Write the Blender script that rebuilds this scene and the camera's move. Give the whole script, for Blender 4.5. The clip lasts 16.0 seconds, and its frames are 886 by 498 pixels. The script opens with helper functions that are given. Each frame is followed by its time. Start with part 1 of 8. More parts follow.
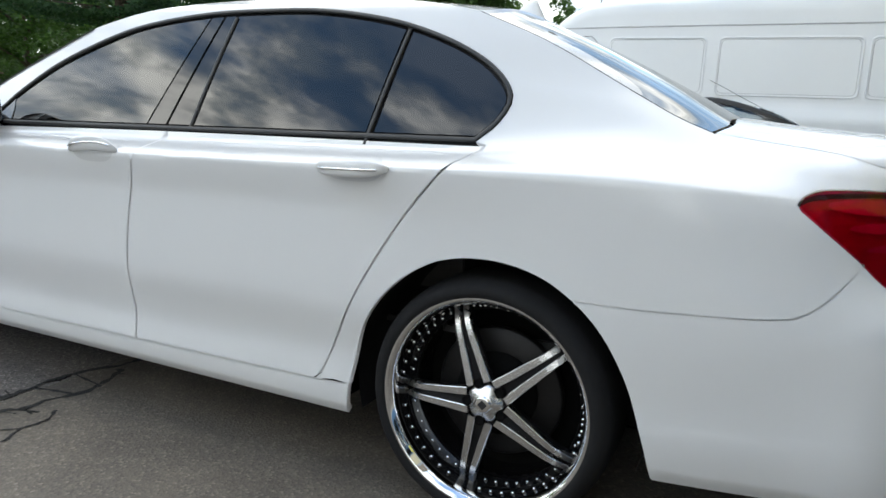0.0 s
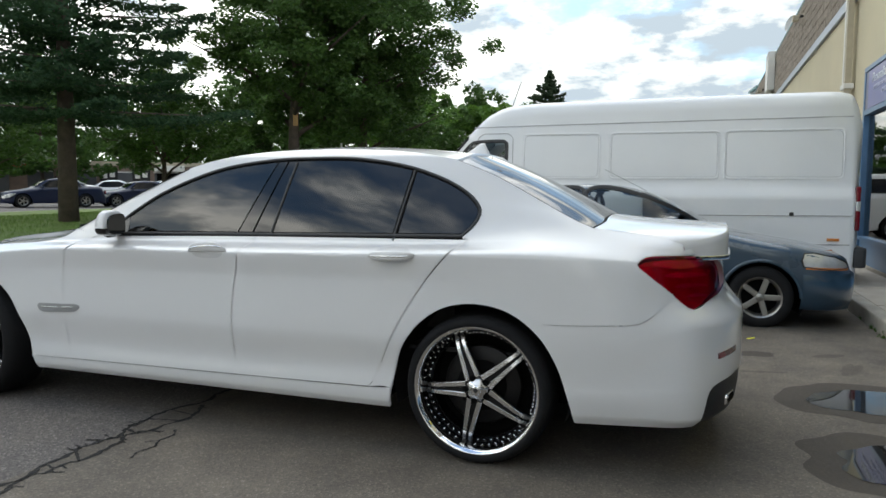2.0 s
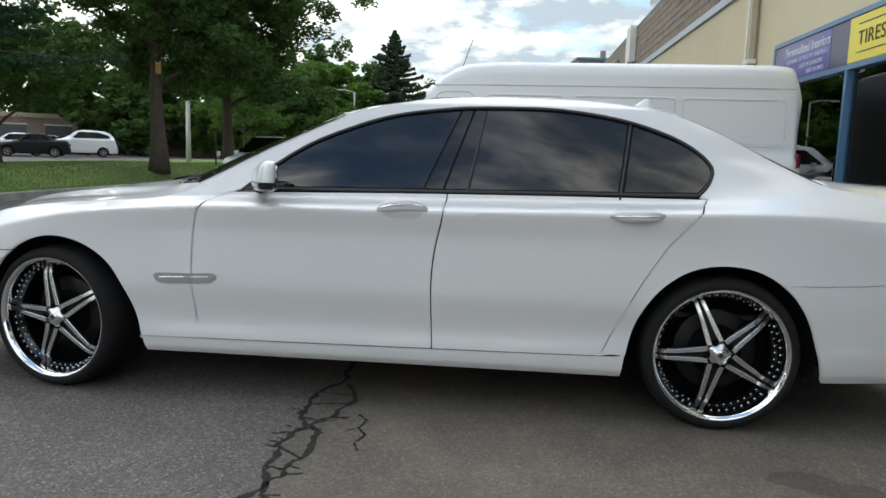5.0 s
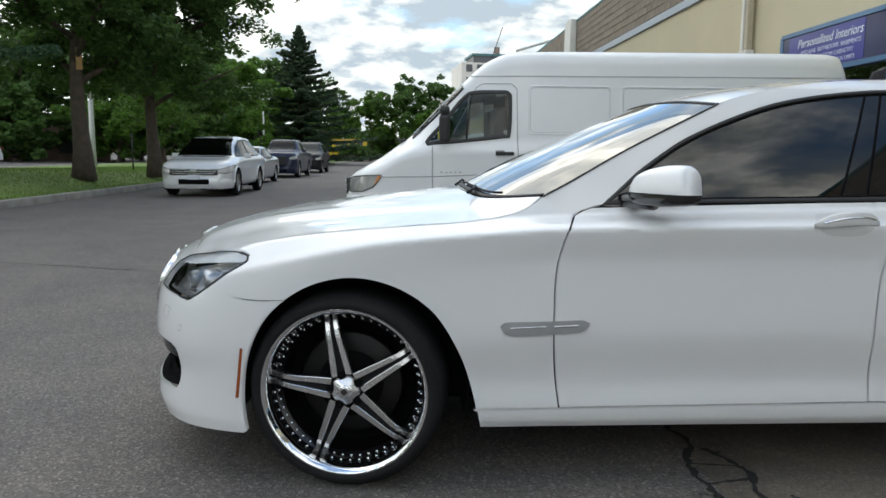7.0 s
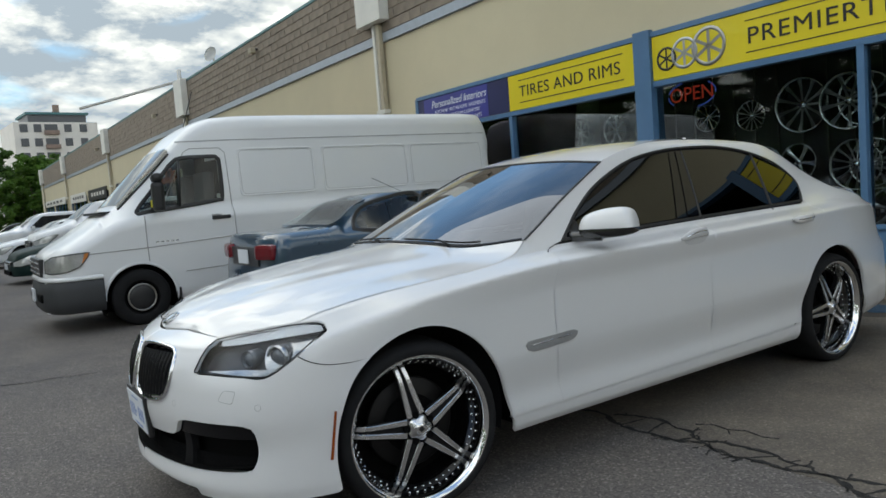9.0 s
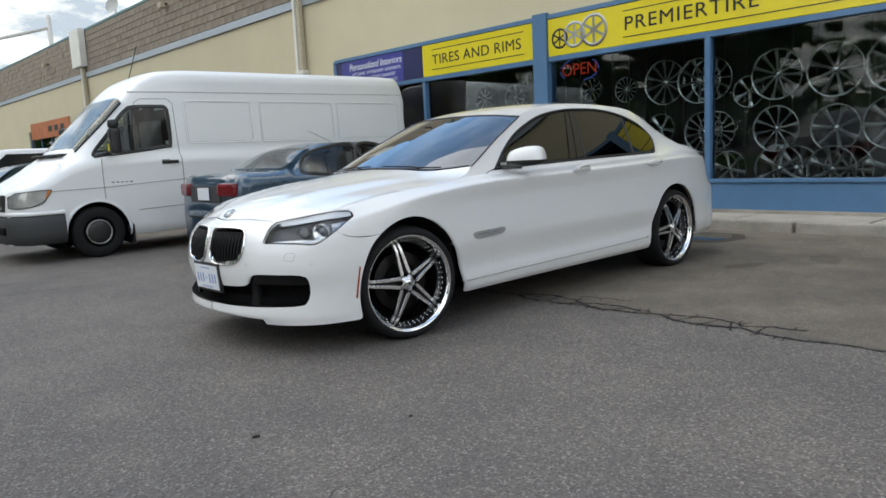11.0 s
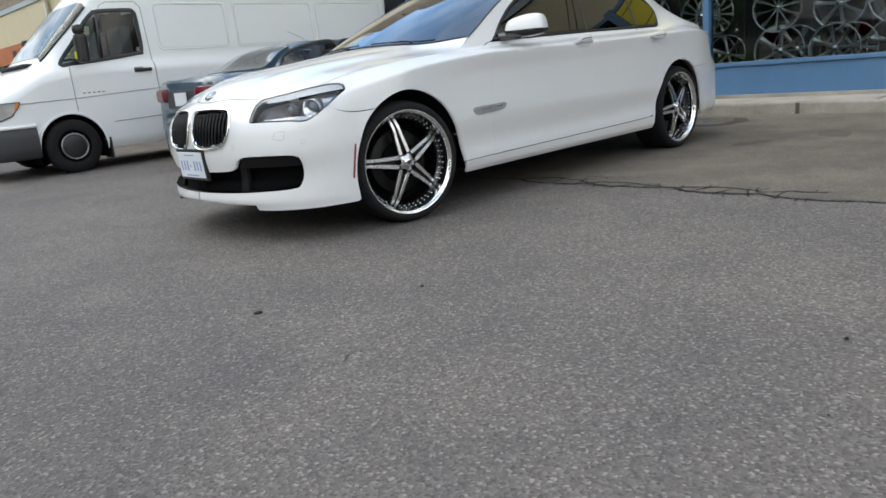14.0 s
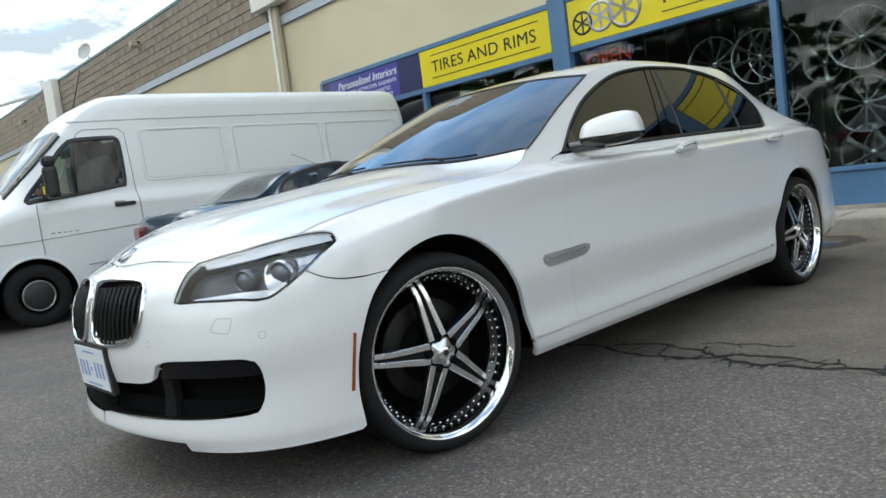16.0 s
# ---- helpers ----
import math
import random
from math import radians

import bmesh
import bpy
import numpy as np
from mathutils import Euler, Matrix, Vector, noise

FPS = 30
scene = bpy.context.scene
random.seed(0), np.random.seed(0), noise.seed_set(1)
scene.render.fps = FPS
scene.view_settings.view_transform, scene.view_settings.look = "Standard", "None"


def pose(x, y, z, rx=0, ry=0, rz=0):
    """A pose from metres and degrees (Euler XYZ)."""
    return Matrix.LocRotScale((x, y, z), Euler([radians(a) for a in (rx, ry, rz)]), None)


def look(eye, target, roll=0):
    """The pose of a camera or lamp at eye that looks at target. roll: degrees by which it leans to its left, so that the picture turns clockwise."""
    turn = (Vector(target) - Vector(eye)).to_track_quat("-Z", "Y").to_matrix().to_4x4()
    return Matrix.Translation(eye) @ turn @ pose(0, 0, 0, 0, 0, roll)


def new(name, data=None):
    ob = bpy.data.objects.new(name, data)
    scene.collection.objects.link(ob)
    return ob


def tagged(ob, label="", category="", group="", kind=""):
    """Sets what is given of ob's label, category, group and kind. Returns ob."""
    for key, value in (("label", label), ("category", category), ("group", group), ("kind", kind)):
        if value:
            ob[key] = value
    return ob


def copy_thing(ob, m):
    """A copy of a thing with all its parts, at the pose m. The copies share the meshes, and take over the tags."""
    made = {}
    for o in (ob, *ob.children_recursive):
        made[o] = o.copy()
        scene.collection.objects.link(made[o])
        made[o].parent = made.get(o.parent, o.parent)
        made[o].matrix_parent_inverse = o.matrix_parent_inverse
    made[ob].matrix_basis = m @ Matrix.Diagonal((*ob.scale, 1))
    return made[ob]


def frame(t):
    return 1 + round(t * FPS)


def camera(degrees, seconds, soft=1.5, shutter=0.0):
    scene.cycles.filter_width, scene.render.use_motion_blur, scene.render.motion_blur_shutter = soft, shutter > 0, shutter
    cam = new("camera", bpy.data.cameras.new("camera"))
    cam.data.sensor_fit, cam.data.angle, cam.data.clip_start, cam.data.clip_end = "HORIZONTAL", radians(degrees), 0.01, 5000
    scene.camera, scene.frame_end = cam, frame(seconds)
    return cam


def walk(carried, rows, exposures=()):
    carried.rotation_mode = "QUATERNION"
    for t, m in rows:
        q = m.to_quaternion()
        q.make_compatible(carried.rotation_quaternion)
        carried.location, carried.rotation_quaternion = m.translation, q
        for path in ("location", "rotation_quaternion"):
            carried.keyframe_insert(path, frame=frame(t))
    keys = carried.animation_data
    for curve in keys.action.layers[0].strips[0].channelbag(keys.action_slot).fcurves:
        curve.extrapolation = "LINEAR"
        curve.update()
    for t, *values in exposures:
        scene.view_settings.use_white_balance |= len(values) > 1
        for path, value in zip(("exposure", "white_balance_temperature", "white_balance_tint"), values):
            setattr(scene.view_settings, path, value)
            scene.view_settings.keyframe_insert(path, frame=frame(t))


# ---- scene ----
cam = camera(63.2, 16.0, 1.6)
PATH = [
    (0, (2.306, -2.644, 1.139), (1.447, -0.876, 0.767), 2.5),
    (0.5, (2.413, -3.042, 1.219), (1.592, -1.24, 0.939), 2.7),
    (1, (2.545, -3.435, 1.259), (1.704, -1.631, 1.066), 1.3),
    (1.5, (2.544, -3.794, 1.26), (1.801, -1.947, 1.077), 0.8),
    (2, (2.575, -4.072, 1.288), (1.9, -2.196, 1.125), 0.4),
    (2.5, (2.541, -4.277, 1.31), (1.935, -2.375, 1.188), -0.2),
    (3, (2.274, -4.43, 1.306), (1.704, -2.514, 1.233), 1.5),
    (3.2, (2.157, -4.475, 1.288), (1.607, -2.555, 1.173), 2.1),
    (5.3, (0.358, -4.121, 1.216), (0.189, -2.145, 0.956), 1.6),
    (5.5, (0.15, -4.064, 1.212), (-0.001, -2.087, 0.952), 1.6),
    (6, (-0.352, -3.935, 1.197), (-0.417, -1.952, 0.945), 1.1),
    (6.5, (-0.866, -3.655, 1.202), (-0.907, -1.671, 0.952), -0.3),
    (7, (-1.384, -3.398, 1.199), (-1.299, -1.417, 0.937), 0.5),
    (7.5, (-1.758, -3.093, 1.217), (-1.351, -1.153, 0.953), -3.3),
    (8, (-2.215, -2.972, 1.234), (-1.26, -1.235, 0.972), -4.3),
    (8.5, (-2.678, -3.129, 1.254), (-1.631, -1.44, 1.032), -4.5),
    (9, (-3.108, -3.344, 1.297), (-1.987, -1.694, 1.142), -4.4),
    (9.2, (-3.302, -3.421, 1.294), (-2.109, -1.821, 1.158), -4.4),
    (11.5, (-4.638, -4.459, 1.053), (-3.28, -3.026, 0.73), -2.6),
    (12, (-4.761, -4.518, 0.962), (-3.388, -3.114, 0.583), -2.7),
    (12.5, (-4.853, -4.532, 0.961), (-3.461, -3.157, 0.545), -2.7),
    (13, (-4.804, -4.488, 0.938), (-3.428, -3.106, 0.497), -3.5),
    (13.5, (-4.629, -4.37, 0.894), (-3.282, -2.968, 0.425), -4.4),
    (14, (-4.42, -4.082, 0.872), (-3.086, -2.674, 0.386), -5.2),
    (14.5, (-4.122, -3.808, 0.866), (-2.827, -2.369, 0.363), -5.9),
    (15, (-3.796, -3.428, 0.926), (-2.507, -1.94, 0.574), -6.0),
    (15.5, (-3.533, -3.129, 0.924), (-2.208, -1.647, 0.711), -7.5),
    (16, (-3.292, -2.776, 0.938), (-1.943, -1.309, 0.765), -7.3),
]
EXPOSURES = [(0, .16, 6760, 5), (.5, -.16, 6760, 5), (1.0, -.26, 6790, 5), (1.5, -.28, 6860, 5), (3.0, -.20, 6960, 5), (5.5, -.29, 6860, 5), (7.0, -.35, 6860, 5), (8.5, -.66, 6860, 4), (9.2, -.67, 6860, 4),
             (11.5, -.10, 6960, 7), (12.5, .0, 7010, 7), (14.0, .0, 6960, 7), (16.0, -.10, 6810, 3)]
walk(cam, [(t, look(eye, target, roll)) for t, eye, target, roll in PATH], EXPOSURES)

# ---------------------------------------------------------------- sky and sun
SUN_EL, SUN_AZ = 58.0, 330.0   # degrees; azimuth clockwise from +y
world = bpy.data.worlds.new("sky")
scene.world = world
world.use_nodes = True
wt = world.node_tree
wt.nodes.clear()
w_out = wt.nodes.new("ShaderNodeOutputWorld")
w_bg = wt.nodes.new("ShaderNodeBackground")
w_sky = wt.nodes.new("ShaderNodeTexSky")
w_sky.sky_type, w_sky.sun_disc = "NISHITA", False
w_sky.sun_elevation, w_sky.sun_rotation = radians(SUN_EL), radians(SUN_AZ)
w_sky.air_density, w_sky.dust_density = 1.2, .6
w_tc = wt.nodes.new("ShaderNodeTexCoord")
w_map = wt.nodes.new("ShaderNodeSeparateXYZ")
wt.links.new(w_tc.outputs["Generated"], w_map.inputs[0])
# the cloud deck: directions are thrown on a flat layer overhead
w_h = wt.nodes.new("ShaderNodeMath")
w_h.operation = "MAXIMUM"
w_h.inputs[1].default_value = .035
wt.links.new(w_map.outputs["Z"], w_h.inputs[0])
w_h2 = wt.nodes.new("ShaderNodeMath")
w_h2.operation = "ADD"
w_h2.inputs[1].default_value = .28
wt.links.new(w_h.outputs[0], w_h2.inputs[0])
w_inv = wt.nodes.new("ShaderNodeMath")
w_inv.operation = "DIVIDE"
w_inv.inputs[0].default_value = 1.0
wt.links.new(w_h2.outputs[0], w_inv.inputs[1])
w_deck = wt.nodes.new("ShaderNodeVectorMath")
w_deck.operation = "SCALE"
wt.links.new(w_tc.outputs["Generated"], w_deck.inputs[0])
wt.links.new(w_inv.outputs[0], w_deck.inputs["Scale"])
w_n = wt.nodes.new("ShaderNodeTexNoise")
w_n.inputs["Scale"].default_value, w_n.inputs["Detail"].default_value, w_n.inputs["Roughness"].default_value = 1.7, 8, .56
w_n.inputs["Distortion"].default_value = .35
wt.links.new(w_deck.outputs[0], w_n.inputs["Vector"])
w_cov = wt.nodes.new("ShaderNodeValToRGB")   # how much cloud
w_cov.color_ramp.elements[0].color = (.10, .10, .10, 1)
w_cov.color_ramp.elements[0].position, w_cov.color_ramp.elements[1].position = .42, .56
w_low = wt.nodes.new("ShaderNodeMapRange")   # the deck closes towards the horizon
w_low.inputs["From Min"].default_value, w_low.inputs["From Max"].default_value = .06, .40
w_low.inputs["To Min"].default_value, w_low.inputs["To Max"].default_value = .20, -.01
wt.links.new(w_map.outputs["Z"], w_low.inputs["Value"])
w_sum = wt.nodes.new("ShaderNodeMath")
w_sum.operation = "ADD"
wt.links.new(w_n.outputs["Fac"], w_sum.inputs[0])
wt.links.new(w_low.outputs[0], w_sum.inputs[1])
# a wide blue gap stands over the shop's roof to the north-east
w_dot = wt.nodes.new("ShaderNodeVectorMath")
w_dot.operation = "DOT_PRODUCT"
w_dot.inputs[1].default_value = Vector((.48, .57, .67)).normalized()
wt.links.new(w_tc.outputs["Generated"], w_dot.inputs[0])
w_gap = wt.nodes.new("ShaderNodeMapRange")
w_gap.inputs["From Min"].default_value, w_gap.inputs["From Max"].default_value = .925, .965
w_gap.inputs["To Min"].default_value, w_gap.inputs["To Max"].default_value = 0, -.34
wt.links.new(w_dot.outputs["Value"], w_gap.inputs["Value"])
w_sum2 = wt.nodes.new("ShaderNodeMath")
w_sum2.operation = "ADD"
wt.links.new(w_sum.outputs[0], w_sum2.inputs[0])
wt.links.new(w_gap.outputs[0], w_sum2.inputs[1])
wt.links.new(w_sum2.outputs[0], w_cov.inputs["Fac"])
w_n2 = wt.nodes.new("ShaderNodeTexNoise")
w_n2.inputs["Scale"].default_value, w_n2.inputs["Detail"].default_value = 5.4, 10
w_n2.inputs["Roughness"].default_value = .60
w_off = wt.nodes.new("ShaderNodeVectorMath")
w_off.inputs[1].default_value = (3.1, 1.7, .4)
wt.links.new(w_deck.outputs[0], w_off.inputs[0])
wt.links.new(w_off.outputs[0], w_n2.inputs["Vector"])
w_shade = wt.nodes.new("ShaderNodeValToRGB")  # bright rims and grey bellies
e = w_shade.color_ramp.elements
e[0].position, e[0].color = .41, (18.6, 18.7, 18.9, 1)
e[1].position, e[1].color = .60, (4.7, 5.6, 6.8, 1)
k = e.new(.50)
k.color = (10.2, 10.6, 11.0, 1)
w_thin = wt.nodes.new("ShaderNodeMapRange")  # cloud bellies fade to bright haze near the horizon
w_thin.inputs["From Min"].default_value, w_thin.inputs["From Max"].default_value = .05, .45
w_thin.inputs["To Min"].default_value, w_thin.inputs["To Max"].default_value = .50, 1.15
wt.links.new(w_map.outputs["Z"], w_thin.inputs["Value"])
w_mid = wt.nodes.new("ShaderNodeMath")
w_mid.operation = "SUBTRACT"
w_mid.inputs[1].default_value = .5
wt.links.new(w_n2.outputs["Fac"], w_mid.inputs[0])
w_fac = wt.nodes.new("ShaderNodeMath")
w_fac.operation = "MULTIPLY_ADD"
w_fac.inputs[2].default_value = .485
wt.links.new(w_mid.outputs[0], w_fac.inputs[0])
wt.links.new(w_thin.outputs[0], w_fac.inputs[1])
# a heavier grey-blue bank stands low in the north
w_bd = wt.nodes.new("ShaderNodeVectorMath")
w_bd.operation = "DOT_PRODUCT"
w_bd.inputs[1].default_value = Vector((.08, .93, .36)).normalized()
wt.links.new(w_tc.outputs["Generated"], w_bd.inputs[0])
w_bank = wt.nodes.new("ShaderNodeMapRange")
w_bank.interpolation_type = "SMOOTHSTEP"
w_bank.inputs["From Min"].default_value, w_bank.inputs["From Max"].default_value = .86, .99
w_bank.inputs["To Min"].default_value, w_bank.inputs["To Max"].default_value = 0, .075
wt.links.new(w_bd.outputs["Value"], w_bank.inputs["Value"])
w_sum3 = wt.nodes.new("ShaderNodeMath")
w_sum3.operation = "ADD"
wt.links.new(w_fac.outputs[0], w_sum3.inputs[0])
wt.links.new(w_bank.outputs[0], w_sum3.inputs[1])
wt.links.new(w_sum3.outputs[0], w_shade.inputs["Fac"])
w_mix = wt.nodes.new("ShaderNodeMix")
w_mix.data_type = "RGBA"
wt.links.new(w_cov.outputs["Color"], w_mix.inputs["Factor"])
w_clear = wt.nodes.new("ShaderNodeMix")      # thin bright haze in the clear part
w_clear.data_type, w_clear.blend_type = "RGBA", "MULTIPLY"
w_clear.inputs["Factor"].default_value = 1.0
w_clear.inputs["B"].default_value = (1.25, 1.65, 1.95, 1)
wt.links.new(w_sky.outputs["Color"], w_clear.inputs["A"])
wt.links.new(w_clear.outputs["Result"], w_mix.inputs["A"])
# clouds shine more strongly round the hidden sun
w_sd = wt.nodes.new("ShaderNodeVectorMath")
w_sd.operation = "DOT_PRODUCT"
w_sd.inputs[1].default_value = (math.sin(radians(SUN_AZ)) * math.cos(radians(SUN_EL)), math.cos(radians(SUN_AZ)) * math.cos(radians(SUN_EL)), math.sin(radians(SUN_EL)))
wt.links.new(w_tc.outputs["Generated"], w_sd.inputs[0])
w_sr = wt.nodes.new("ShaderNodeMapRange")
w_sr.interpolation_type = "SMOOTHSTEP"
w_sr.inputs["From Min"].default_value, w_sr.inputs["From Max"].default_value = .45, 1.0
w_sr.inputs["To Min"].default_value, w_sr.inputs["To Max"].default_value = .97, 1.18
wt.links.new(w_sd.outputs["Value"], w_sr.inputs["Value"])
# the clouds over against the sun, in the south-west, are lit from the front
w_fd = wt.nodes.new("ShaderNodeVectorMath")
w_fd.operation = "DOT_PRODUCT"
w_fd.inputs[1].default_value = Vector((-.58, -.62, .53)).normalized()
wt.links.new(w_tc.outputs["Generated"], w_fd.inputs[0])
w_fr = wt.nodes.new("ShaderNodeMapRange")
w_fr.interpolation_type = "SMOOTHSTEP"
w_fr.inputs["From Min"].default_value, w_fr.inputs["From Max"].default_value = .70, .98
w_fr.inputs["To Min"].default_value, w_fr.inputs["To Max"].default_value = 1.0, 1.55
wt.links.new(w_fd.outputs["Value"], w_fr.inputs["Value"])
w_gain = wt.nodes.new("ShaderNodeMath")
w_gain.operation = "MULTIPLY"
wt.links.new(w_sr.outputs[0], w_gain.inputs[0])
wt.links.new(w_fr.outputs[0], w_gain.inputs[1])
w_lit = wt.nodes.new("ShaderNodeVectorMath")
w_lit.operation = "SCALE"
wt.links.new(w_shade.outputs["Color"], w_lit.inputs[0])
wt.links.new(w_gain.outputs[0], w_lit.inputs["Scale"])
wt.links.new(w_lit.outputs[0], w_mix.inputs["B"])
wt.links.new(w_mix.outputs["Result"], w_bg.inputs["Color"])
w_bg.inputs["Strength"].default_value = .15
wt.links.new(w_bg.outputs[0], w_out.inputs["Surface"])

sun = new("sun", bpy.data.lights.new("sun", "SUN"))
sun.data.energy, sun.data.angle, sun.data.color = 1.5, radians(70), (1.0, .94, .86)
_a, _e = radians(SUN_AZ), radians(SUN_EL)
sun.matrix_basis = look((0, 0, 30), Vector((0, 0, 30)) - Vector((math.sin(_a) * math.cos(_e), math.cos(_a) * math.cos(_e), math.sin(_e))))


import collections
# ---------------------------------------------------------------- small tools
def part(name, data, material, parent=None, label=""):
    """Links mesh data (a bmesh or a ready mesh) as one object under a thing."""
    if isinstance(data, bmesh.types.BMesh):
        me = bpy.data.meshes.new(name)
        data.to_mesh(me)
        data.free()
    else:
        me = data
    if material is not None and not me.materials:
        me.materials.append(material)
    ob = new(name, me)
    ob.parent = parent
    if label:
        ob["label"] = label
    return ob


def thing(name, label, category, m=None, group="", kind=""):
    ob = new(name)
    ob.empty_display_size = 0.2
    if m is not None:
        ob.matrix_basis = m
    return tagged(ob, label, category, group, kind)


def mesh(name, verts, faces, material=None, smooth=True, normals=None):
    me = bpy.data.meshes.new(name)
    me.from_pydata([tuple(v) for v in verts], [], [tuple(f) for f in faces])
    if smooth:
        me.shade_smooth()
    if normals is not None:
        me.normals_split_custom_set_from_vertices([tuple(n) for n in normals])
    if material is not None:
        me.materials.append(material)
    me.validate()
    return me


def pchip(xs, ys):
    """Monotone cubic curve through knots; linear past the ends."""
    xs, ys = np.asarray(xs, float), np.asarray(ys, float)
    h, dl = np.diff(xs), np.diff(ys) / np.diff(xs)
    m = np.empty_like(ys)
    m[0], m[-1] = dl[0], dl[-1]
    for i in range(1, len(xs) - 1):
        if dl[i - 1] * dl[i] <= 0:
            m[i] = 0
        else:
            w1, w2 = 2 * h[i] + h[i - 1], h[i] + 2 * h[i - 1]
            m[i] = (w1 + w2) / (w1 / dl[i - 1] + w2 / dl[i])

    def f(x):
        x = np.asarray(x, float)
        i = np.clip(np.searchsorted(xs, x) - 1, 0, len(xs) - 2)
        t = np.clip((x - xs[i]) / h[i], 0, 1)
        v = ((1 + 2 * t) * (1 - t) ** 2 * ys[i] + t * (1 - t) ** 2 * h[i] * m[i]
             + t * t * (3 - 2 * t) * ys[i + 1] + t * t * (t - 1) * h[i] * m[i + 1])
        return v + np.where(x < xs[0], (x - xs[0]) * m[0], 0) + np.where(x > xs[-1], (x - xs[-1]) * m[-1], 0)
    return f


def chain(points, step=0.03, closed=False):
    """Smooth curve (Catmull-Rom) through points of any dimension, sampled about every step."""
    p = [np.asarray(q, float) for q in points]
    n = len(p)
    out = []
    for i in range(n if closed else n - 1):
        a, b = p[i], p[(i + 1) % n]
        z = p[(i - 1) % n] if closed or i > 0 else 2 * a - b
        c = p[(i + 2) % n] if closed or i + 2 < n else 2 * b - a
        k = max(1, int(np.linalg.norm(b - a) / step))
        for j in range(k):
            t = j / k
            out.append(0.5 * (2 * a + (b - z) * t + (2 * z - 5 * a + 4 * b - c) * t * t + (3 * a - z - 3 * b + c) * t ** 3))
    if not closed:
        out.append(p[-1])
    return out


def line(a, b, step=0.03):
    a, b = np.asarray(a, float), np.asarray(b, float)
    k = max(1, int(np.linalg.norm(b - a) / step))
    return [a + (b - a) * j / k for j in range(k + 1)]


def loop(*runs):
    """Joins runs of points into one closed outline without doubles."""
    out = []
    for r in runs:
        for q in r:
            if not out or np.linalg.norm(np.asarray(q) - out[-1]) > 1e-4:
                out.append(np.asarray(q, float))
    if np.linalg.norm(out[0] - out[-1]) < 1e-4:
        out.pop()
    return out


def inset(poly, d):
    """Offsets a closed 2D outline inwards by d (outwards when d is negative)."""
    p = np.asarray(poly, float)
    area = 0.5 * np.sum(p[:, 0] * np.roll(p[:, 1], -1) - np.roll(p[:, 0], -1) * p[:, 1])
    e = np.roll(p, -1, 0) - p
    e /= np.linalg.norm(e, axis=1)[:, None] + 1e-12
    nrm = np.stack([-e[:, 1], e[:, 0]], 1) * (1 if area > 0 else -1)
    m = nrm + np.roll(nrm, 1, 0)
    m /= np.maximum(1.2, np.sum(m * m, 1))[:, None] / 2 + 1e-12
    return p + m * d


def inside(pts, poly):
    pts, poly = np.asarray(pts, float), np.asarray(poly, float)
    x, y = pts[:, 0], pts[:, 1]
    res = np.zeros(len(pts), bool)
    a, b = poly, np.roll(poly, -1, 0)
    for (x1, y1), (x2, y2) in zip(a, b):
        if y1 == y2:
            continue
        res ^= ((y1 > y) != (y2 > y)) & (x < (x2 - x1) * (y - y1) / (y2 - y1) + x1)
    return res


def sheet(outline, holes=(), step=0.035, guides=None):
    """Fine triangles inside a 2D outline with holes: points and faces, and the edge loops as point numbers."""
    from mathutils.geometry import delaunay_2d_cdt
    loops = [np.asarray(outline, float)] + [np.asarray(h, float) for h in holes]
    pts, edges, nloops = [], [], []
    for lp in loops:
        k = len(pts)
        pts += [Vector(q) for q in lp]
        edges += [(k + i, k + (i + 1) % len(lp)) for i in range(len(lp))]
        nloops.append(range(k, k + len(lp)))
    lo, hi = loops[0].min(0), loops[0].max(0)
    gx, gy = np.meshgrid(np.arange(lo[0], hi[0], step), np.arange(lo[1], hi[1], step))
    gx = gx + (np.arange(gx.shape[0]) % 2)[:, None] * step / 2
    grid = np.stack([gx.ravel(), gy.ravel()], 1)
    ok = inside(grid, loops[0])
    for h in loops[1:]:
        ok &= ~inside(grid, h)
    allb = np.concatenate(loops)

    def clear_of(pts2, others, d):
        """Those points that keep a distance from others."""
        near = np.concatenate([np.min(np.sum((c[:, None] - others[None]) ** 2, 2), 1) for c in np.array_split(pts2, max(1, len(pts2) * len(others) // 2000000 + 1)) if len(c)])
        return pts2[near > d * d]
    grid = grid[ok]
    if len(grid):
        grid = clear_of(grid, allb, .45 * step)
    if guides is not None and len(guides):   # points along the body's long lines, so that creases stay crisp
        g = np.asarray(guides, float)
        ok = inside(g, loops[0])
        for h in loops[1:]:
            ok &= ~inside(g, h)
        g = g[ok]
        if len(g):
            g = clear_of(g, allb, .004)
        if len(g) and len(grid):
            grid = np.concatenate([clear_of(grid, g, .45 * step), g])
    pts += [Vector(q) for q in grid]
    v, _, f, ov, _, _ = delaunay_2d_cdt(pts, edges, [], 1, 1e-6)
    v = np.array([tuple(q) for q in v])
    back = {}
    for i, o in enumerate(ov):
        for q in o:
            back[q] = i
    f = [t for t in f]
    c = np.array([v[list(t)].mean(0) for t in f])
    keep = inside(c, loops[0])
    for h in loops[1:]:
        keep &= ~inside(c, h)
    f = [t for t, k in zip(f, keep) if k]
    return v, f, [[back[i] for i in lp if i in back] for lp in nloops]


def grid_faces(nu, nv, k=0, wrap=False):
    out = []
    for i in range(nu - 1):
        for j in range(nv if wrap else nv - 1):
            j2 = (j + 1) % nv
            out.append((k + i * nv + j, k + i * nv + j2, k + (i + 1) * nv + j2, k + (i + 1) * nv + j))
    return out


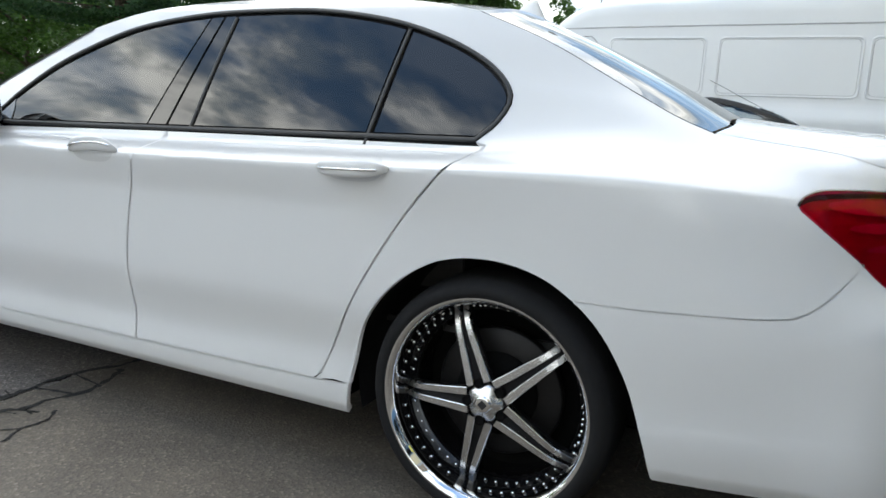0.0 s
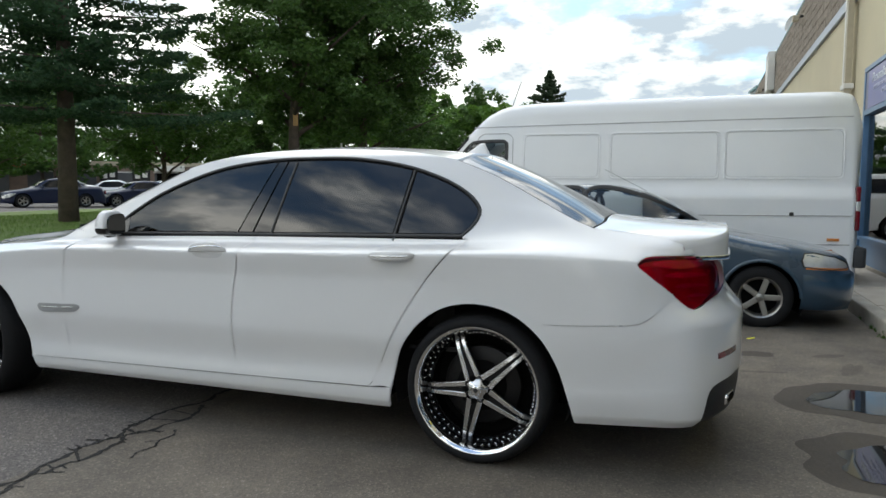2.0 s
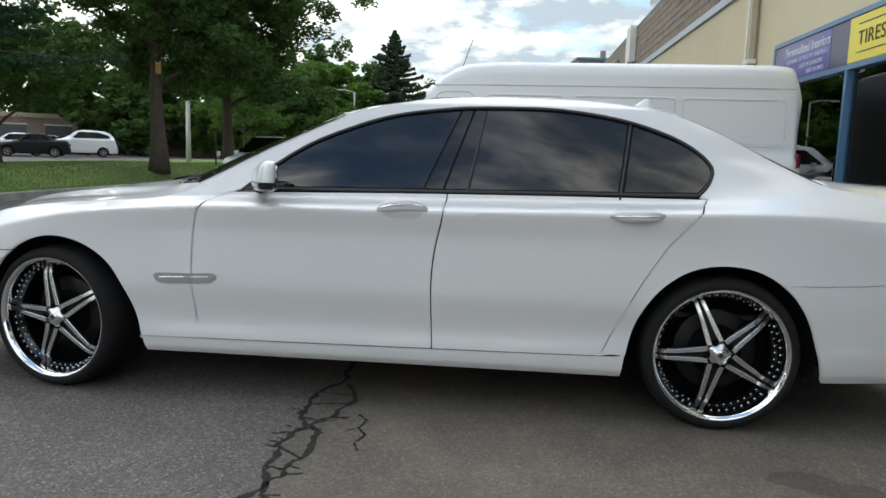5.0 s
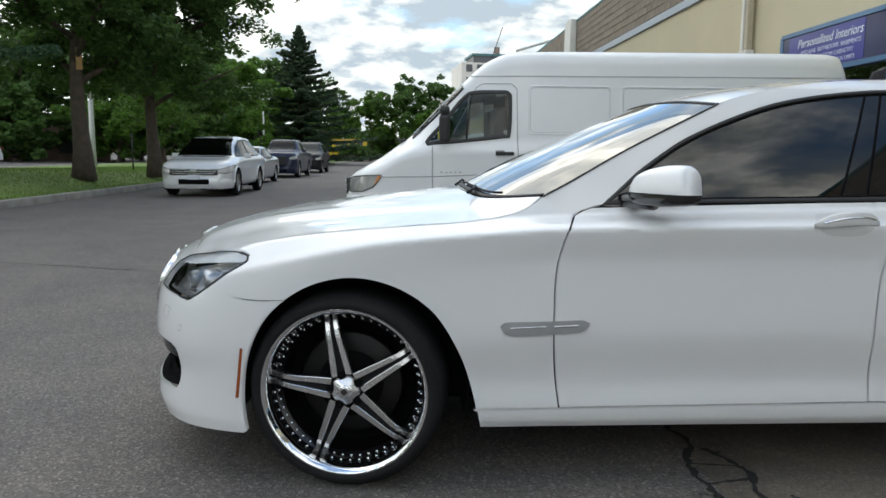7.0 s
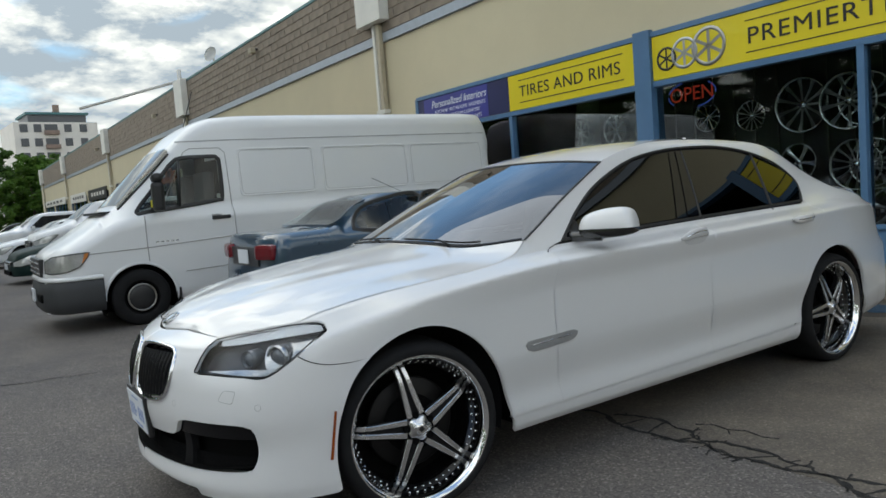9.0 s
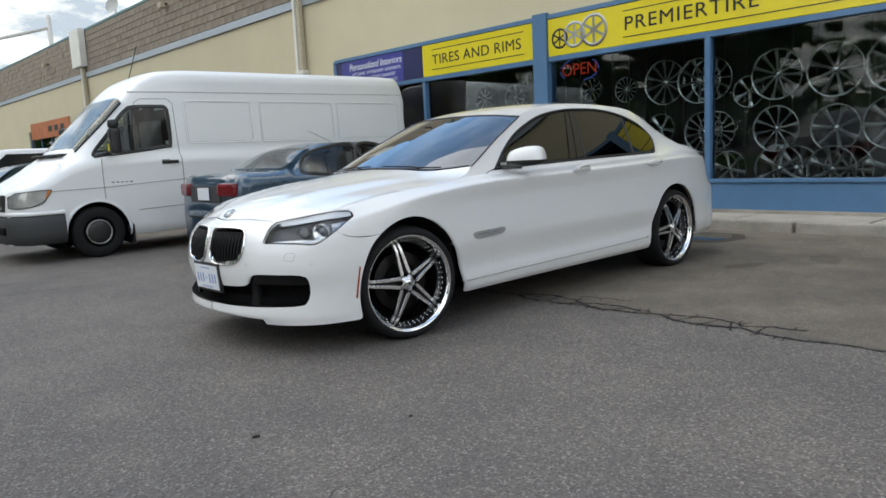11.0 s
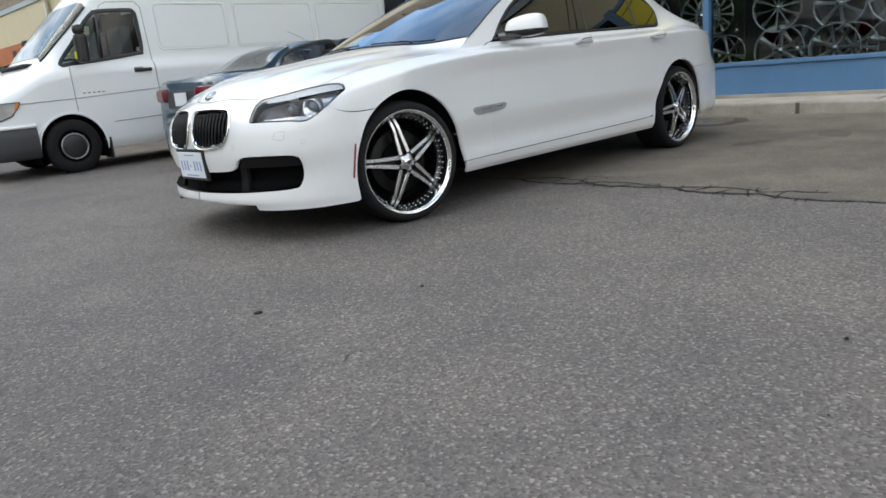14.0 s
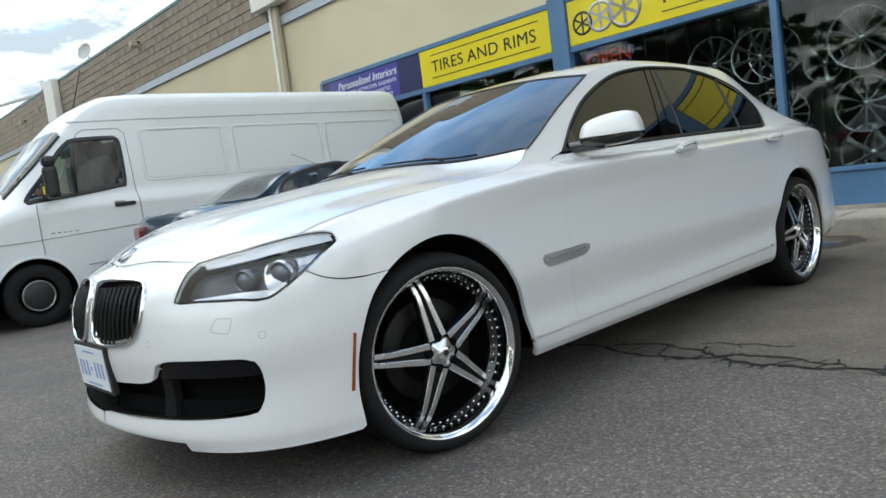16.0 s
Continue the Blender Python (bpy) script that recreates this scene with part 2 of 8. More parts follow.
def turned(profile, n=48, axis="y", name="turned", material=None, smooth=True, flip=False):
    """A body of revolution: profile of (radius, along)."""
    v, a = [], np.linspace(0, 2 * np.pi, n, endpoint=False)
    for r, h in profile:
        for t in a:
            v.append((r * np.cos(t), h, r * np.sin(t)) if axis == "y" else (r * np.cos(t), r * np.sin(t), h) if axis == "z" else (h, r * np.cos(t), r * np.sin(t)))
    f = grid_faces(len(profile), n, 0, True)
    if flip:
        f = [q[::-1] for q in f]
    return mesh(name, v, f, material, smooth)


def box(bm, size, at=(0, 0, 0), bevel=0.0, rot=None):
    m = Matrix.Translation(at)
    if rot is not None:
        m = m @ Euler([radians(a) for a in rot]).to_matrix().to_4x4()
    g = bmesh.ops.create_cube(bm, size=1, matrix=m @ Matrix.Diagonal((*size, 1)))
    if bevel:
        es = list({e for v in g["verts"] for e in v.link_edges})
        bmesh.ops.bevel(bm, geom=es, offset=bevel, segments=2, profile=0.6, affect="EDGES")
    return bm


def boxed(size, at=(0, 0, 0), bevel=0.0, rot=None):
    return box(bmesh.new(), size, at, bevel, rot)


def rod(points, radius, n=8, name="rod", material=None, taper=None, cap=True):
    """A round bar along points."""
    p = [Vector(q) for q in points]
    v, f = [], []
    up = Vector((0, 0, 1))
    for i, q in enumerate(p):
        d = (p[min(i + 1, len(p) - 1)] - p[max(i - 1, 0)]).normalized()
        a = d.cross(up if abs(d.z) < 0.95 else Vector((1, 0, 0))).normalized()
        b = d.cross(a)
        r = radius * (taper[i] if taper else 1)
        v += [q + (a * math.cos(t) + b * math.sin(t)) * r for t in np.linspace(0, 2 * np.pi, n, endpoint=False)]
    f = grid_faces(len(p), n, 0, True)
    if cap:
        f += [tuple(range(n))[::-1], tuple(range((len(p) - 1) * n, len(p) * n))]
    return mesh(name, v, f, material)


def ribbon(loop3, normals, width, thick, name, material, closed=True):
    """A thin moulding along a 3D line, standing proud along the normals."""
    n = len(loop3)
    v, f = [], []
    for i in range(n):
        p = Vector(loop3[i])
        d = (Vector(loop3[(i + 1) % n if closed else min(i + 1, n - 1)]) - Vector(loop3[(i - 1) % n if closed else max(i - 1, 0)])).normalized()
        nn = Vector(normals[i]).normalized()
        s = d.cross(nn).normalized()
        for a, b in ((-0.5, -1), (-0.5, 0.6), (-0.25, 1), (0.25, 1), (0.5, 0.6), (0.5, -1)):
            v.append(p + s * a * width + nn * b * thick)
    for i in range(n if closed else n - 1):
        for j in range(5):
            i2 = (i + 1) % n
            f.append((i * 6 + j, i * 6 + j + 1, i2 * 6 + j + 1, i2 * 6 + j))
    return mesh(name, v, f, material)


def writing(text, size, m, material, parent=None, name="lettering", depth=0.004, align="CENTER", font_shear=0.0, spacing=1.0):
    """Raised letters as a mesh, in the built-in face."""
    cu = bpy.data.curves.new(name, "FONT")
    cu.body, cu.size, cu.extrude, cu.align_x, cu.align_y = text, size, depth, align, "CENTER"
    cu.shear, cu.space_character = font_shear, spacing
    tmp = bpy.data.objects.new(name, cu)
    scene.collection.objects.link(tmp)
    me = bpy.data.meshes.new_from_object(tmp.evaluated_get(bpy.context.evaluated_depsgraph_get()))
    bpy.data.objects.remove(tmp)
    bpy.data.curves.remove(cu)
    me.materials.clear()
    me.materials.append(material)
    ob = new(name, me)
    ob.parent = parent
    ob.matrix_basis = m
    return ob


# ---------------------------------------------------------------- materials
M = {}


def nodes(name):
    m = bpy.data.materials.new(name)
    m.use_nodes = True
    t = m.node_tree
    t.nodes.clear()
    out = t.nodes.new("ShaderNodeOutputMaterial")
    return m, t, out


def add(t, kind, **kw):
    n = t.nodes.new(kind)
    for k, v in kw.items():
        n.inputs[k].default_value = v
    return n


def noisy(t, scale, detail=6, rough=0.6, coord="Object"):
    c = t.nodes.new("ShaderNodeTexCoord")
    n = add(t, "ShaderNodeTexNoise", Scale=scale, Detail=detail, Roughness=rough)
    t.links.new(c.outputs[coord], n.inputs["Vector"])
    return n


def plain(name, base, rough=0.5, metal=0.0, coat=0.0, vary=0.12, scale=6.0, fine=120.0, bump=0.0, bump_scale=200.0, coord="Object", spec=0.5, rough_vary=0.12, random=0.0):
    """A surface with colour and gloss that drift at two scales, and a fine relief."""
    m, t, out = nodes(name)
    b = add(t, "ShaderNodeBsdfPrincipled", Metallic=metal, Roughness=rough)
    b.inputs["Specular IOR Level"].default_value = spec
    b.inputs["Coat Weight"].default_value = coat
    b.inputs["Coat Roughness"].default_value = 0.03
    n1, n2 = noisy(t, scale, 5, .6, coord), noisy(t, fine, 3, .6, coord)
    mx = t.nodes.new("ShaderNodeMath")
    mx.operation = "MULTIPLY_ADD"
    mx.inputs[1].default_value = 0.35
    t.links.new(n2.outputs["Fac"], mx.inputs[0])
    t.links.new(n1.outputs["Fac"], mx.inputs[2])
    ramp = t.nodes.new("ShaderNodeMapRange")
    ramp.inputs["From Min"].default_value, ramp.inputs["From Max"].default_value = 0.4, 0.95
    ramp.inputs["To Min"].default_value, ramp.inputs["To Max"].default_value = 1 - vary, 1 + vary
    t.links.new(mx.outputs[0], ramp.inputs["Value"])
    val = ramp.outputs[0]
    if random:
        oi = t.nodes.new("ShaderNodeObjectInfo")
        r2 = t.nodes.new("ShaderNodeMapRange")
        r2.inputs["To Min"].default_value, r2.inputs["To Max"].default_value = 1 - random, 1 + random
        t.links.new(oi.outputs["Random"], r2.inputs["Value"])
        mm = t.nodes.new("ShaderNodeMath")
        mm.operation = "MULTIPLY"
        t.links.new(val, mm.inputs[0])
        t.links.new(r2.outputs[0], mm.inputs[1])
        val = mm.outputs[0]
    sc = t.nodes.new("ShaderNodeVectorMath")
    sc.operation = "SCALE"
    sc.inputs[0].default_value = base
    t.links.new(val, sc.inputs["Scale"])
    t.links.new(sc.outputs[0], b.inputs["Base Color"])
    rr = t.nodes.new("ShaderNodeMapRange")
    rr.inputs["To Min"].default_value, rr.inputs["To Max"].default_value = max(0, rough - rough_vary * rough), min(1, rough + rough_vary * rough)
    t.links.new(n1.outputs["Fac"], rr.inputs["Value"])
    t.links.new(rr.outputs[0], b.inputs["Roughness"])
    if bump:
        n3 = noisy(t, bump_scale, 4, .7, coord)
        bp = add(t, "ShaderNodeBump", Strength=bump, Distance=0.01)
        t.links.new(n3.outputs["Fac"], bp.inputs["Height"])
        t.links.new(bp.outputs[0], b.inputs["Normal"])
    t.links.new(b.outputs[0], out.inputs[0])
    M[name] = m
    return m


def glassy(name, tint, rough=0.0, ior=1.5, gain=1.0):
    """A thin pane: clear tinted film with a mirror sheen."""
    m, t, out = nodes(name)
    tr = add(t, "ShaderNodeBsdfTransparent", Color=(*tint, 1))
    gl = add(t, "ShaderNodeBsdfGlossy", Roughness=rough, Color=(1, 1, 1, 1))
    fr = add(t, "ShaderNodeFresnel", IOR=ior)
    mix = t.nodes.new("ShaderNodeMixShader")
    k = t.nodes.new("ShaderNodeMath")   # a coated pane mirrors more than bare glass
    k.operation, k.use_clamp = "MULTIPLY", True
    k.inputs[1].default_value = gain
    t.links.new(fr.outputs[0], k.inputs[0])
    t.links.new(k.outputs[0], mix.inputs[0])
    t.links.new(tr.outputs[0], mix.inputs[1])
    t.links.new(gl.outputs[0], mix.inputs[2])
    t.links.new(mix.outputs[0], out.inputs[0])
    M[name] = m
    return m


def glow(name, colour, strength):
    m, t, out = nodes(name)
    e = add(t, "ShaderNodeEmission", Color=(*colour, 1), Strength=strength)
    t.links.new(e.outputs[0], out.inputs[0])
    M[name] = m


plain("car_white", (.73, .73, .735), .32, 0, 1.0, .012, 1.5, 300)
plain("gloss_black", (.008, .008, .009), .12, 0, .8, .2)
plain("slat_satin", (.005, .005, .006), .22, 0, 0, .2, spec=.26)
plain("slat_black", (.006, .006, .007), .5, 0, 0, .2, spec=.2)
plain("rim_chrome", (.80, .80, .81), .24, 1.0, 0, .05)
plain("rim_dark", (.56, .56, .57), .30, 1.0, 0, .15)
plain("trim_black", (.018, .018, .019), .42, 0, 0, .2)
plain("rubber", (.014, .014, .015), .6, 0, 0, .2)
# near-black for openings and backs, so their shade sits in the colour
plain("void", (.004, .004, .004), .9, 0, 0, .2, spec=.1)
plain("liner", (.010, .010, .011), .85, 0, 0, .4, spec=.2, bump=.3, bump_scale=60)
plain("chrome", (.86, .86, .87), .05, 1.0, 0, .03)
plain("chrome_satin", (.62, .62, .62), .25, 1.0, 0, .06)
plain("brushed", (.74, .74, .75), .27, 1.0, 0, .08, fine=400)
plain("tyre", (.015, .015, .016), .8, 0, 0, .25, 8, 150, .25, 300, spec=.18)
plain("disc", (.014, .013, .013), .5, .6, 0, .3)
plain("amber", (.30, .060, .010), .22, 0, 1.0, .1)
plain("red_lens", (.15, .005, .012), .25, 0, .25, .2, 10)
plain("lens_pink", (.46, .20, .20), .2, 0, 0, .15, 14)
plain("red_bright", (.66, .12, .44), .3, 0, 0, .25, 14)
plain("red_deep", (.50, .06, .13), .4, 0, 0, .4, 14)
plain("lamp_grey", (.46, .47, .49), .22, .85, 0, .25, 12)
plain("lamp_smoke", (.22, .225, .235), .25, .6, 0, .25, 12)
plain("lamp_dark", (.055, .056, .061), .35, .2, 0, .3, 12)
plain("lamp_silver", (.66, .665, .675), .35, .25, 0, .1)
plain("clear_lens", (.16, .17, .19), .04, .3, 1.0, .1)
plain("seam_soft", (.46, .46, .47), .6)
plain("seam", (.30, .30, .30), .6)
# greyer copy of the body white: shade of the handle recess as colour
plain("cup_shade", (.62, .62, .63), .35, 0, .8, .02)
plain("plate", (.72, .75, .80), .4, 0, 0, .05)
plain("plate_blue", (.22, .30, .55), .45, 0, 0, .1)
plain("mirror", (.16, .165, .17), .02, 1.0, 0, .02)
plain("grille_mesh", (.005, .005, .0055), .8, 0, 0, .6, 90, 200, .8, 90, spec=.06)
plain("cabin", (.020, .020, .021), .7, 0, 0, .3)
plain("cabin_light", (.055, .052, .050), .7, 0, 0, .2)
glassy("tint_glass", (.03, .03, .034), .0, 1.64)
glassy("front_glass", (.07, .08, .08), .0, 1.68)
plain("vent_grey", (.40, .41, .42), .38, .55, .3, .15)
plain("pillar_black", (.006, .006, .007), .03, 0, 0, .2, spec=.62)
glassy("dim_glass", (.55, .60, .58), .0, 1.9)
glassy("screen_glass", (.10, .12, .13), .0, 1.7, 1.65)
glassy("red_glass", (.78, .030, .15), .0, 1.28)
glassy("lamp_glass", (.88, .90, .92), .0, 1.25)
glassy("shop_glass", (.80, .84, .84), .0, 1.42)
glassy("dark_glass", (.10, .11, .11), .0, 1.42)
glassy("far_glass", (.04, .045, .045), .0, 1.28)
glassy("car_glass", (.62, .68, .68), .0, 2.0)
glassy("far_clear", (.72, .76, .76), .0, 1.55)
glassy("van_glass", (.46, .51, .50), .0, 1.42)
plain("van_white", (.80, .81, .82), .38, 0, .6, .02, 1.2)
plain("van_grey", (.036, .038, .041), .6, 0, 0, .12)
plain("blue_paint", (.022, .055, .092), .28, .15, 1.0, .1, 2.0)
plain("steel_rim", (.36, .35, .33), .38, .9, 0, .15)
plain("kerb", (.29, .27, .235), .9, 0, 0, .42, 2.2, 60, .5, 70)
plain("walk", (.36, .325, .28), .9, 0, 0, .22, 1.6, 50, .3, 90)
plain("stucco", (.56, .50, .345), .9, 0, 0, .06, .7, 40, .25, 160)
plain("flashing", (.36, .40, .45), .45, .3, 0, .1)
plain("teal_cap", (.06, .17, .18), .5, 0, 0, .15)
plain("block", (.255, .212, .168), .95, 0, 0, .20, 3.0, 40, .9, 55, random=.10)
plain("mortar", (.20, .165, .13), .95, 0, 0, .15)
plain("box_white", (.68, .67, .62), .5, 0, 0, .08, 3)
plain("frame_blue", (.070, .160, .29), .45, 0, .2, .10, 3, 80)
plain("sign_yellow", (.70, .58, .016), .35, 0, .2, .05, 1.5)
plain("sign_navy", (.018, .022, .085), .35, 0, .2, .25, 1.2)
plain("banner_orange", (.42, .13, .045), .6, 0, 0, .35, 1.2)
plain("sign_violet", (.045, .05, .26), .35, 0, .2, .2, 1.2)
plain("ink_black", (.012, .012, .012), .5)
plain("ink_pale", (.60, .62, .78), .5)
plain("pipe_tan", (.42, .37, .27), .6, 0, 0, .15)
# near-black for room and rack board: the room's dimness put into the colour
plain("shop_shade_dark", (.018, .019, .022), .8, 0, 0, .4, 2)
plain("shop_floor", (.10, .095, .09), .5, 0, 0, .2)
plain("trunk", (.075, .058, .045), .95, 0, 0, .45, 5, 60, 1.0, 40)
plain("straw", (.25, .205, .14), .8, 0, 0, .2, 9)
plain("scar", (.42, .27, .12), .9, 0, 0, .2, 9)
plain("concrete_pole", (.52, .52, .50), .9, 0, 0, .12)
plain("brick_far", (.25, .185, .15), .95, 0, 0, .25, 1.2, 30)
plain("condo_pale", (.74, .71, .66), .9, 0, 0, .1, .3)
plain("condo_dark", (.08, .085, .095), .4)
plain("seat_grey", (.20, .20, .21), .8)
plain("lamp_clear", (.62, .63, .62), .15, .4, 1.0, .15, 14)
plain("lamp_bright", (.80, .81, .82), .2, .2, 1.0, .15, 14)
plain("lamp_van", (.40, .40, .395), .18, .45, 1.0, .25, 10)
plain("orange_lamp", (.62, .20, .03), .2, 0, 1.0)
plain("car_grey", (.30, .305, .31), .32, .3, 1.0, .04)
plain("car_silver", (.72, .73, .74), .32, .2, 1.0, .04)
plain("car_navy", (.007, .013, .040), .3, .0, .25, .1, spec=.3)
plain("car_black", (.012, .013, .014), .4, 0, 0, .1, spec=.2)
plain("car_green", (.012, .028, .026), .5, 0, 0, .1, spec=.12)
plain("car_red", (.36, .018, .02), .3, 0, 1.0, .1)
plain("far_yellow", (.62, .42, .02), .4, 0, .4, .08)
plain("yellow_bit", (.75, .7, .05), .5)
glow("neon_red", (1.0, .10, .06), .28)
glow("neon_blue", (.12, .22, 1.0), .35)


def leafy(name, dark, light, gloss=.45):
    m, t, out = nodes(name)
    b = add(t, "ShaderNodeBsdfPrincipled", Roughness=gloss)
    b.inputs["Specular IOR Level"].default_value = .25
    g = t.nodes.new("ShaderNodeNewGeometry")
    n = noisy(t, .9, 4)
    ad = t.nodes.new("ShaderNodeMath")
    ad.operation = "MULTIPLY_ADD"
    ad.inputs[1].default_value = .6
    t.links.new(g.outputs["Random Per Island"], ad.inputs[0])
    sb = t.nodes.new("ShaderNodeMath")
    sb.operation = "SUBTRACT"
    sb.inputs[1].default_value = .3
    t.links.new(n.outputs["Fac"], sb.inputs[0])
    t.links.new(sb.outputs[0], ad.inputs[2])
    mix = t.nodes.new("ShaderNodeMix")
    mix.data_type = "RGBA"
    mix.inputs["A"].default_value, mix.inputs["B"].default_value = (*dark, 1), (*light, 1)
    t.links.new(ad.outputs[0], mix.inputs["Factor"])
    t.links.new(mix.outputs["Result"], b.inputs["Base Color"])
    tl = t.nodes.new("ShaderNodeBsdfTranslucent")
    t.links.new(mix.outputs["Result"], tl.inputs["Color"])
    ms = add(t, "ShaderNodeMixShader", Fac=.42)
    t.links.new(b.outputs[0], ms.inputs[1])
    t.links.new(tl.outputs[0], ms.inputs[2])
    t.links.new(ms.outputs[0], out.inputs[0])
    M[name] = m


leafy("leaf_oak", (.035, .075, .018), (.10, .19, .045))
leafy("leaf_bright", (.045, .11, .018), (.13, .24, .04))
leafy("needle", (.016, .045, .022), (.055, .11, .045), .6)
leafy("needle_far", (.030, .056, .034), (.085, .125, .066), .6)
leafy("grass_blade", (.10, .16, .035), (.17, .28, .06), .6)


def asphalt(name, base, speck_mix=.85, relief=.55, mottle=.2):
    m, t, out = nodes(name)
    b = add(t, "ShaderNodeBsdfPrincipled", Roughness=.85)
    b.inputs["Specular IOR Level"].default_value = .35
    big, mid = noisy(t, .35, 5, .6), noisy(t, 1.7, 6, .65)
    c = t.nodes.new("ShaderNodeTexCoord")
    vor = add(t, "ShaderNodeTexVoronoi", Scale=112.0)
    t.links.new(c.outputs["Object"], vor.inputs["Vector"])
    speck = t.nodes.new("ShaderNodeTexWhiteNoise")
    t.links.new(vor.outputs["Position"], speck.inputs["Vector"])
    ramp = t.nodes.new("ShaderNodeValToRGB")
    e = ramp.color_ramp.elements
    e[0].position, e[0].color = 0.0, (.52, .52, .52, 1)
    e[1].position, e[1].color = 1.0, (2.1, 2.1, 2.1, 1)
    for p, v in ((.35, .85), (.72, 1.03), (.90, 1.32)):
        k = e.new(p)
        k.color = (v, v, v, 1)
    t.links.new(speck.outputs["Value"], ramp.inputs["Fac"])
    tone = t.nodes.new("ShaderNodeMix")
    tone.data_type = "RGBA"
    tone.inputs["A"].default_value = (base[0] * (1 - mottle), base[1] * (1 - mottle), base[2] * (1.02 - mottle), 1)
    tone.inputs["B"].default_value = (base[0] * (.98 + mottle), base[1] * (.95 + mottle), base[2] * (.90 + mottle), 1)
    s = t.nodes.new("ShaderNodeMath")
    s.operation = "ADD"
    t.links.new(big.outputs["Fac"], s.inputs[0])
    t.links.new(mid.outputs["Fac"], s.inputs[1])
    mr = t.nodes.new("ShaderNodeMapRange")
    mr.inputs["From Min"].default_value, mr.inputs["From Max"].default_value = .75, 1.25
    t.links.new(s.outputs[0], mr.inputs["Value"])
    t.links.new(mr.outputs[0], tone.inputs["Factor"])
    mul = t.nodes.new("ShaderNodeMix")
    mul.data_type, mul.blend_type = "RGBA", "MULTIPLY"
    mul.inputs["Factor"].default_value = speck_mix
    t.links.new(tone.outputs["Result"], mul.inputs["A"])
    t.links.new(ramp.outputs["Color"], mul.inputs["B"])
    t.links.new(mul.outputs["Result"], b.inputs["Base Color"])
    bp = add(t, "ShaderNodeBump", Strength=relief, Distance=.006)
    t.links.new(vor.outputs["Distance"], bp.inputs["Height"])
    t.links.new(bp.outputs[0], b.inputs["Normal"])
    t.links.new(b.outputs[0], out.inputs[0])
    M[name] = m


asphalt("asphalt", (.132, .120, .112))
asphalt("patch", (.122, .107, .090), .48, .35, .38)
plain("crack_dark", (.018, .017, .016), .95, 0, 0, .4, 20, 120, .8, 120)
asphalt("oily", (.088, .077, .064), .40, .3, .35)
asphalt("damp", (.056, .048, .040), .25, .15)
plain("puddle", (.018, .017, .016), .03, 0, 0, .2, 3, 40, 0, spec=.5)
plain("paint_white", (.6, .58, .54), .8, 0, 0, .3, 9)
plain("lawn", (.135, .195, .046), .95, 0, 0, .45, .5, 14, .9, 30)


# ---------------------------------------------------------------- ground, kerbs, lawn
def smooth(a, b, x):
    t = np.clip((np.asarray(x, float) - a) / (b - a), 0, 1)
    return t * t * (3 - 2 * t)


def lot_height(x, y):
    """The lot dips a little towards the drain by the van and rises a little to the kerb."""
    return -.035 * np.exp(-((y - 7.0) / 3.2) ** 2) * smooth(-7, -2, x) + .022 * smooth(2.6, 4.1, x)


def build_ground():
    xs = np.unique(np.concatenate([np.linspace(-900, -60, 8), np.linspace(-60, -12, 13), np.linspace(-12, 8, 41), np.linspace(8, 60, 8), np.linspace(60, 900, 6)]))
    ys = np.unique(np.concatenate([np.linspace(-900, -60, 8), np.linspace(-60, -10, 11), np.linspace(-10, 20, 61), np.linspace(20, 120, 21), np.linspace(120, 900, 7)]))
    v = [(x, y, float(lot_height(x, y))) for y in ys for x in xs]
    g = part("ground", mesh("ground", v, grid_faces(len(ys), len(xs)), M["asphalt"]), None)
    tagged(g, "grey worn asphalt lot with fine stone chips", "ground", kind="structure")


BLD = pose(4.97, 6, 0, 0, 0, .2)          # the shop front: local y runs along it, local -x faces the lot
KERB_X = -.86


def build_walk():
    """Pavement and kerb before the shop."""
    walk_t = thing("pavement", "pale concrete pavement with cast kerb before the shop", "pavement", BLD, kind="structure")
    part("slab_bed", boxed((.80, 100, .40), (KERB_X + .40 + .06, 30, -.063)), M["mortar"], walk_t)
    rng = random.Random(4)
    y = -16.0
    slab = boxed((.70, 1.47, .06), bevel=.008)
    sm = bpy.data.meshes.new("slab")
    slab.to_mesh(sm)
    slab.free()
    sm.materials.append(M["walk"])
    kb = boxed((.15, 1.96, .30), bevel=.022)
    km = bpy.data.meshes.new("kerb_stone")
    kb.to_mesh(km)
    kb.free()
    km.materials.append(M["kerb"])
    for i in range(40):
        o = part("slab", sm, None, walk_t)
        o.matrix_basis = pose(KERB_X + .51, -16 + 1.5 * i, .122 + rng.uniform(-.003, .003))
    for i in range(30):
        o = part("kerb_stone", km, None, walk_t)
        o.matrix_basis = pose(KERB_X + .075, -16 + 2.0 * i, .004 + rng.uniform(-.004, .004), 0, 0, rng.uniform(-.15, .15))


def lawn_height(x, y):
    return (.14 + .17 * smooth(-10.2, -13.5, x) + .33 * smooth(-10.0, -11.6, x) * np.exp(-((y - 20) / 7.0) ** 2) * np.exp(-((x + 13) / 6.0) ** 2)
            + .04 * np.sin(x * .31) * np.sin(y * .23))


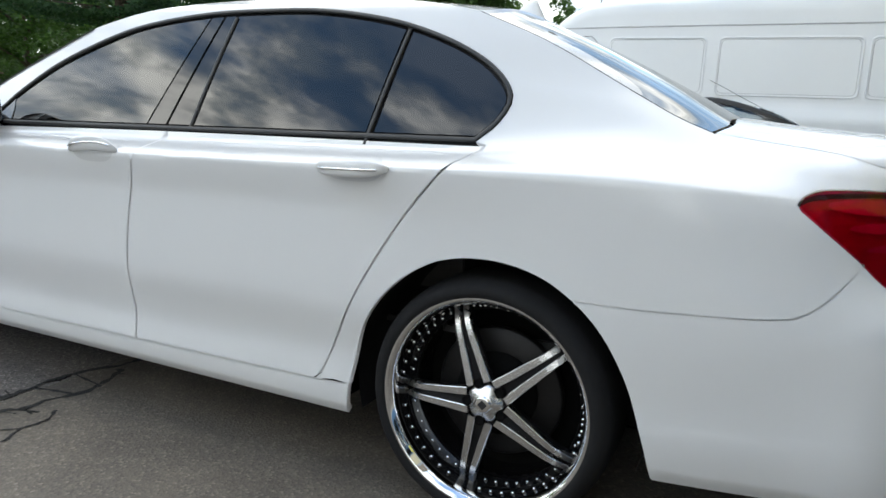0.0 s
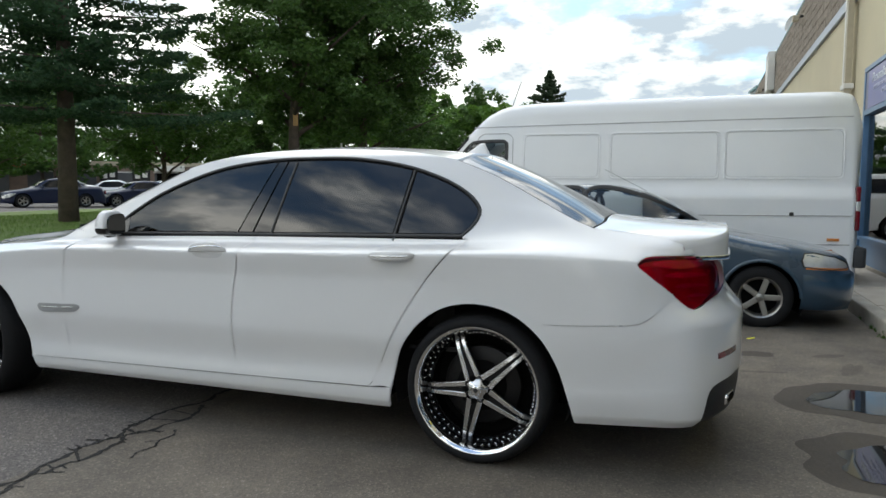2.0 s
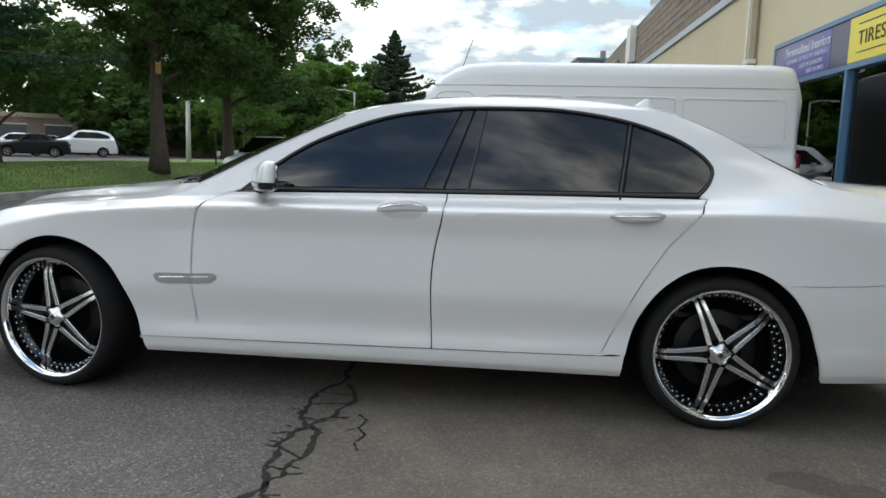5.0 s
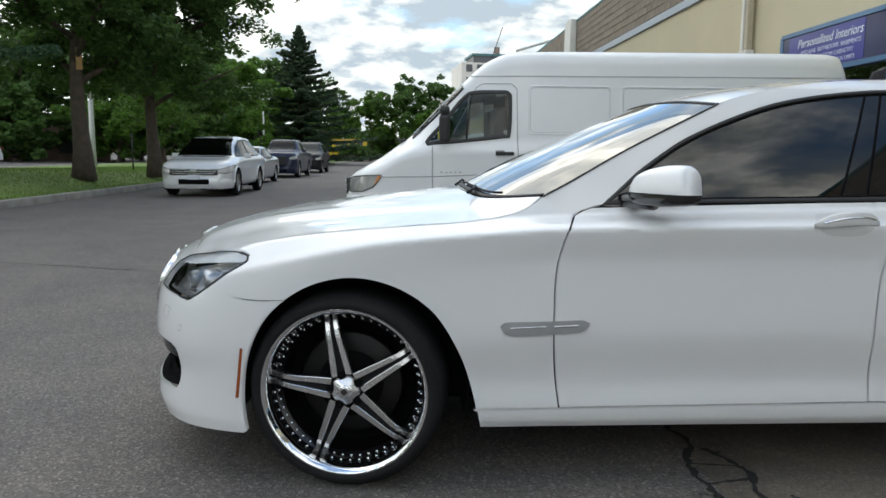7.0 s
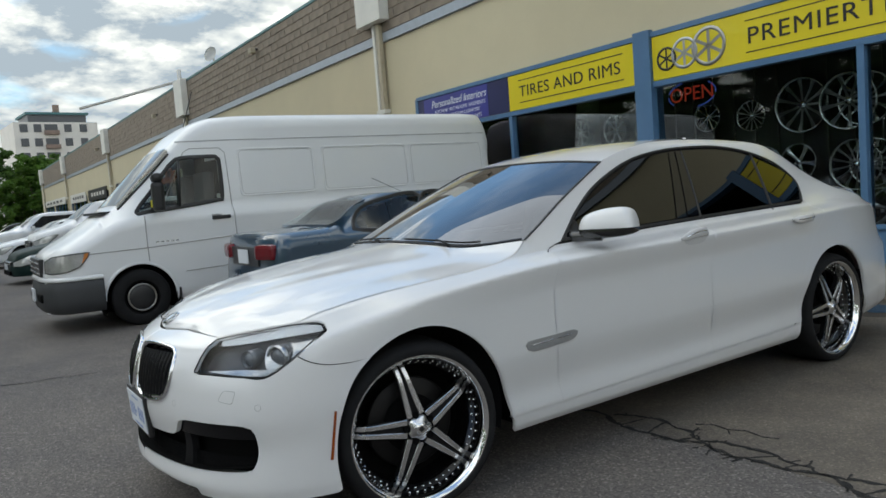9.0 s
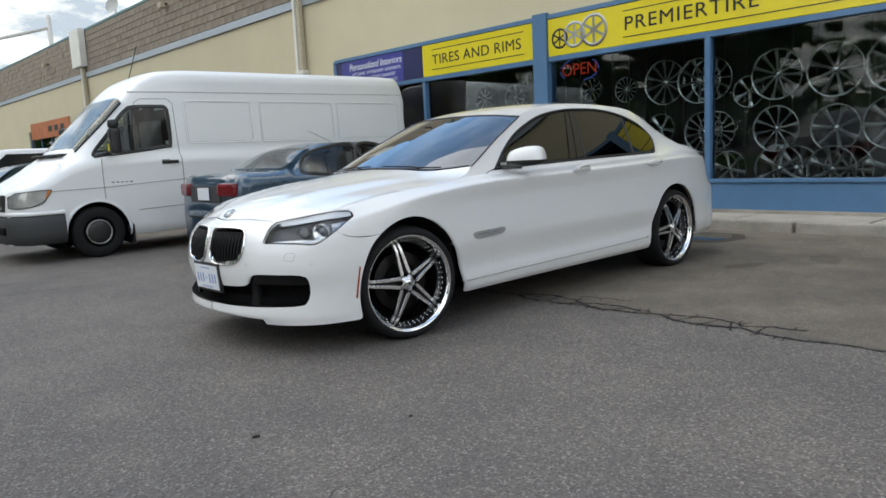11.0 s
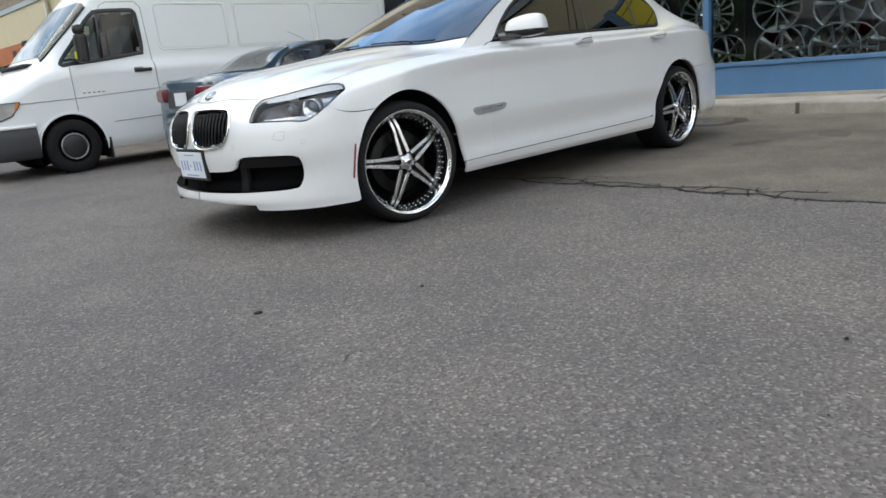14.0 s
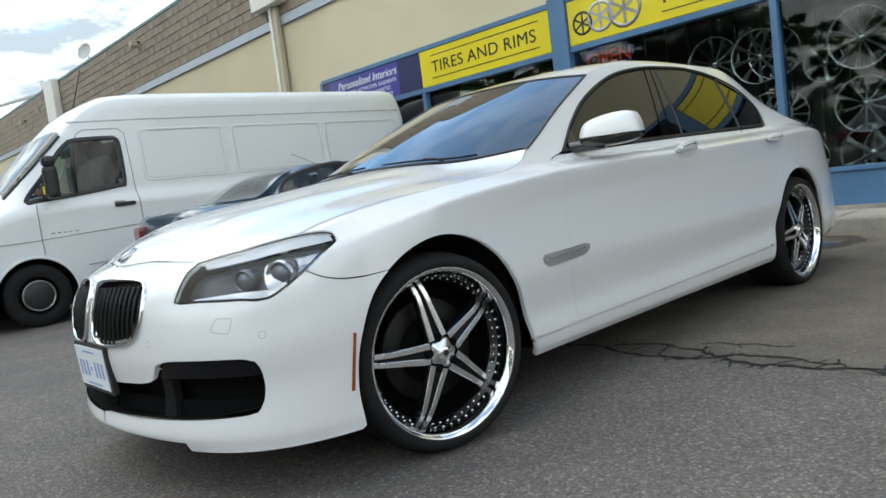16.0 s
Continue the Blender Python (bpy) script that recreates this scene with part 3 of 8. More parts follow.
def build_lawn():
    xs = np.concatenate([np.linspace(-9.95, -16, 25), np.linspace(-16.6, -22.5, 9)])
    ys = np.linspace(-30, 140, 171)
    v = [(x, y, float(lawn_height(x, y))) for y in ys for x in xs]
    g = part("lawn", mesh("lawn", v, grid_faces(len(ys), len(xs)), M["lawn"]), None)
    tagged(g, "mown green lawn rising beside the drive", "lawn", kind="structure")
    # blades over the part that the walk looks at
    rng = np.random.default_rng(3)
    n = 64000
    bx, by = -10.0 - rng.random(n) ** 1.3 * 8, 4 + rng.random(n) * 34
    bz = lawn_height(bx, by)
    a, h = rng.random(n) * 6.28, .03 + rng.random(n) * .045
    w = .008
    vv = np.stack([np.stack([bx - w * np.cos(a), by - w * np.sin(a), bz - .01], 1), np.stack([bx + w * np.cos(a), by + w * np.sin(a), bz - .01], 1),
                   np.stack([bx + .03 * np.sin(a), by - .03 * np.cos(a), bz + h], 1)], 1).reshape(-1, 3)
    gr = part("grass", mesh("grass", vv, np.arange(3 * n).reshape(-1, 3), M["grass_blade"], False), None)
    tagged(gr, "short green grass blades on the lawn", "grass", kind="stuff")
    kerb = thing("lawn_kerb", "long weathered concrete kerb along the lawn", "kerb", kind="structure")
    km = bpy.data.meshes.new("kerb_stone")
    b = boxed((.16, 2.96, .34), bevel=.03)
    b.to_mesh(km)
    b.free()
    km.materials.append(M["kerb"])
    for i in range(42):
        o = part("kerb_stone", km, None, kerb)
        o.matrix_basis = pose(-9.88, -20 + 3 * i, .0)
    lot = part("far_lot", mesh("far_lot", [(-22.3, -40, .22), (-22.3, 150, .22), (-120, 150, 1.2), (-120, -40, 1.2)], [(0, 3, 2, 1)], M["asphalt"], False), None)
    tagged(lot, "asphalt car park beyond the lawn", "car park", kind="structure")
    back = thing("far_kerb", "low kerb between lawn and car park", "kerb", kind="structure")
    o = part("kerb_run", boxed((.2, 160, .3), (-22.4, 60, .20), .03), M["kerb"], back)
    strip = part("lawn_path", boxed((.9, 120, .05), (-15.8, 55, .318), .01), M["walk"], None)
    tagged(strip, "narrow path crossing the lawn", "path", kind="structure")


def wander(a, b, n, amp, rng):
    a, b = np.asarray(a, float), np.asarray(b, float)
    d = (b - a) / np.linalg.norm(b - a)
    s = np.array((-d[1], d[0]))
    off, out = 0, []
    for i in range(n + 1):
        t = i / n
        off = off * .7 + rng.uniform(-amp, amp)
        out.append(a + (b - a) * t + s * off * math.sin(math.pi * min(1, t * 4 + .05)) )
    return out


def crack(lines, name="ground_crack", label="dark branching crack in the asphalt"):
    v, f = [], []
    rng = random.Random(9)
    for pts, w in lines:
        k = len(v)
        for i, p in enumerate(pts):
            q = pts[min(i + 1, len(pts) - 1)] - pts[max(i - 1, 0)]
            q = q / (np.linalg.norm(q) + 1e-9)
            ww = w * rng.uniform(.35, 1.3)
            for s in (-1, 1):
                x, y = p[0] - q[1] * ww * s, p[1] + q[0] * ww * s
                v.append((x, y, float(lot_height(x, y)) + .004))
        f += [(k + 2 * i, k + 2 * i + 1, k + 2 * i + 3, k + 2 * i + 2) for i in range(len(pts) - 1)]
    o = part(name, mesh(name, v, f, M["crack_dark"], False), None)
    return tagged(o, label, "crack", kind="structure")


def blot(name, centre, rx, ry, material, label, z=.004, seed=1, turn=0.0, rough=.18):
    rng = np.random.default_rng(seed)
    n = 64
    a = np.linspace(0, 2 * np.pi, n, endpoint=False)
    r = 1 + sum(rough / (k + 1) * np.sin((k + 1) * a + rng.random() * 6.28) * rng.uniform(.4, 1) for k in range(1, 9))
    c, s = math.cos(radians(turn)), math.sin(radians(turn))
    x, y = rx * r * np.cos(a), ry * r * np.sin(a)
    px, py = centre[0] + x * c - y * s, centre[1] + x * s + y * c
    v = [(centre[0], centre[1], float(lot_height(*centre)) + z)] + [(p, q, float(lot_height(p, q)) + z) for p, q in zip(px, py)]
    f = [(0, 1 + i, 1 + (i + 1) % n) for i in range(n)]
    o = part(name, mesh(name, v, f, M[material], False), None)
    return tagged(o, label, "puddle" if "puddle" in name else "stain", kind="structure")


def build_marks():
    rng = random.Random(2)
    # two ragged lines that part and meet again, with short rungs and spurs
    n = 110
    mid, left, right, drift, ja, jb = [], [], [], 0.0, 0.0, 0.0
    for i in range(n + 1):
        t = i / n
        drift = drift * .93 + rng.uniform(-.008, .008)
        ja, jb = ja * .6 + rng.uniform(-.012, .012), jb * .6 + rng.uniform(-.012, .012)
        y = -.15 - 2.75 * t
        w = 0 if t < .16 else (.085 + .03 * math.sin(9 * t)) * abs(math.sin(math.pi * (t - .16) * 4.6)) ** .7
        x = -.26 + .05 * math.sin(3.1 * t) + drift * .6
        mid.append(np.array((x, y)))
        left.append(np.array((x - w * .9 + ja, y)))
        right.append(np.array((x + w * 1.1 + jb, y + .02 * math.sin(i))))
    lines = [(left, .016), (right[18:104], .014)]
    for i in range(24, 100, 7):
        lines.append((wander(left[i], right[i + rng.randrange(-3, 4)], 6, .010, rng), .009))
    for i in range(34):
        src = left if i % 2 else right
        a = src[rng.randrange(20, 104)]
        e = a + np.array(((-1 if i % 2 else 1) * rng.uniform(.02, .09), rng.uniform(-.05, .05)))
        lines.append((wander(a, e, 7, .010, rng), .006))
    spur = [(-.03, -1.02), (.02, -1.10), (.0, -1.19), (.045, -1.26), (.02, -1.36), (.05, -1.43)]
    for p, q in zip(spur, spur[1:]):
        lines.append((wander(p, q, 6, .012, rng), .007))
    lines.append((wander((.0, -1.19), (-.05, -1.23), 5, .010, rng), .005))
    lines.append((wander(tuple(left[-1]), (-.15, -6.5), 70, .03, rng), .011))
    crack(lines)
    crack([(wander((-2.2, 3.4), (-9.0, 5.4), 60, .05, rng), .010)], "long_crack", "thin straight crack across the asphalt")
    crack([(wander((1.2, -3.2), (3.3, -2.4), 30, .03, rng), .008), (wander((1.6, -3.0), (2.4, -3.9), 20, .03, rng), .007)], "thin_crack", "faint thin crack near the shop")
    crack([(wander((-4.9, -3.0), (-3.6, -3.6), 34, .05, rng), .0014), (wander((-3.2, -2.3), (-2.6, -2.15), 16, .03, rng), .0014)], "hair_crack", "hairline crack in the asphalt")
    for c, rx, ry, tn, sd in (((3.50, .86), .44, .44, 10, 3), ((3.46, -.27), .44, .42, 20, 5)):
        blot("damp_stain", c, rx, ry, "damp", "dark damp rim round a puddle", .003, sd, tn)
        blot("puddle", (c[0] + .06, c[1] - .01), rx * .74, ry * .62, "puddle", "shallow still puddle reflecting the wall", .006, sd, tn)
    for c, rx, ry, tn, sd in (((3.54, 2.17), .12, .06, 30, 12), ((3.62, 1.72), .22, .06, 70, 14), ((3.02, 1.48), .20, .025, 10, 15), ((2.55, -1.9), .30, .12, 25, 17), ((1.9, -1.45), .22, .10, -15, 18)):
        blot("oil_stain", c, rx, ry, "oily", "faint dark oil stain on the asphalt", .0036, sd, tn, .3)
    blot("damp_stain", (3.0, 2.1), .16, .10, "damp", "small dark stain", .003, 9, 0)
    # browner strip of older paving towards the shop; the long crack runs along its edge
    edge = wander((-.27, -14), (-.27, 14), 220, .05, rng)
    v, f = [], []
    for p in edge:
        for x in np.linspace(p[0], 4.3, 14):
            v.append((x, p[1], float(lot_height(x, p[1])) + .002))
    o = part("old_paving", mesh("old_paving", v, grid_faces(len(edge), 14), M["patch"]), None)
    tagged(o, "older browner asphalt strip before the shop", "paving", kind="structure")
    m = part("paint_mark", mesh("paint_mark", [(3.72, 2.86, .005), (3.95, 2.80, .005), (3.96, 2.86, .005), (3.74, 2.92, .005)], [(0, 1, 2, 3)], M["paint_white"], False), None)
    tagged(m, "worn scrap of white paint", "road marking", kind="structure")
    for i, (x, y) in enumerate(((-2.52, -1.93), (-3.68, -3.03), (-3.1, -1.6), (-1.886, -3.505), (-2.70, -4.007), (-2.238, -3.455), (-2.74, -3.569), (-3.119, -3.868))):
        b = bmesh.new()
        bmesh.ops.create_icosphere(b, subdivisions=1, radius=(.007 + .003 * (i % 3)) * (1 if i < 3 else .55), matrix=Matrix.Translation((x, y, .004)) @ Matrix.Diagonal((1.6, 1, .5, 1)))
        tagged(part("pebble", b, M["crack_dark"], None), "tiny dark pebble on the asphalt", "pebble", group="loose pebbles")


def build_litter():
    st = part("dry_stalk", rod([(-2.308, -3.578, .004), (-2.316, -3.63, .007), (-2.328, -3.686, .004)], .0016, 6, "dry_stalk", M["straw"]), None)
    tagged(st, "thin dry stalk lying on the asphalt", "stalk")
    b = boxed((.075, .028, .004), (0, 0, .002), .001)
    for vtx in b.verts:
        vtx.co.z += .006 * math.sin(vtx.co.x * 40) + .005
    sc = part("paper_scrap", b, M["yellow_bit"], None)
    sc.matrix_basis = pose(3.009, 2.75, float(lot_height(3.009, 2.75)) - .002, 0, 0, 25)
    tagged(sc, "crumpled yellow scrap on the asphalt", "litter")


# ---------------------------------------------------------------- the shop building
def split_letters(ob, parent):
    """Turns a line of lettering into one object for each letter."""
    bm = bmesh.new()
    bm.from_mesh(ob.data)
    bmesh.ops.remove_doubles(bm, verts=bm.verts, dist=1e-5)
    todo, groups = set(bm.verts), []
    while todo:
        stack, got = [todo.pop()], set()
        while stack:
            a = stack.pop()
            got.add(a)
            for e in a.link_edges:
                b = e.other_vert(a)
                if b in todo:
                    todo.discard(b)
                    stack.append(b)
        groups.append(got)
    spans = sorted(((min(v.co.x for v in g), max(v.co.x for v in g), g) for g in groups), key=lambda q: q[0])
    merged = []
    for a, b, g in spans:
        if merged and a < merged[-1][1] - .3 * (b - a):
            merged[-1] = (merged[-1][0], max(b, merged[-1][1]), merged[-1][2] | g)
        else:
            merged.append((a, b, g))
    for a, b, g in merged:
        idx = {v: i for i, v in enumerate(g)}
        me = mesh("letter", [v.co[:] for v in idx], [tuple(idx[v] for v in f.verts) for f in bm.faces if f.verts[0] in idx], ob.data.materials[0], False)
        o = part("letter", me, None, parent)
        o.matrix_basis = ob.matrix_basis.copy()
    bm.free()
    bpy.data.objects.remove(ob)


def build_shop():
    w = thing("building_wall", "long low commercial building, beige stucco under brown block", "building", BLD, kind="structure")
    far = 71.0
    # solid walls with the shop windows left open: u along the wall, z up
    def slab(name, u0, u1, z0, z1, mat, x0=0.0, x1=.30, bev=0.0, par=w, label=""):
        return part(name, boxed((x1 - x0, u1 - u0, z1 - z0), ((x0 + x1) / 2, (u0 + u1) / 2, (z0 + z1) / 2), bev), M[mat], par, label)
    slab("upper_wall", -16, far, 3.24, 4.58, "stucco")
    bays = ((6.4, 9.2), (14, 17), (21.5, 28), (36.8, 44), (44.6, 52.4), (54.4, 62), (62.6, 70))
    for (a0, a1), (b0, b1) in zip(((-99, 3.0),) + bays, bays + ((far, 99),)):
        slab("side_wall", a1, b0, 0, 3.24, "stucco")
    for u0, u1 in bays:
        slab("lintel", u0, u1, 3.0 if u0 > 20 else 2.55, 3.24, "stucco")
        slab("window_wall", u0, u1, 0, .5, "frame_blue")
        slab("pane", u0, u1, .5, 3.0 if u0 > 20 else 2.55, "dark_glass", .10, .13, 0, w, "dark window pane")
        for uu in np.linspace(u0 + .03, u1 - .03, 3 if u1 - u0 < 5 else 5):
            slab("mullion", uu - .03, uu + .03, .5, 3.0 if u0 > 20 else 2.55, "frame_blue", .06, .16)
    # signs over the windows further along
    for u0, u1, z0, z1, mat, lab in ((14.1, 16.9, 2.0, 2.5, "sign_navy", "dark blue shop sign without readable writing"), (21.7, 27.4, 2.62, 3.34, "banner_orange", "faded orange shop banner on the wall"),
                                     (37.2, 43.8, 2.55, 3.25, "ink_black", "dark sign board over shop windows"), (45, 52, 2.62, 3.25, "box_white", "pale sign board over shop windows"),
                                     (55, 70, 2.75, 3.3, "box_white", "pale sign board over shop windows")):
        fs = thing("shop_sign", lab, "sign", BLD)
        slab("panel", u0, u1, z0, z1, mat, -.06, .0, .01, fs)
        for k in range(3 if u1 - u0 < 6 else 5):
            v0 = u0 + (u1 - u0) * (.12 + .15 * k)
            slab("character_bar", v0, v0 + (u1 - u0) * .09, z0 + (z1 - z0) * .35, z0 + (z1 - z0) * .68, "ink_black" if mat != "ink_black" else "box_white", -.066, -.058, 0, fs)
    slab("flashing", -16, far, 4.59, 4.77, "flashing", -.055, .30)
    slab("parapet_core", -16, far, 4.78, 6.24, "mortar", .02, .40)
    slab("parapet_cap", -16, far, 6.25, 6.33, "teal_cap", -.05, .45, .01)
    slab("roof", -16, far, 4.1, 4.2, "mortar", .3, 26)
    slab("back_wall", -16, far, 0, 4.2, "stucco", 25.7, 26)
    slab("end_wall", -16.3, -16, 0, 6.2, "stucco", 0, 26)
    slab("end_wall", far, far + .3, 0, 6.2, "stucco", 0, 26)
    # split-face blocks, running bond: seven courses
    rng = random.Random(11)
    metas = []
    for k in range(4):
        b = boxed((.09, .388, .198), (0, 0, 0), .006)
        for vtx in b.verts:
            if vtx.co.x < -.03:
                vtx.co.x += rng.uniform(-.012, .010)
        me = bpy.data.meshes.new("block")
        b.to_mesh(me)
        b.free()
        me.materials.append(M["block"])
        metas.append(me)
    n = 0
    for r in range(7):
        z = 4.886 + .208 * r
        u = 2.0 + (.2 if r % 2 else 0)
        while u < 18.9:
            o = part("block", metas[(n * 7 + r) % 4], None, w)
            o.matrix_basis = Matrix.Translation((.0, u, z))
            u += .4
            n += 1
    v, f = [], []
    for r in range(7):
        z0, z1 = 4.787 + .208 * r, 4.985 + .208 * r
        for u0 in list(np.arange(-16 + (.2 if r % 2 else 0), 1.7, .4)) + list(np.arange(19.1 + (.2 if r % 2 else 0), far - .4, .4)):
            k = len(v)
            x = -.045 + rng.uniform(-.006, .006)
            v += [(x, u0, z0), (x, u0 + .388, z0), (x, u0 + .388, z1), (x, u0, z1), (.05, u0, z0), (.05, u0 + .388, z0), (.05, u0 + .388, z1), (.05, u0, z1)]
            f += [(k, k + 3, k + 2, k + 1), (k, k + 1, k + 5, k + 4), (k + 3, k + 7, k + 6, k + 2), (k, k + 4, k + 7, k + 3), (k + 1, k + 2, k + 6, k + 5)]
    o = part("block_rest", mesh("block_rest", v, f, M["block"], False), None, w)
    o["kind"] = "stuff"
    # downpipes with hopper boxes
    for u in (4.28, 19.2, 35.3, 53.2, 68.5):
        p = thing("downpipe", "tan square downpipe under a white rain hopper on the wall", "downpipe", BLD @ Matrix.Translation((0, u, 0)), group="downpipes")
        part("hopper", boxed((.24, 1.02, 1.36), (-.18, 0, 5.66), .015), M["box_white"], p, "white metal hopper box")
        part("pipe", boxed((.10, .13, 4.90), (-.11, -.12, 2.50), .012), M["pipe_tan"], p)
        part("pipe_white", boxed((.09, .10, 1.85), (-.115, .05, 4.06), .01), M["box_white"], p)
        part("bracket", boxed((.16, .34, .09), (-.10, -.05, 3.12), .01), M["box_white"], p)
    # shop front
    s = thing("shop_front", "blue-framed tyre shop window front", "shop front", BLD, kind="structure")
    end = -16.0
    slab("sill_panel", end, 3.0, .02, .555, "frame_blue", -.02, .14, .004, s)
    slab("sill_rail", end, 3.0, .56, .610, "frame_blue", -.05, .12, .006, s)
    slab("base_strip", end, 3.0, .0, .20, "kerb", -.05, .12, .006, s)
    slab("sign_beam", end, 3.0, 2.50, 2.575, "frame_blue", -.05, .12, .005, s)
    slab("top_beam", end, 3.0, 3.165, 3.235, "frame_blue", -.06, .12, .005, s)
    for u0 in (-2.86, -8.50, -14.10):
        slab("column", u0, u0 + .28, .0, 3.27, "frame_blue", -.09, .16, .008, s)
    for u0 in (-5.58, -11.25, .10):
        slab("mullion", u0, u0 + .075, .6, 2.52, "frame_blue", -.05, .10, .005, s)
    slab("end_post", 2.96, 3.06, .0, 3.2, "frame_blue", -.05, .14, .005, s)
    for u0, u1 in ((-2.58, .10), (.175, 2.96), (-5.505, -2.86), (-8.22, -5.58), (-11.175, -8.50), (-13.82, -11.25), (-16, -14.1)):
        slab("pane", u0, u1, .605, 2.51, "dim_glass" if u0 > .1 else "shop_glass", .030, .036, 0, s, "large clear shop window pane")
    # signs
    sg = thing("shop_sign", "blue and violet shop sign with white lettering", "sign", BLD)
    slab("panel", .15, 2.96, 2.58, 3.16, "sign_navy", -.04, .06, .004, sg)
    slab("violet_field", .72, 2.75, 2.585, 3.155, "sign_violet", -.044, -.036, 0, sg)
    def put(text, size, u, z, mat, par, shear=0, sp=1.0, x=-.047, wide=1.0):
        ob = writing(text, size, Matrix.Translation((x, u, z)) @ Euler((radians(90), 0, radians(-90))).to_matrix().to_4x4() @ Matrix.Diagonal((wide, 1, 1, 1)), M[mat], par, "lettering", .002, "CENTER", shear, sp)
        if size > .15:
            split_letters(ob, par)
        else:
            ob["kind"] = "stuff"
        return ob
    put("Personalized Interiors", .195, 1.62, 3.01, "plate", sg, .25)
    put("KITCHENS  BATHROOMS  BASEMENTS", .092, 1.58, 2.86, "ink_pale", sg)
    put("CUSTOM CABINETRY", .092, 1.40, 2.75, "ink_pale", sg)
    put("BUILT IN UNITS", .088, 1.22, 2.645, "ink_pale", sg)
    s1 = thing("shop_sign", "yellow shop sign reading tires and rims", "sign", BLD)
    slab("panel", -2.57, .14, 2.58, 3.16, "sign_yellow", -.045, .06, .004, s1)
    for z in (3.045, 2.685):
        slab("rule", -2.36, -.12, z, z + .014, "ink_black", -.049, -.044, 0, s1)
    put("TIRES AND RIMS", .255, -1.22, 2.860, "ink_black", s1, 0, 1.04, -.049, 1.14)
    s2 = thing("shop_sign", "long yellow shop sign with three wheels and black lettering", "sign", BLD)
    slab("panel", -8.50, -2.87, 2.58, 3.16, "sign_yellow", -.045, .06, .004, s2)
    for z in (3.05, 2.68):
        slab("rule", -8.2, -4.25, z, z + .012, "ink_black", -.049, -.044, 0, s2)
    put("PREMIERTIRE", .275, -5.25, 2.865, "ink_black", s2, 0, 1.10, -.049, 1.16)
    for u, z, r, dk in ((-3.10, 2.835, .155, "ink_black"), (-3.38, 2.86, .20, "vent_grey"), (-3.74, 2.875, .245, "steel_rim")):
        d = part("printed_wheel", turned([(r * .80, .0), (r * .82, -.004), (r, -.004), (r, .0)], 40, "x", "printed_wheel", M[dk]), None, s2, "printed picture of a wheel")
        d.matrix_basis = Matrix.Translation((-.048, u, z))
        for k in range(6):
            a = k * math.pi / 3
            q = part("printed_spoke", boxed((.003, r * .16, r * .80), (0, 0, r * .42)), M[dk], d)
            q.matrix_basis = pose(0, 0, 0, math.degrees(a), 0, 0)
    # neon sign
    ns = thing("neon_sign", "red and blue lit neon open sign in the window", "neon sign", BLD)
    put("OPEN", .26, -3.36, 2.335, "neon_red", ns, 0, 1.0, .09)
    ring = [(.09, -3.36 + .36 * math.cos(a), 2.335 + .175 * math.sin(a)) for a in np.linspace(0, 2 * np.pi, 49)]
    for i0 in (2, 18, 27, 43):
        part("tube", rod(ring[i0:i0 + 8] if i0 + 8 < 49 else ring[i0:], .008, 8, "tube", M["neon_blue"]), None, ns)
    part("backing", boxed((.012, .74, .02), (.10, -3.36, 2.16)), M["ink_black"], ns)
    # inside of the shop, its dimness painted as near-black walls and ceiling
    r = thing("shop_room", "shop interior with its dimness painted near-black", "room", BLD, kind="structure")
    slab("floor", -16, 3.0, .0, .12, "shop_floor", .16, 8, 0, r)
    slab("back_wall", -16, 3.0, 0, 3.2, "shop_shade_dark", 5.0, 5.1, 0, r)
    slab("side_wall", 2.8, 3.0, 0, 3.2, "shop_shade_dark", .15, 5, 0, r)
    slab("side_wall", -16, -15.9, 0, 3.2, "shop_shade_dark", .15, 5, 0, r)
    slab("ceiling", -16, 3.0, 3.16, 3.2, "shop_shade_dark", .15, 5, 0, r)
    slab("blind", .2, 1.6, .6, 2.5, "box_white", .30, .32, 0, r)
    rk = thing("display_rack", "dark slatted display rack hung with rims", "rack", BLD)
    slab("board", -8.6, -2.5, .5, 2.62, "shop_shade_dark", 1.02, 1.06, 0, rk)
    for u in np.arange(-8.5, -2.4, .32):
        slab("upright", u, u + .025, .15, 2.7, "trim_black", .97, 1.0, 0, rk)
    spots = [(-3.13, 2.06, .20, 10), (-3.75, 2.00, .20, 14), (-4.40, 2.05, .34, 11), (-5.02, 2.01, .33, 9), (-5.19, 2.02, .31, 10), (-5.71, 1.79, .22, 5), (-6.14, 1.98, .34, 11), (-6.86, 1.97, .35, 9), (-7.56, 1.98, .36, 10),
             (-4.40, 1.34, .23, 5), (-5.06, 1.26, .30, 14), (-5.24, 1.27, .28, 12), (-6.14, 1.25, .31, 10), (-7.53, 1.25, .33, 8), (-5.30, .70, .27, 7), (-5.48, .71, .26, 6), (-6.16, .70, .33, 6), (-6.36, .70, .31, 6), (-6.86, .68, .31, 7), (-7.05, .68, .30, 8), (-7.52, .68, .33, 5),
             (-.68, 2.12, .22, 9), (-1.40, 2.08, .23, 7), (-1.96, 2.02, .20, 10), (-3.3, 1.35, .3, 7), (-3.9, 1.30, .28, 6), (-6.86, 1.22, .31, 7)]
    for i, (u, z, rad, ns_) in enumerate(spots):
        build_rim(u, z, rad, ns_, i)


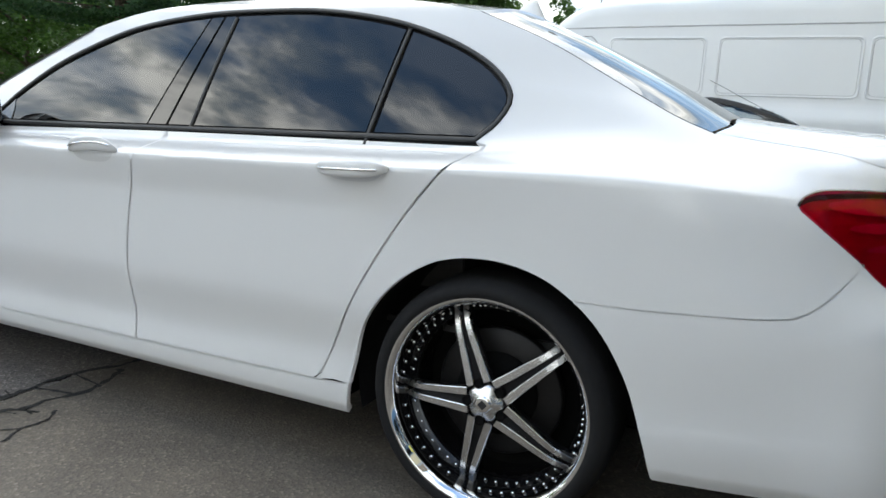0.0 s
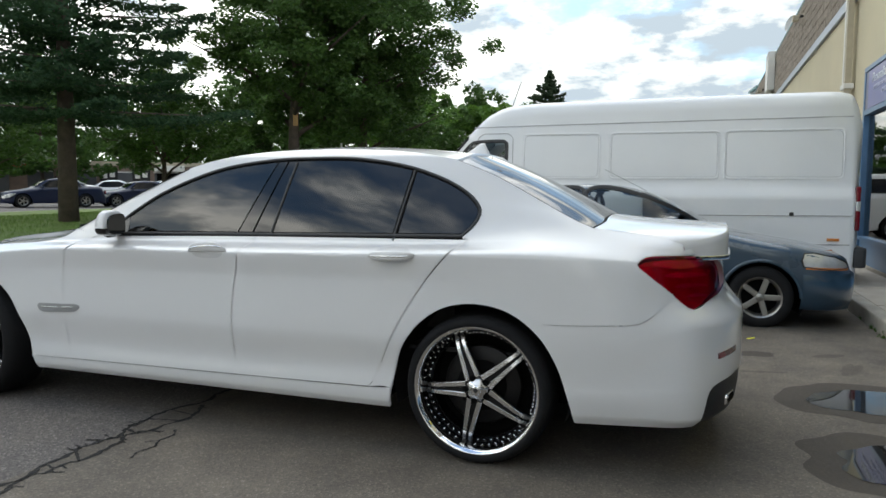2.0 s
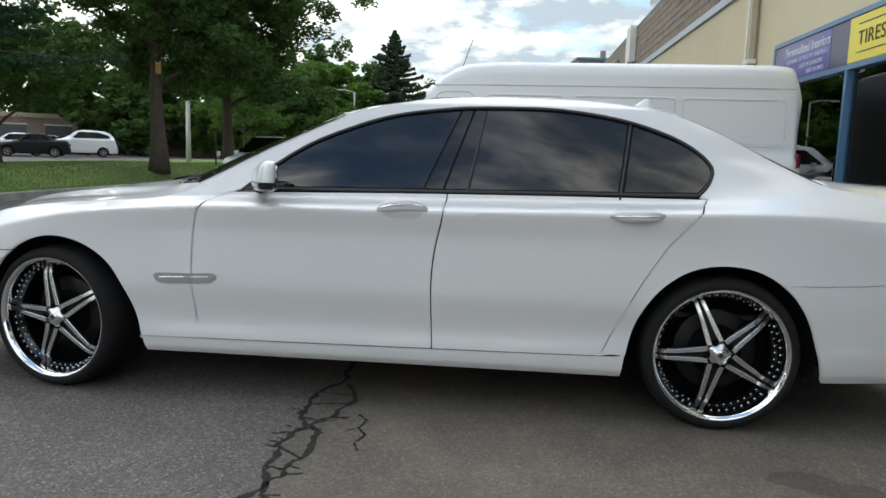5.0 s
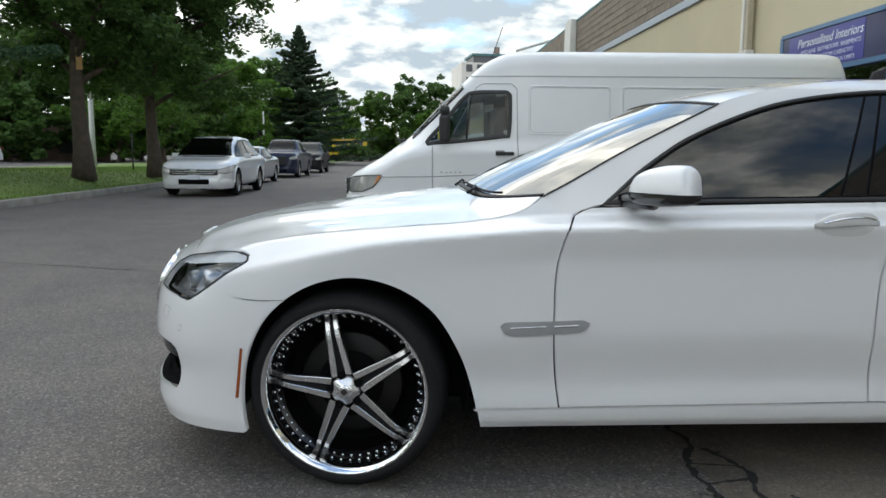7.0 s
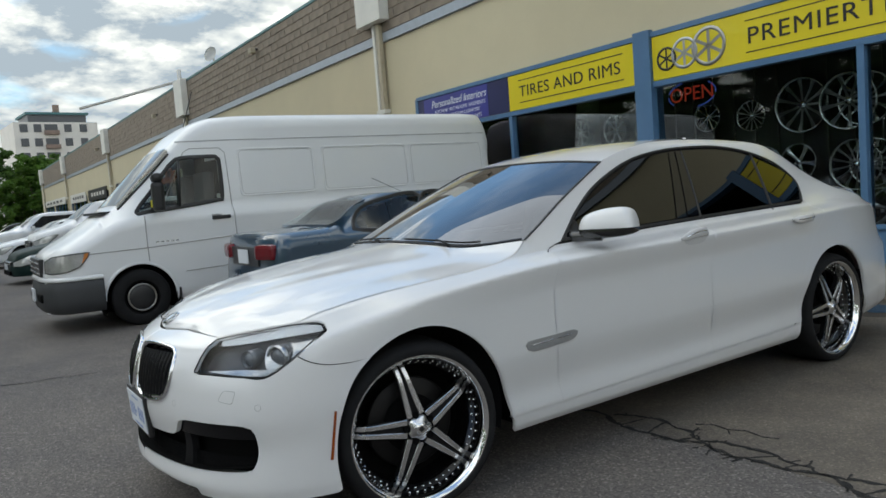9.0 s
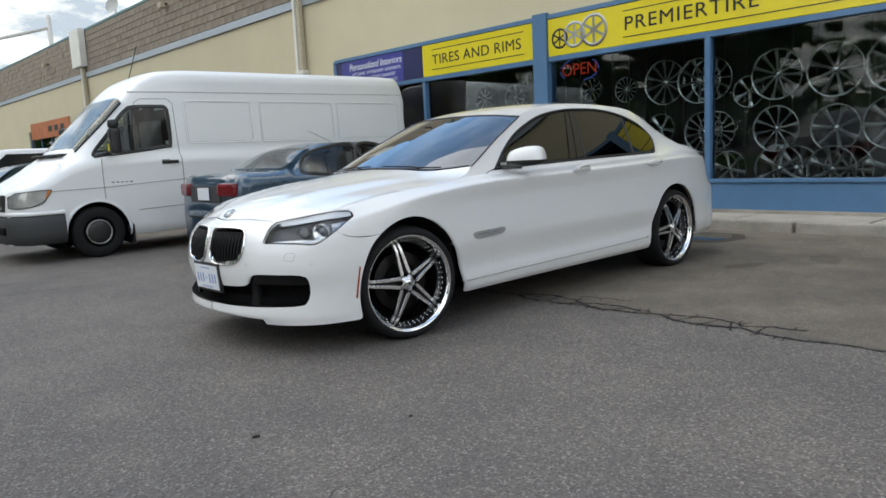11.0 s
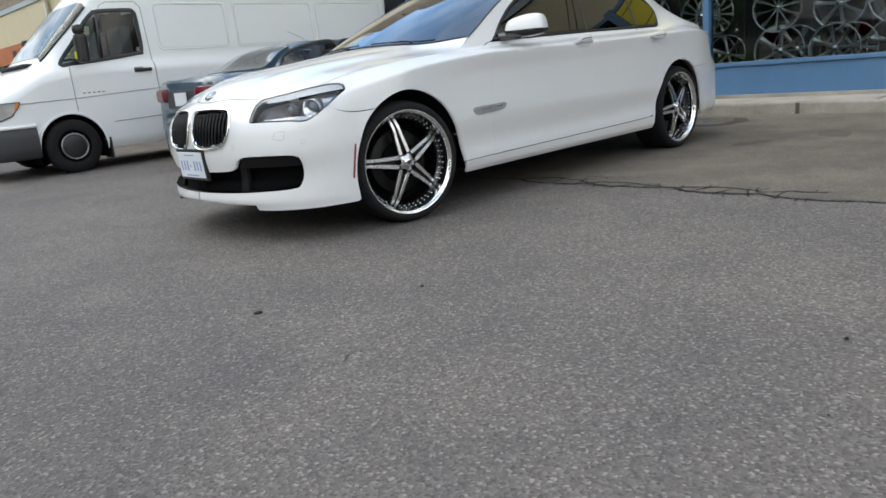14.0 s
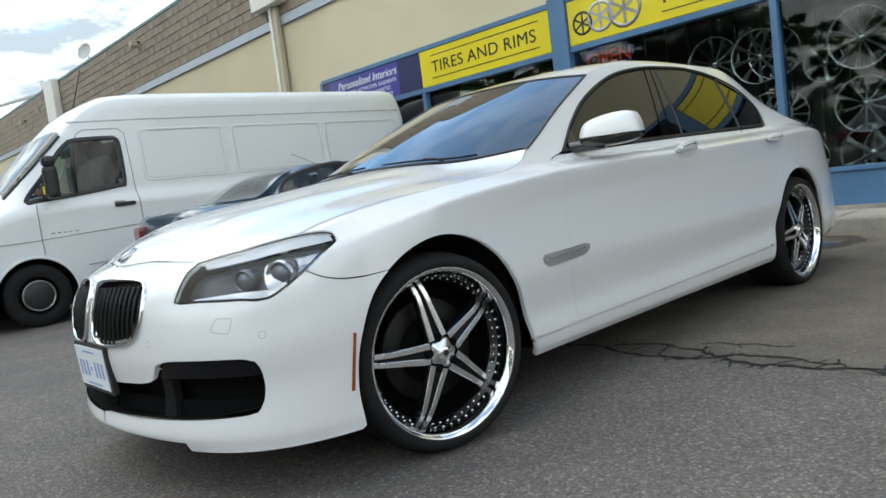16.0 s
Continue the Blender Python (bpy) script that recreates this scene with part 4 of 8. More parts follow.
def build_rim(u, z, rad, count, i):
    key = ("rim", count)
    o = thing("alloy_wheel", "polished chrome %d-spoke alloy wheel hung in the shop window" % count, "alloy wheel", BLD @ pose(.72 + .06 * (i % 3), u, z, 0, 0, -90) @ Matrix.Rotation(radians(i * 17), 4, "Y") @ Matrix.Diagonal((rad / .3, rad / .3, rad / .3, 1)), group="wheels on display")
    if key not in CACHE:
        lip = turned([(.272, .10), (.278, .03), (.285, .008), (.297, -.004), (.304, .0), (.304, .02), (.285, .06), (.28, .2)], 56, "y", "rim_lip", M["rim_chrome"])
        bs = bmesh.new()
        for k in range(count):
            a = 2 * math.pi * k / count
            wd = .27 / count
            prof = [(.03, .035, wd * .55), (.12, .045, wd * .5), (.2, .05, wd * .62), (.278, .035, wd)]
            vs = []
            for rr, yy, hw in prof:
                for s, dy in ((-1, .012), (0, -.004), (1, .012)):
                    x, zz = rr, s * hw
                    vs.append(bs.verts.new((x * math.cos(a) - zz * math.sin(a), yy + dy, x * math.sin(a) + zz * math.cos(a))))
            for r0 in range(3):
                for c in range(2):
                    bs.faces.new((vs[r0 * 3 + c], vs[r0 * 3 + c + 1], vs[r0 * 3 + c + 4], vs[r0 * 3 + c + 3]))
        sp = bpy.data.meshes.new("rim_spokes")
        bs.to_mesh(sp)
        bs.free()
        sp.materials.append(M["rim_chrome" if count % 5 == 0 else "rim_dark"])
        cap = turned([(0, .015), (.03, .018), (.045, .03), (.05, .06)], 20, "y", "rim_cap", M["chrome"])
        bk = turned([(0, .17), (.27, .17), (.276, .06)], 40, "y", "rim_back", M["void"])
        CACHE[key] = (lip, sp, cap, bk)
    for nm, me in zip(("lip", "spokes", "cap", "back"), CACHE[key]):
        part(nm, me, None, o)


CACHE = {}
build_ground()
build_walk()
build_lawn()
build_marks()
build_litter()
build_shop()


# ---------------------------------------------------------------- the white saloon
# Nose towards -x, near side at -y, wheels at x = -1.605 and 1.605.
PLAN = chain([(-2.437, -0.46), (-2.493, -0.22), (-2.512, 0.0), (-2.493, 0.22), (-2.437, 0.46), (-2.35, 0.65), (-2.225, 0.79),
              (-2.05, 0.878), (-1.85, 0.922), (-1.6, 0.943), (-1.0, 0.95), (0.0, 0.952), (1.0, 0.952), (1.6, 0.948), (1.9, 0.935),
              (2.15, 0.905), (2.38, 0.85), (2.55, 0.765), (2.67, 0.6), (2.735, 0.35), (2.755, 0.0), (2.735, -0.35)], 0.02)
_k0 = min(range(len(PLAN)), key=lambda i: np.hypot(PLAN[i][0] + 2.512, PLAN[i][1]))
_k1 = min(range(len(PLAN)), key=lambda i: np.hypot(PLAN[i][0] - 2.755, PLAN[i][1]))
_pl = np.array(PLAN)
_ds = np.concatenate([[0], np.cumsum(np.linalg.norm(np.diff(_pl, axis=0), axis=1))])
_mid = int(np.argmin(np.abs(_pl[_k0:_k1, 0]))) + _k0
_ds -= _ds[_mid]
_tan = np.gradient(_pl, _ds, axis=0)
for _ in range(6):
    _tan[1:-1] = (_tan[:-2] + 2 * _tan[1:-1] + _tan[2:]) / 4
S0, S1 = _ds[_k0], _ds[_k1]


def plan(s):
    """Point and outward normal of the widest outline (half width positive)."""
    x, y = np.interp(s, _ds, _pl[:, 0]), np.interp(s, _ds, _pl[:, 1])
    tx, ty = np.interp(s, _ds, _tan[:, 0]), np.interp(s, _ds, _tan[:, 1])
    n = np.hypot(tx, ty)
    return x, y, -ty / n, tx / n


def S(x):
    """Way along the outline at which it has this x."""
    return np.interp(x, _pl[_k0:_k1 + 1, 0], _ds[_k0:_k1 + 1])


# stations: nose, front corner, ahead of wheel, behind wheel, doors, tail
STA = [S0, S(-2.33), S(-1.95), S(-1.4), S(-0.75), S(0.4), S(1.3), S(1.85), S(2.3), S(2.58), S1]
LINES = [  # height and inset of each long line of the body at the stations
    ([.205, .190, .195, .205, .210, .215, .215, .225, .235, .235, .240], [.040, .018, .020, .050, .062, .062, .062, .055, .050, .020, .030]),
    ([.245, .240, .245, .250, .255, .260, .265, .280, .290, .290, .295], [.000, .008, .015, .032, .032, .032, .032, .025, .018, -.028, -.020]),
    ([.285, .292, .300, .295, .300, .310, .325, .372, .396, .412, .415], [.008, .012, .014, .027, .027, .027, .027, .013, .003, -.036, -.036]),
    ([.360, .375, .385, .380, .390, .400, .420, .404, .426, .440, .444], [.022, .020, .010, .032, .036, .036, .033, .0145, .0045, -.035, -.037]),
    ([.500, .500, .530, .560, .580, .585, .590, .600, .620, .690, .690], [.004, .006, .002, .008, .010, .010, .008, .002, -.002, -.022, -.035]),
    ([.610, .600, .670, .780, .820, .835, .850, .840, .840, .812, .800], [.014, .016, .010, .014, .018, .018, .016, .009, .016, .050, .050]),
    ([.680, .680, .790, .895, .945, .962, .985, .998, .978, .942, .936], [.030, .040, .026, .010, .002, .001, .002, .012, .040, .068, .068]),
    ([.714, .722, .830, .925, .957, .974, .997, 1.011, .990, .955, .950], [.042, .068, .066, .060, .017, .016, .017, .026, .052, .076, .075]),
    ([.748, .765, .870, .950, 1.008, 1.035, 1.052, 1.060, 1.050, 1.035, 1.035], [.056, .105, .110, .115, .145, .155, .160, .145, .130, .120, .100]),
    ([.772, .805, .900, .985, 1.220, 1.240, 1.250, 1.200, 1.100, 1.075, 1.075], [.085, .170, .170, .195, .235, .240, .250, .280, .210, .170, .140]),
    ([.795, .840, .925, 1.020, 1.450, 1.455, 1.448, 1.330, 1.145, 1.110, 1.110], [.140, .260, .250, .260, .340, .340, .355, .400, .320, .240, .200]),
    ([.815, .870, .945, 1.045, 1.510, 1.514, 1.502, 1.398, 1.180, 1.140, 1.140], [.230, .370, .340, .340, .440, .440, .455, .500, .420, .320, .270]),
]


def between(a, b, w, cabin):
    """A guide line between two others; over the cabin it keeps close to the glass so that the panes stay evenly curved."""
    (za, da), (zb, db) = LINES[a], LINES[b]
    z, d = [], []
    for i in range(len(STA)):
        if i in (4, 5, 6):
            k, dz, dd = cabin
            z.append(LINES[k][0][i] + dz)
            d.append(LINES[k][1][i] + dd)
        else:
            z.append(za[i] + (zb[i] - za[i]) * w)
            d.append(da[i] + (db[i] - da[i]) * w)
    return z, d


_low, _high = between(7, 8, .7, (8, -.018, -.008)), between(10, 11, .4, (10, .014, .0095))
LINES = LINES[:8] + [_low] + LINES[8:11] + [_high] + LINES[11:]
_zf = [pchip(STA, z) for z, d in LINES]
_df = [pchip(STA, d) for z, d in LINES]


def skin(sz, side=-1, lift=0.0):
    """The painted side of the body at (way, height) points; side -1 is the near side."""
    sz = np.atleast_2d(np.asarray(sz, float))

    def at(s, z):
        zk, dk = np.array([f(s) for f in _zf]), np.array([f(s) for f in _df])
        h, dl = np.diff(zk, axis=0), np.diff(dk, axis=0) / np.diff(zk, axis=0)
        m = np.empty_like(dk)
        m[0], m[-1] = dl[0], dl[-1]
        w1, w2 = 2 * h[1:] + h[:-1], h[1:] + 2 * h[:-1]
        safe = np.where(dl[:-1] * dl[1:] > 0, w1 / np.where(dl[:-1] == 0, 1, dl[:-1]) + w2 / np.where(dl[1:] == 0, 1, dl[1:]), 1)
        m[1:-1] = np.where(dl[:-1] * dl[1:] > 0, (w1 + w2) / safe, 0)
        i = np.clip(np.sum(z[None] > zk, axis=0) - 1, 0, len(zk) - 2)
        c = np.arange(len(s))
        t = (z - zk[i, c]) / h[i, c]
        t0 = np.clip(t, 0, 1)
        d = ((1 + 2 * t0) * (1 - t0) ** 2 * dk[i, c] + t0 * (1 - t0) ** 2 * h[i, c] * m[i, c]
             + t0 * t0 * (3 - 2 * t0) * dk[i + 1, c] + t0 * t0 * (t0 - 1) * h[i, c] * m[i + 1, c])
        d += np.where(t > 1, (t - 1) * h[i, c] * m[-1, c], 0) + np.where(t < 0, t * h[i, c] * m[0, c], 0)
        x, y, nx, ny = plan(s)
        return np.stack([x - nx * d, (y - ny * d) * side, z], 1)
    s, z = sz[:, 0], sz[:, 1]
    p = at(s, z)
    e = 0.004
    a, b = at(s + e, z) - at(s - e, z), at(s, z + e) - at(s, z - e)
    n = np.cross(a, b) * -side
    n /= np.linalg.norm(n, axis=1)[:, None]
    out = np.array([p[:, 0], p[:, 1] - 0.0, p[:, 2]]).T
    flip = np.sum(n * np.stack([p[:, 0] * 0.2, p[:, 1], 0 * p[:, 2]], 1), axis=1) < 0
    n[flip] *= -1
    return out + n * lift, n


def skin_panel(name, outline, material, parent, holes=(), side=-1, gap=0.003, lift=0.0, flange=0.02, step=0.018, label="", surf=None):
    """A panel of the body: an outline of (way, height) laid on the skin, with its edges turned in."""
    o = inset(outline, gap) if gap else np.asarray(outline)
    hs = [inset(h, -gap) if gap else np.asarray(h) for h in holes]
    guides = None
    if surf is None and step < .03:
        ss = np.arange(np.min(np.asarray(o)[:, 0]), np.max(np.asarray(o)[:, 0]), .016)
        rows = [_zf[k](ss) for k in range(1, 11)]
        rows += [rows[k] + (rows[k + 1] - rows[k]) * w for k in (4, 5, 6, 7, 8) for w in (.35, .7)]
        rows = [r for i, r in enumerate(rows) if i == 0 or all(np.mean(np.abs(r - q)) > .003 for q in rows[:i])]
        guides = np.concatenate([np.stack([ss, r], 1) for r in rows])
    v2, f, lps = sheet(o, hs, step, guides)
    p, n = (surf or skin)(v2, side, lift)
    nv = len(p)
    a = p[[q[0] for q in f]]
    g = np.cross(p[[q[1] for q in f]] - a, p[[q[2] for q in f]] - a)
    f = [q if np.dot(gg, n[q[0]]) > 0 else tuple(q)[::-1] for q, gg in zip(f, g)]
    vs, ns = [p], [n]
    if flange:
        for lp in lps:
            k = sum(len(x) for x in vs)
            r, rn = p[lp], n[lp]
            vs += [r, r - rn * flange]
            ns += [rn, rn]
            m = len(lp)
            for i in range(m):
                j = (i + 1) % m
                f.append((k + i, k + j, k + m + j, k + m + i))
    me = mesh(name, np.concatenate(vs), f, material, True, np.concatenate(ns))
    return part(name, me, material, parent, label)


_gs, _gz = [a.ravel() for a in np.meshgrid(np.linspace(S(-.6), S(1.5), 40), np.linspace(1.04, 1.45, 20))]
_gx = plan(_gs)[0]
_terms = lambda x, z: np.stack([1 + 0 * x, x, z, x * x, x * z, z * z, x ** 3, x * x * z], 1)
_gk = np.linalg.lstsq(_terms(_gx, _gz), -skin(np.stack([_gs, _gz], 1))[0][:, 1], rcond=None)[0]


def pane_skin(sz, side=-1, lift=0.0):
    """The evenly curved surface of the side glass."""
    sz = np.atleast_2d(np.asarray(sz, float))
    x, z = plan(sz[:, 0])[0], sz[:, 1]
    y = _terms(x, z) @ _gk
    fx = np.stack([0 * x, 1 + 0 * x, 0 * x, 2 * x, z, 0 * x, 3 * x * x, 2 * x * z], 1) @ _gk
    fz = np.stack([0 * x, 0 * x, 1 + 0 * x, 0 * x, x, 2 * z, 0 * x, x * x], 1) @ _gk
    n = np.stack([-fx, (1 + 0 * x) * side, -fz], 1)
    n /= np.linalg.norm(n, axis=1)[:, None]
    return np.stack([x, y * side, z], 1) + n * lift, n


def coons(c0, c1, d0, d1, nu, nv, wf=lambda v: v):
    """A patch between four border functions: c0,c1 run along v at u=0,1; d0,d1 along u at v=0,1."""
    us, vs = np.linspace(0, 1, nu), np.linspace(0, 1, nv)
    g = np.zeros((nu, nv, 3))
    A, B = np.array([c0(v) for v in vs]), np.array([c1(v) for v in vs])
    C, D = np.array([d0(u) for u in us]), np.array([d1(u) for u in us])
    for i, u in enumerate(us):
        for j, v in enumerate(vs):
            w = wf(v)
            g[i, j] = ((1 - u) * A[j] + u * B[j] + (1 - w) * (C[i] - (1 - u) * C[0] - u * C[-1])
                       + w * (D[i] - (1 - u) * D[0] - u * D[-1]))
    return g


def whole(g):
    """Mirrors a half patch (v=0 on the centre line) to the full width."""
    r = g[:, 1:].copy()
    r[:, :, 1] *= -1
    return np.concatenate([r[:, ::-1], g], axis=1)


def curve3(points, step=0.02):
    """Function 0..1 along a smooth 3D line."""
    c = np.array(chain(points, step))
    l = np.concatenate([[0], np.cumsum(np.linalg.norm(np.diff(c, axis=0), axis=1))])
    l /= l[-1]
    return lambda u: np.array([np.interp(u, l, c[:, k]) for k in range(3)])


def on_skin(pts):
    """Function 0..1 along a line on the near side given as (x, z)."""
    c = np.array(chain([(S(x), z) for x, z in pts], 0.02))
    p, _ = skin(c)
    l = np.concatenate([[0], np.cumsum(np.linalg.norm(np.diff(p, axis=0), axis=1))])
    l /= l[-1]
    return lambda u: np.array([np.interp(u, l, p[:, k]) for k in range(3)])


def patch_mesh(name, g, material, rim=0.012):
    nu, nv = g.shape[:2]
    v = g.reshape(-1, 3)
    du, dv = np.gradient(g, axis=0), np.gradient(g, axis=1)
    n = np.cross(du, dv).reshape(-1, 3)
    n /= np.linalg.norm(n, axis=1)[:, None] + 1e-12
    if n[:, 2].mean() < 0:
        n *= -1
    f = grid_faces(nu, nv)
    a, b, c = v[f[len(f) // 2][0]], v[f[len(f) // 2][1]], v[f[len(f) // 2][2]]
    if np.dot(np.cross(b - a, c - a), n[f[len(f) // 2][0]]) < 0:
        f = [q[::-1] for q in f]
    ring = [i * nv for i in range(nu)] + [(nu - 1) * nv + j for j in range(1, nv)] + [i * nv + nv - 1 for i in range(nu - 2, -1, -1)] + list(range(nv - 2, 0, -1))
    k, m = len(v), len(ring)
    vs = np.concatenate([v, v[ring], v[ring] - n[ring] * rim])
    ns = np.concatenate([n, n[ring], n[ring]])
    f += [(k + i, k + (i + 1) % m, k + m + (i + 1) % m, k + m + i) for i in range(m)]
    return mesh(name, vs, f, material, True, ns)


def xz(pts, step=0.03, closed=False):
    return chain([(S(x), z) for x, z in pts], step, closed)


# shared lines of the body in (x, height)
ARCH_F = [(-1.982, .200), (-1.992, .330), (-1.968, .480), (-1.895, .628), (-1.760, .730), (-1.605, .768), (-1.450, .738), (-1.315, .650), (-1.225, .510), (-1.175, .370), (-1.140, .215)]
ARCH_R = [(1.168, .225), (1.187, .370), (1.230, .520), (1.320, .650), (1.450, .738), (1.605, .765), (1.760, .735), (1.890, .645), (1.975, .520), (2.030, .370), (2.065, .245)]
HOOD_E = [(-2.412, .791), (-2.365, .806), (-2.276, .821), (-2.152, .838), (-2.084, .847), (-2.022, .866), (-1.858, .897), (-1.688, .919), (-1.4, .945), (-1.14, .966), (-.985, 1.000), (-.912, 1.05)]
NOSE = lambda s: np.interp(s, [S0, S0 + .25, S(-2.412)], [.795, .803, .791])
GAP_FD = [(-0.735, 1.012), (-0.80, .985), (-0.845, .935), (-0.878, .81), (-0.885, .66), (-0.88, .50), (-0.865, .36), (-0.855, .295)]
GAP_B = [(0.325, 1.038), (0.318, .93), (0.288, .79), (0.275, .64), (0.278, .45), (0.285, .31)]
GAP_RD = [(1.525, 1.055), (1.455, .975), (1.345, .845), (1.225, .655), (1.13, .465), (1.075, .345), (1.05, .322)]
SILL_T = [(-1.16, .290), (-0.855, .295), (0.285, .310), (1.05, .322), (1.183, .335)]
BELT = [(-0.735, 1.012), (0.325, 1.038), (1.525, 1.055)]
A_EDGE = [(-0.912, 1.05), (-0.80, 1.108), (-0.60, 1.217), (-0.40, 1.315), (-0.215, 1.402)]
RAIL = [(-0.215, 1.402), (-0.10, 1.435), (0.03, 1.464), (0.28, 1.496), (0.60, 1.508), (0.95, 1.501), (1.20, 1.478), (1.40, 1.443)]
C_EDGE = [(1.40, 1.443), (1.60, 1.366), (1.82, 1.260), (2.02, 1.163), (2.14, 1.118)]
LID_E = [(2.14, 1.118), (2.30, 1.100), (2.48, 1.080), (2.60, 1.052)]
DLO = [(-0.690, 1.022), (-0.600, 1.098), (-0.53, 1.156), (-0.36, 1.264), (-0.14, 1.357), (0.06, 1.415), (0.33, 1.452), (0.60, 1.462), (0.85, 1.457), (1.12, 1.420),
       (1.34, 1.355), (1.49, 1.278), (1.565, 1.195), (1.545, 1.120), (1.49, 1.062)]
SHUT_R = [(1.945, .578 + .0), (2.0, .690), (2.28, .702), (2.36, .722), (2.45, .800), (2.485, .838)]
LAMP_F = [(-1.983, .815), (-1.988, .834), (-2.012, .842), (-2.064, .844), (-2.152, .836), (-2.276, .819), (-2.365, .804), (-2.400, .794), (-2.412, .788), (-2.417, .765), (-2.420, .72), (-2.421, .682), (-2.420, .673), (-2.410, .672),
          (-2.379, .672), (-2.322, .668), (-2.285, .666), (-2.250, .660), (-2.220, .662), (-2.175, .684), (-2.105, .733), (-2.045, .776)]
LAMP_R = [(2.325, .968), (2.365, .996), (2.45, 1.003), (2.60, 1.000), (2.67, .992), (2.718, .984), (2.736, .930), (2.740, .860), (2.722, .826), (2.67, .800), (2.60, .776), (2.555, .776), (2.47, .848), (2.375, .922)]


def build_saloon():
    car = thing("white_sedan", "glossy white luxury sedan on large chrome wheels, parked on asphalt", "car")
    P, G = M["car_white"], M["gloss_black"]
    arch_f, arch_r = xz(ARCH_F, .02), xz(ARCH_R, .02)
    i_sf = min(range(len(arch_f)), key=lambda i: abs(arch_f[i][1] - .680) + (10 if arch_f[i][0] > S(-1.6) else 0))
    i_st = min(range(len(arch_f)), key=lambda i: abs(arch_f[i][1] - .290) + (10 if arch_f[i][0] < S(-1.6) else 0))
    i_rt = min(range(len(arch_r)), key=lambda i: abs(arch_r[i][1] - .335) + (10 if arch_r[i][0] > S(1.6) else 0))
    i_rs = min(range(len(arch_r)), key=lambda i: abs(arch_r[i][1] - .685) + (10 if arch_r[i][0] < S(1.6) else 0))
    lamp_f = xz(LAMP_F, .02, True)
    lamp_r = xz(LAMP_R, .02, True)
    shut_f = [arch_f[i_sf]] + xz([(-1.914, .682), (-1.995, .687), (-2.060, .705), (-2.095, .726)], .02)
    hood_e = xz(HOOD_E, .03)
    fd, gb, rd, sill = xz(GAP_FD), xz(GAP_B), xz(GAP_RD), xz(SILL_T)
    belt = xz(BELT)
    bi = min(range(len(belt)), key=lambda i: abs(belt[i][0] - S(.325)))
    si = [min(range(len(sill)), key=lambda i: abs(sill[i][0] - S(x))) for x in (-.855, .285, 1.05)]
    dlo_up = xz(DLO, .025)
    dlo = loop(dlo_up, line(dlo_up[-1], dlo_up[0], .03))
    kid = [(S0 + .032, .735), (S0 + .075, .752), (S0 + .24, .752), (S0 + .335, .738), (S0 + .368, .680), (S0 + .358, .605), (S0 + .305, .555), (S0 + .19, .538), (S0 + .080, .543), (S0 + .036, .58), (S0 + .026, .66)]
    kidney = chain(kid, .02, True)
    sc = S(-2.02)
    # lower opening of the bumper: a centre slot that widens towards the corner
    mouth = chain([(S0 + .002, .400), (S0 + .31, .408), (S0 + .385, .428), (S0 + .415, .470), (S0 + .47, .488), (S0 + .62, .490), (S0 + .775, .484), (S0 + .815, .455),
                   (S0 + .820, .38), (S0 + .797, .325), (S0 + .750, .306), (S0 + .55, .296), (S0 + .30, .288), (S0 + .002, .286)], .02)
    for side in (-1, 1):
        near = side == -1
        # front bumper with the grille and the intake cut out
        i_lt = min(range(len(hood_e)), key=lambda i: abs(hood_e[i][0] - S(-2.33)))
        lf = lamp_f
        ia = min(range(len(lf)), key=lambda i: np.hypot(lf[i][0] - S(-2.412), lf[i][1] - .788))
        ib = min(range(len(lf)), key=lambda i: np.hypot(lf[i][0] - S(-2.105), lf[i][1] - .733))
        low = lf[ia:ib + 1] if ib > ia else lf[ia:] + lf[:ib + 1]
        top = [(s, float(NOSE(s))) for s in np.linspace(S0, S(-2.412) - .005, 24)]
        outline = loop(top, low, shut_f[::-1], arch_f[:i_sf + 1][::-1],
                       [(s, float(_zf[0](s)) + (.026 if s < S0 + .50 else -.004)) for s in list(np.linspace(S(-1.998), S0 + .506, 36)) + list(np.linspace(S0 + .498, S0, 24))], mouth[::-1])
        bumper = skin_panel("front_bumper", outline, P, car, [kidney], side, 0.002, label="white bumper with wide lower air intake")
        # wing
        ic = min(range(len(lf)), key=lambda i: np.hypot(lf[i][0] - S(-2.084), lf[i][1] - .843))
        up = lf[ib:] + lf[:ic + 1] if ic < ib else lf[ib:ic + 1]
        he = [q for q in hood_e if q[0] > lf[ic][0] + .01]
        wing = loop(up, he, xz(A_EDGE[:2], .03)[:1], [(S(-.86), 1.035)], fd, sill[:si[0] + 1][::-1], arch_f[i_sf:i_st + 1][::-1], shut_f)
        skin_panel("front_wing", wing, P, car, (), side, step=.013)
        # doors and sill
        d1 = loop(belt[:bi + 1], gb, sill[si[0]:si[1] + 1][::-1], fd[::-1])
        d2 = loop(belt[bi:], rd, sill[si[1]:si[2] + 1][::-1], gb[::-1])
        doors = [skin_panel("front_door", d1, P, car, (), side, .0038, step=.015), skin_panel("rear_door", d2, P, car, (), side, .0038, step=.015)]
        skin_panel("side_sill", loop(sill, arch_r[:i_rt + 1][::-1], [(s, .212 + .008 * (s + 1.1) / 2.3) for s in np.linspace(S(1.165), S(-1.14), 60)], arch_f[i_st:][::-1]), P, car, (), side, .0052)
        # quarter with roof frame
        apil = xz(A_EDGE)
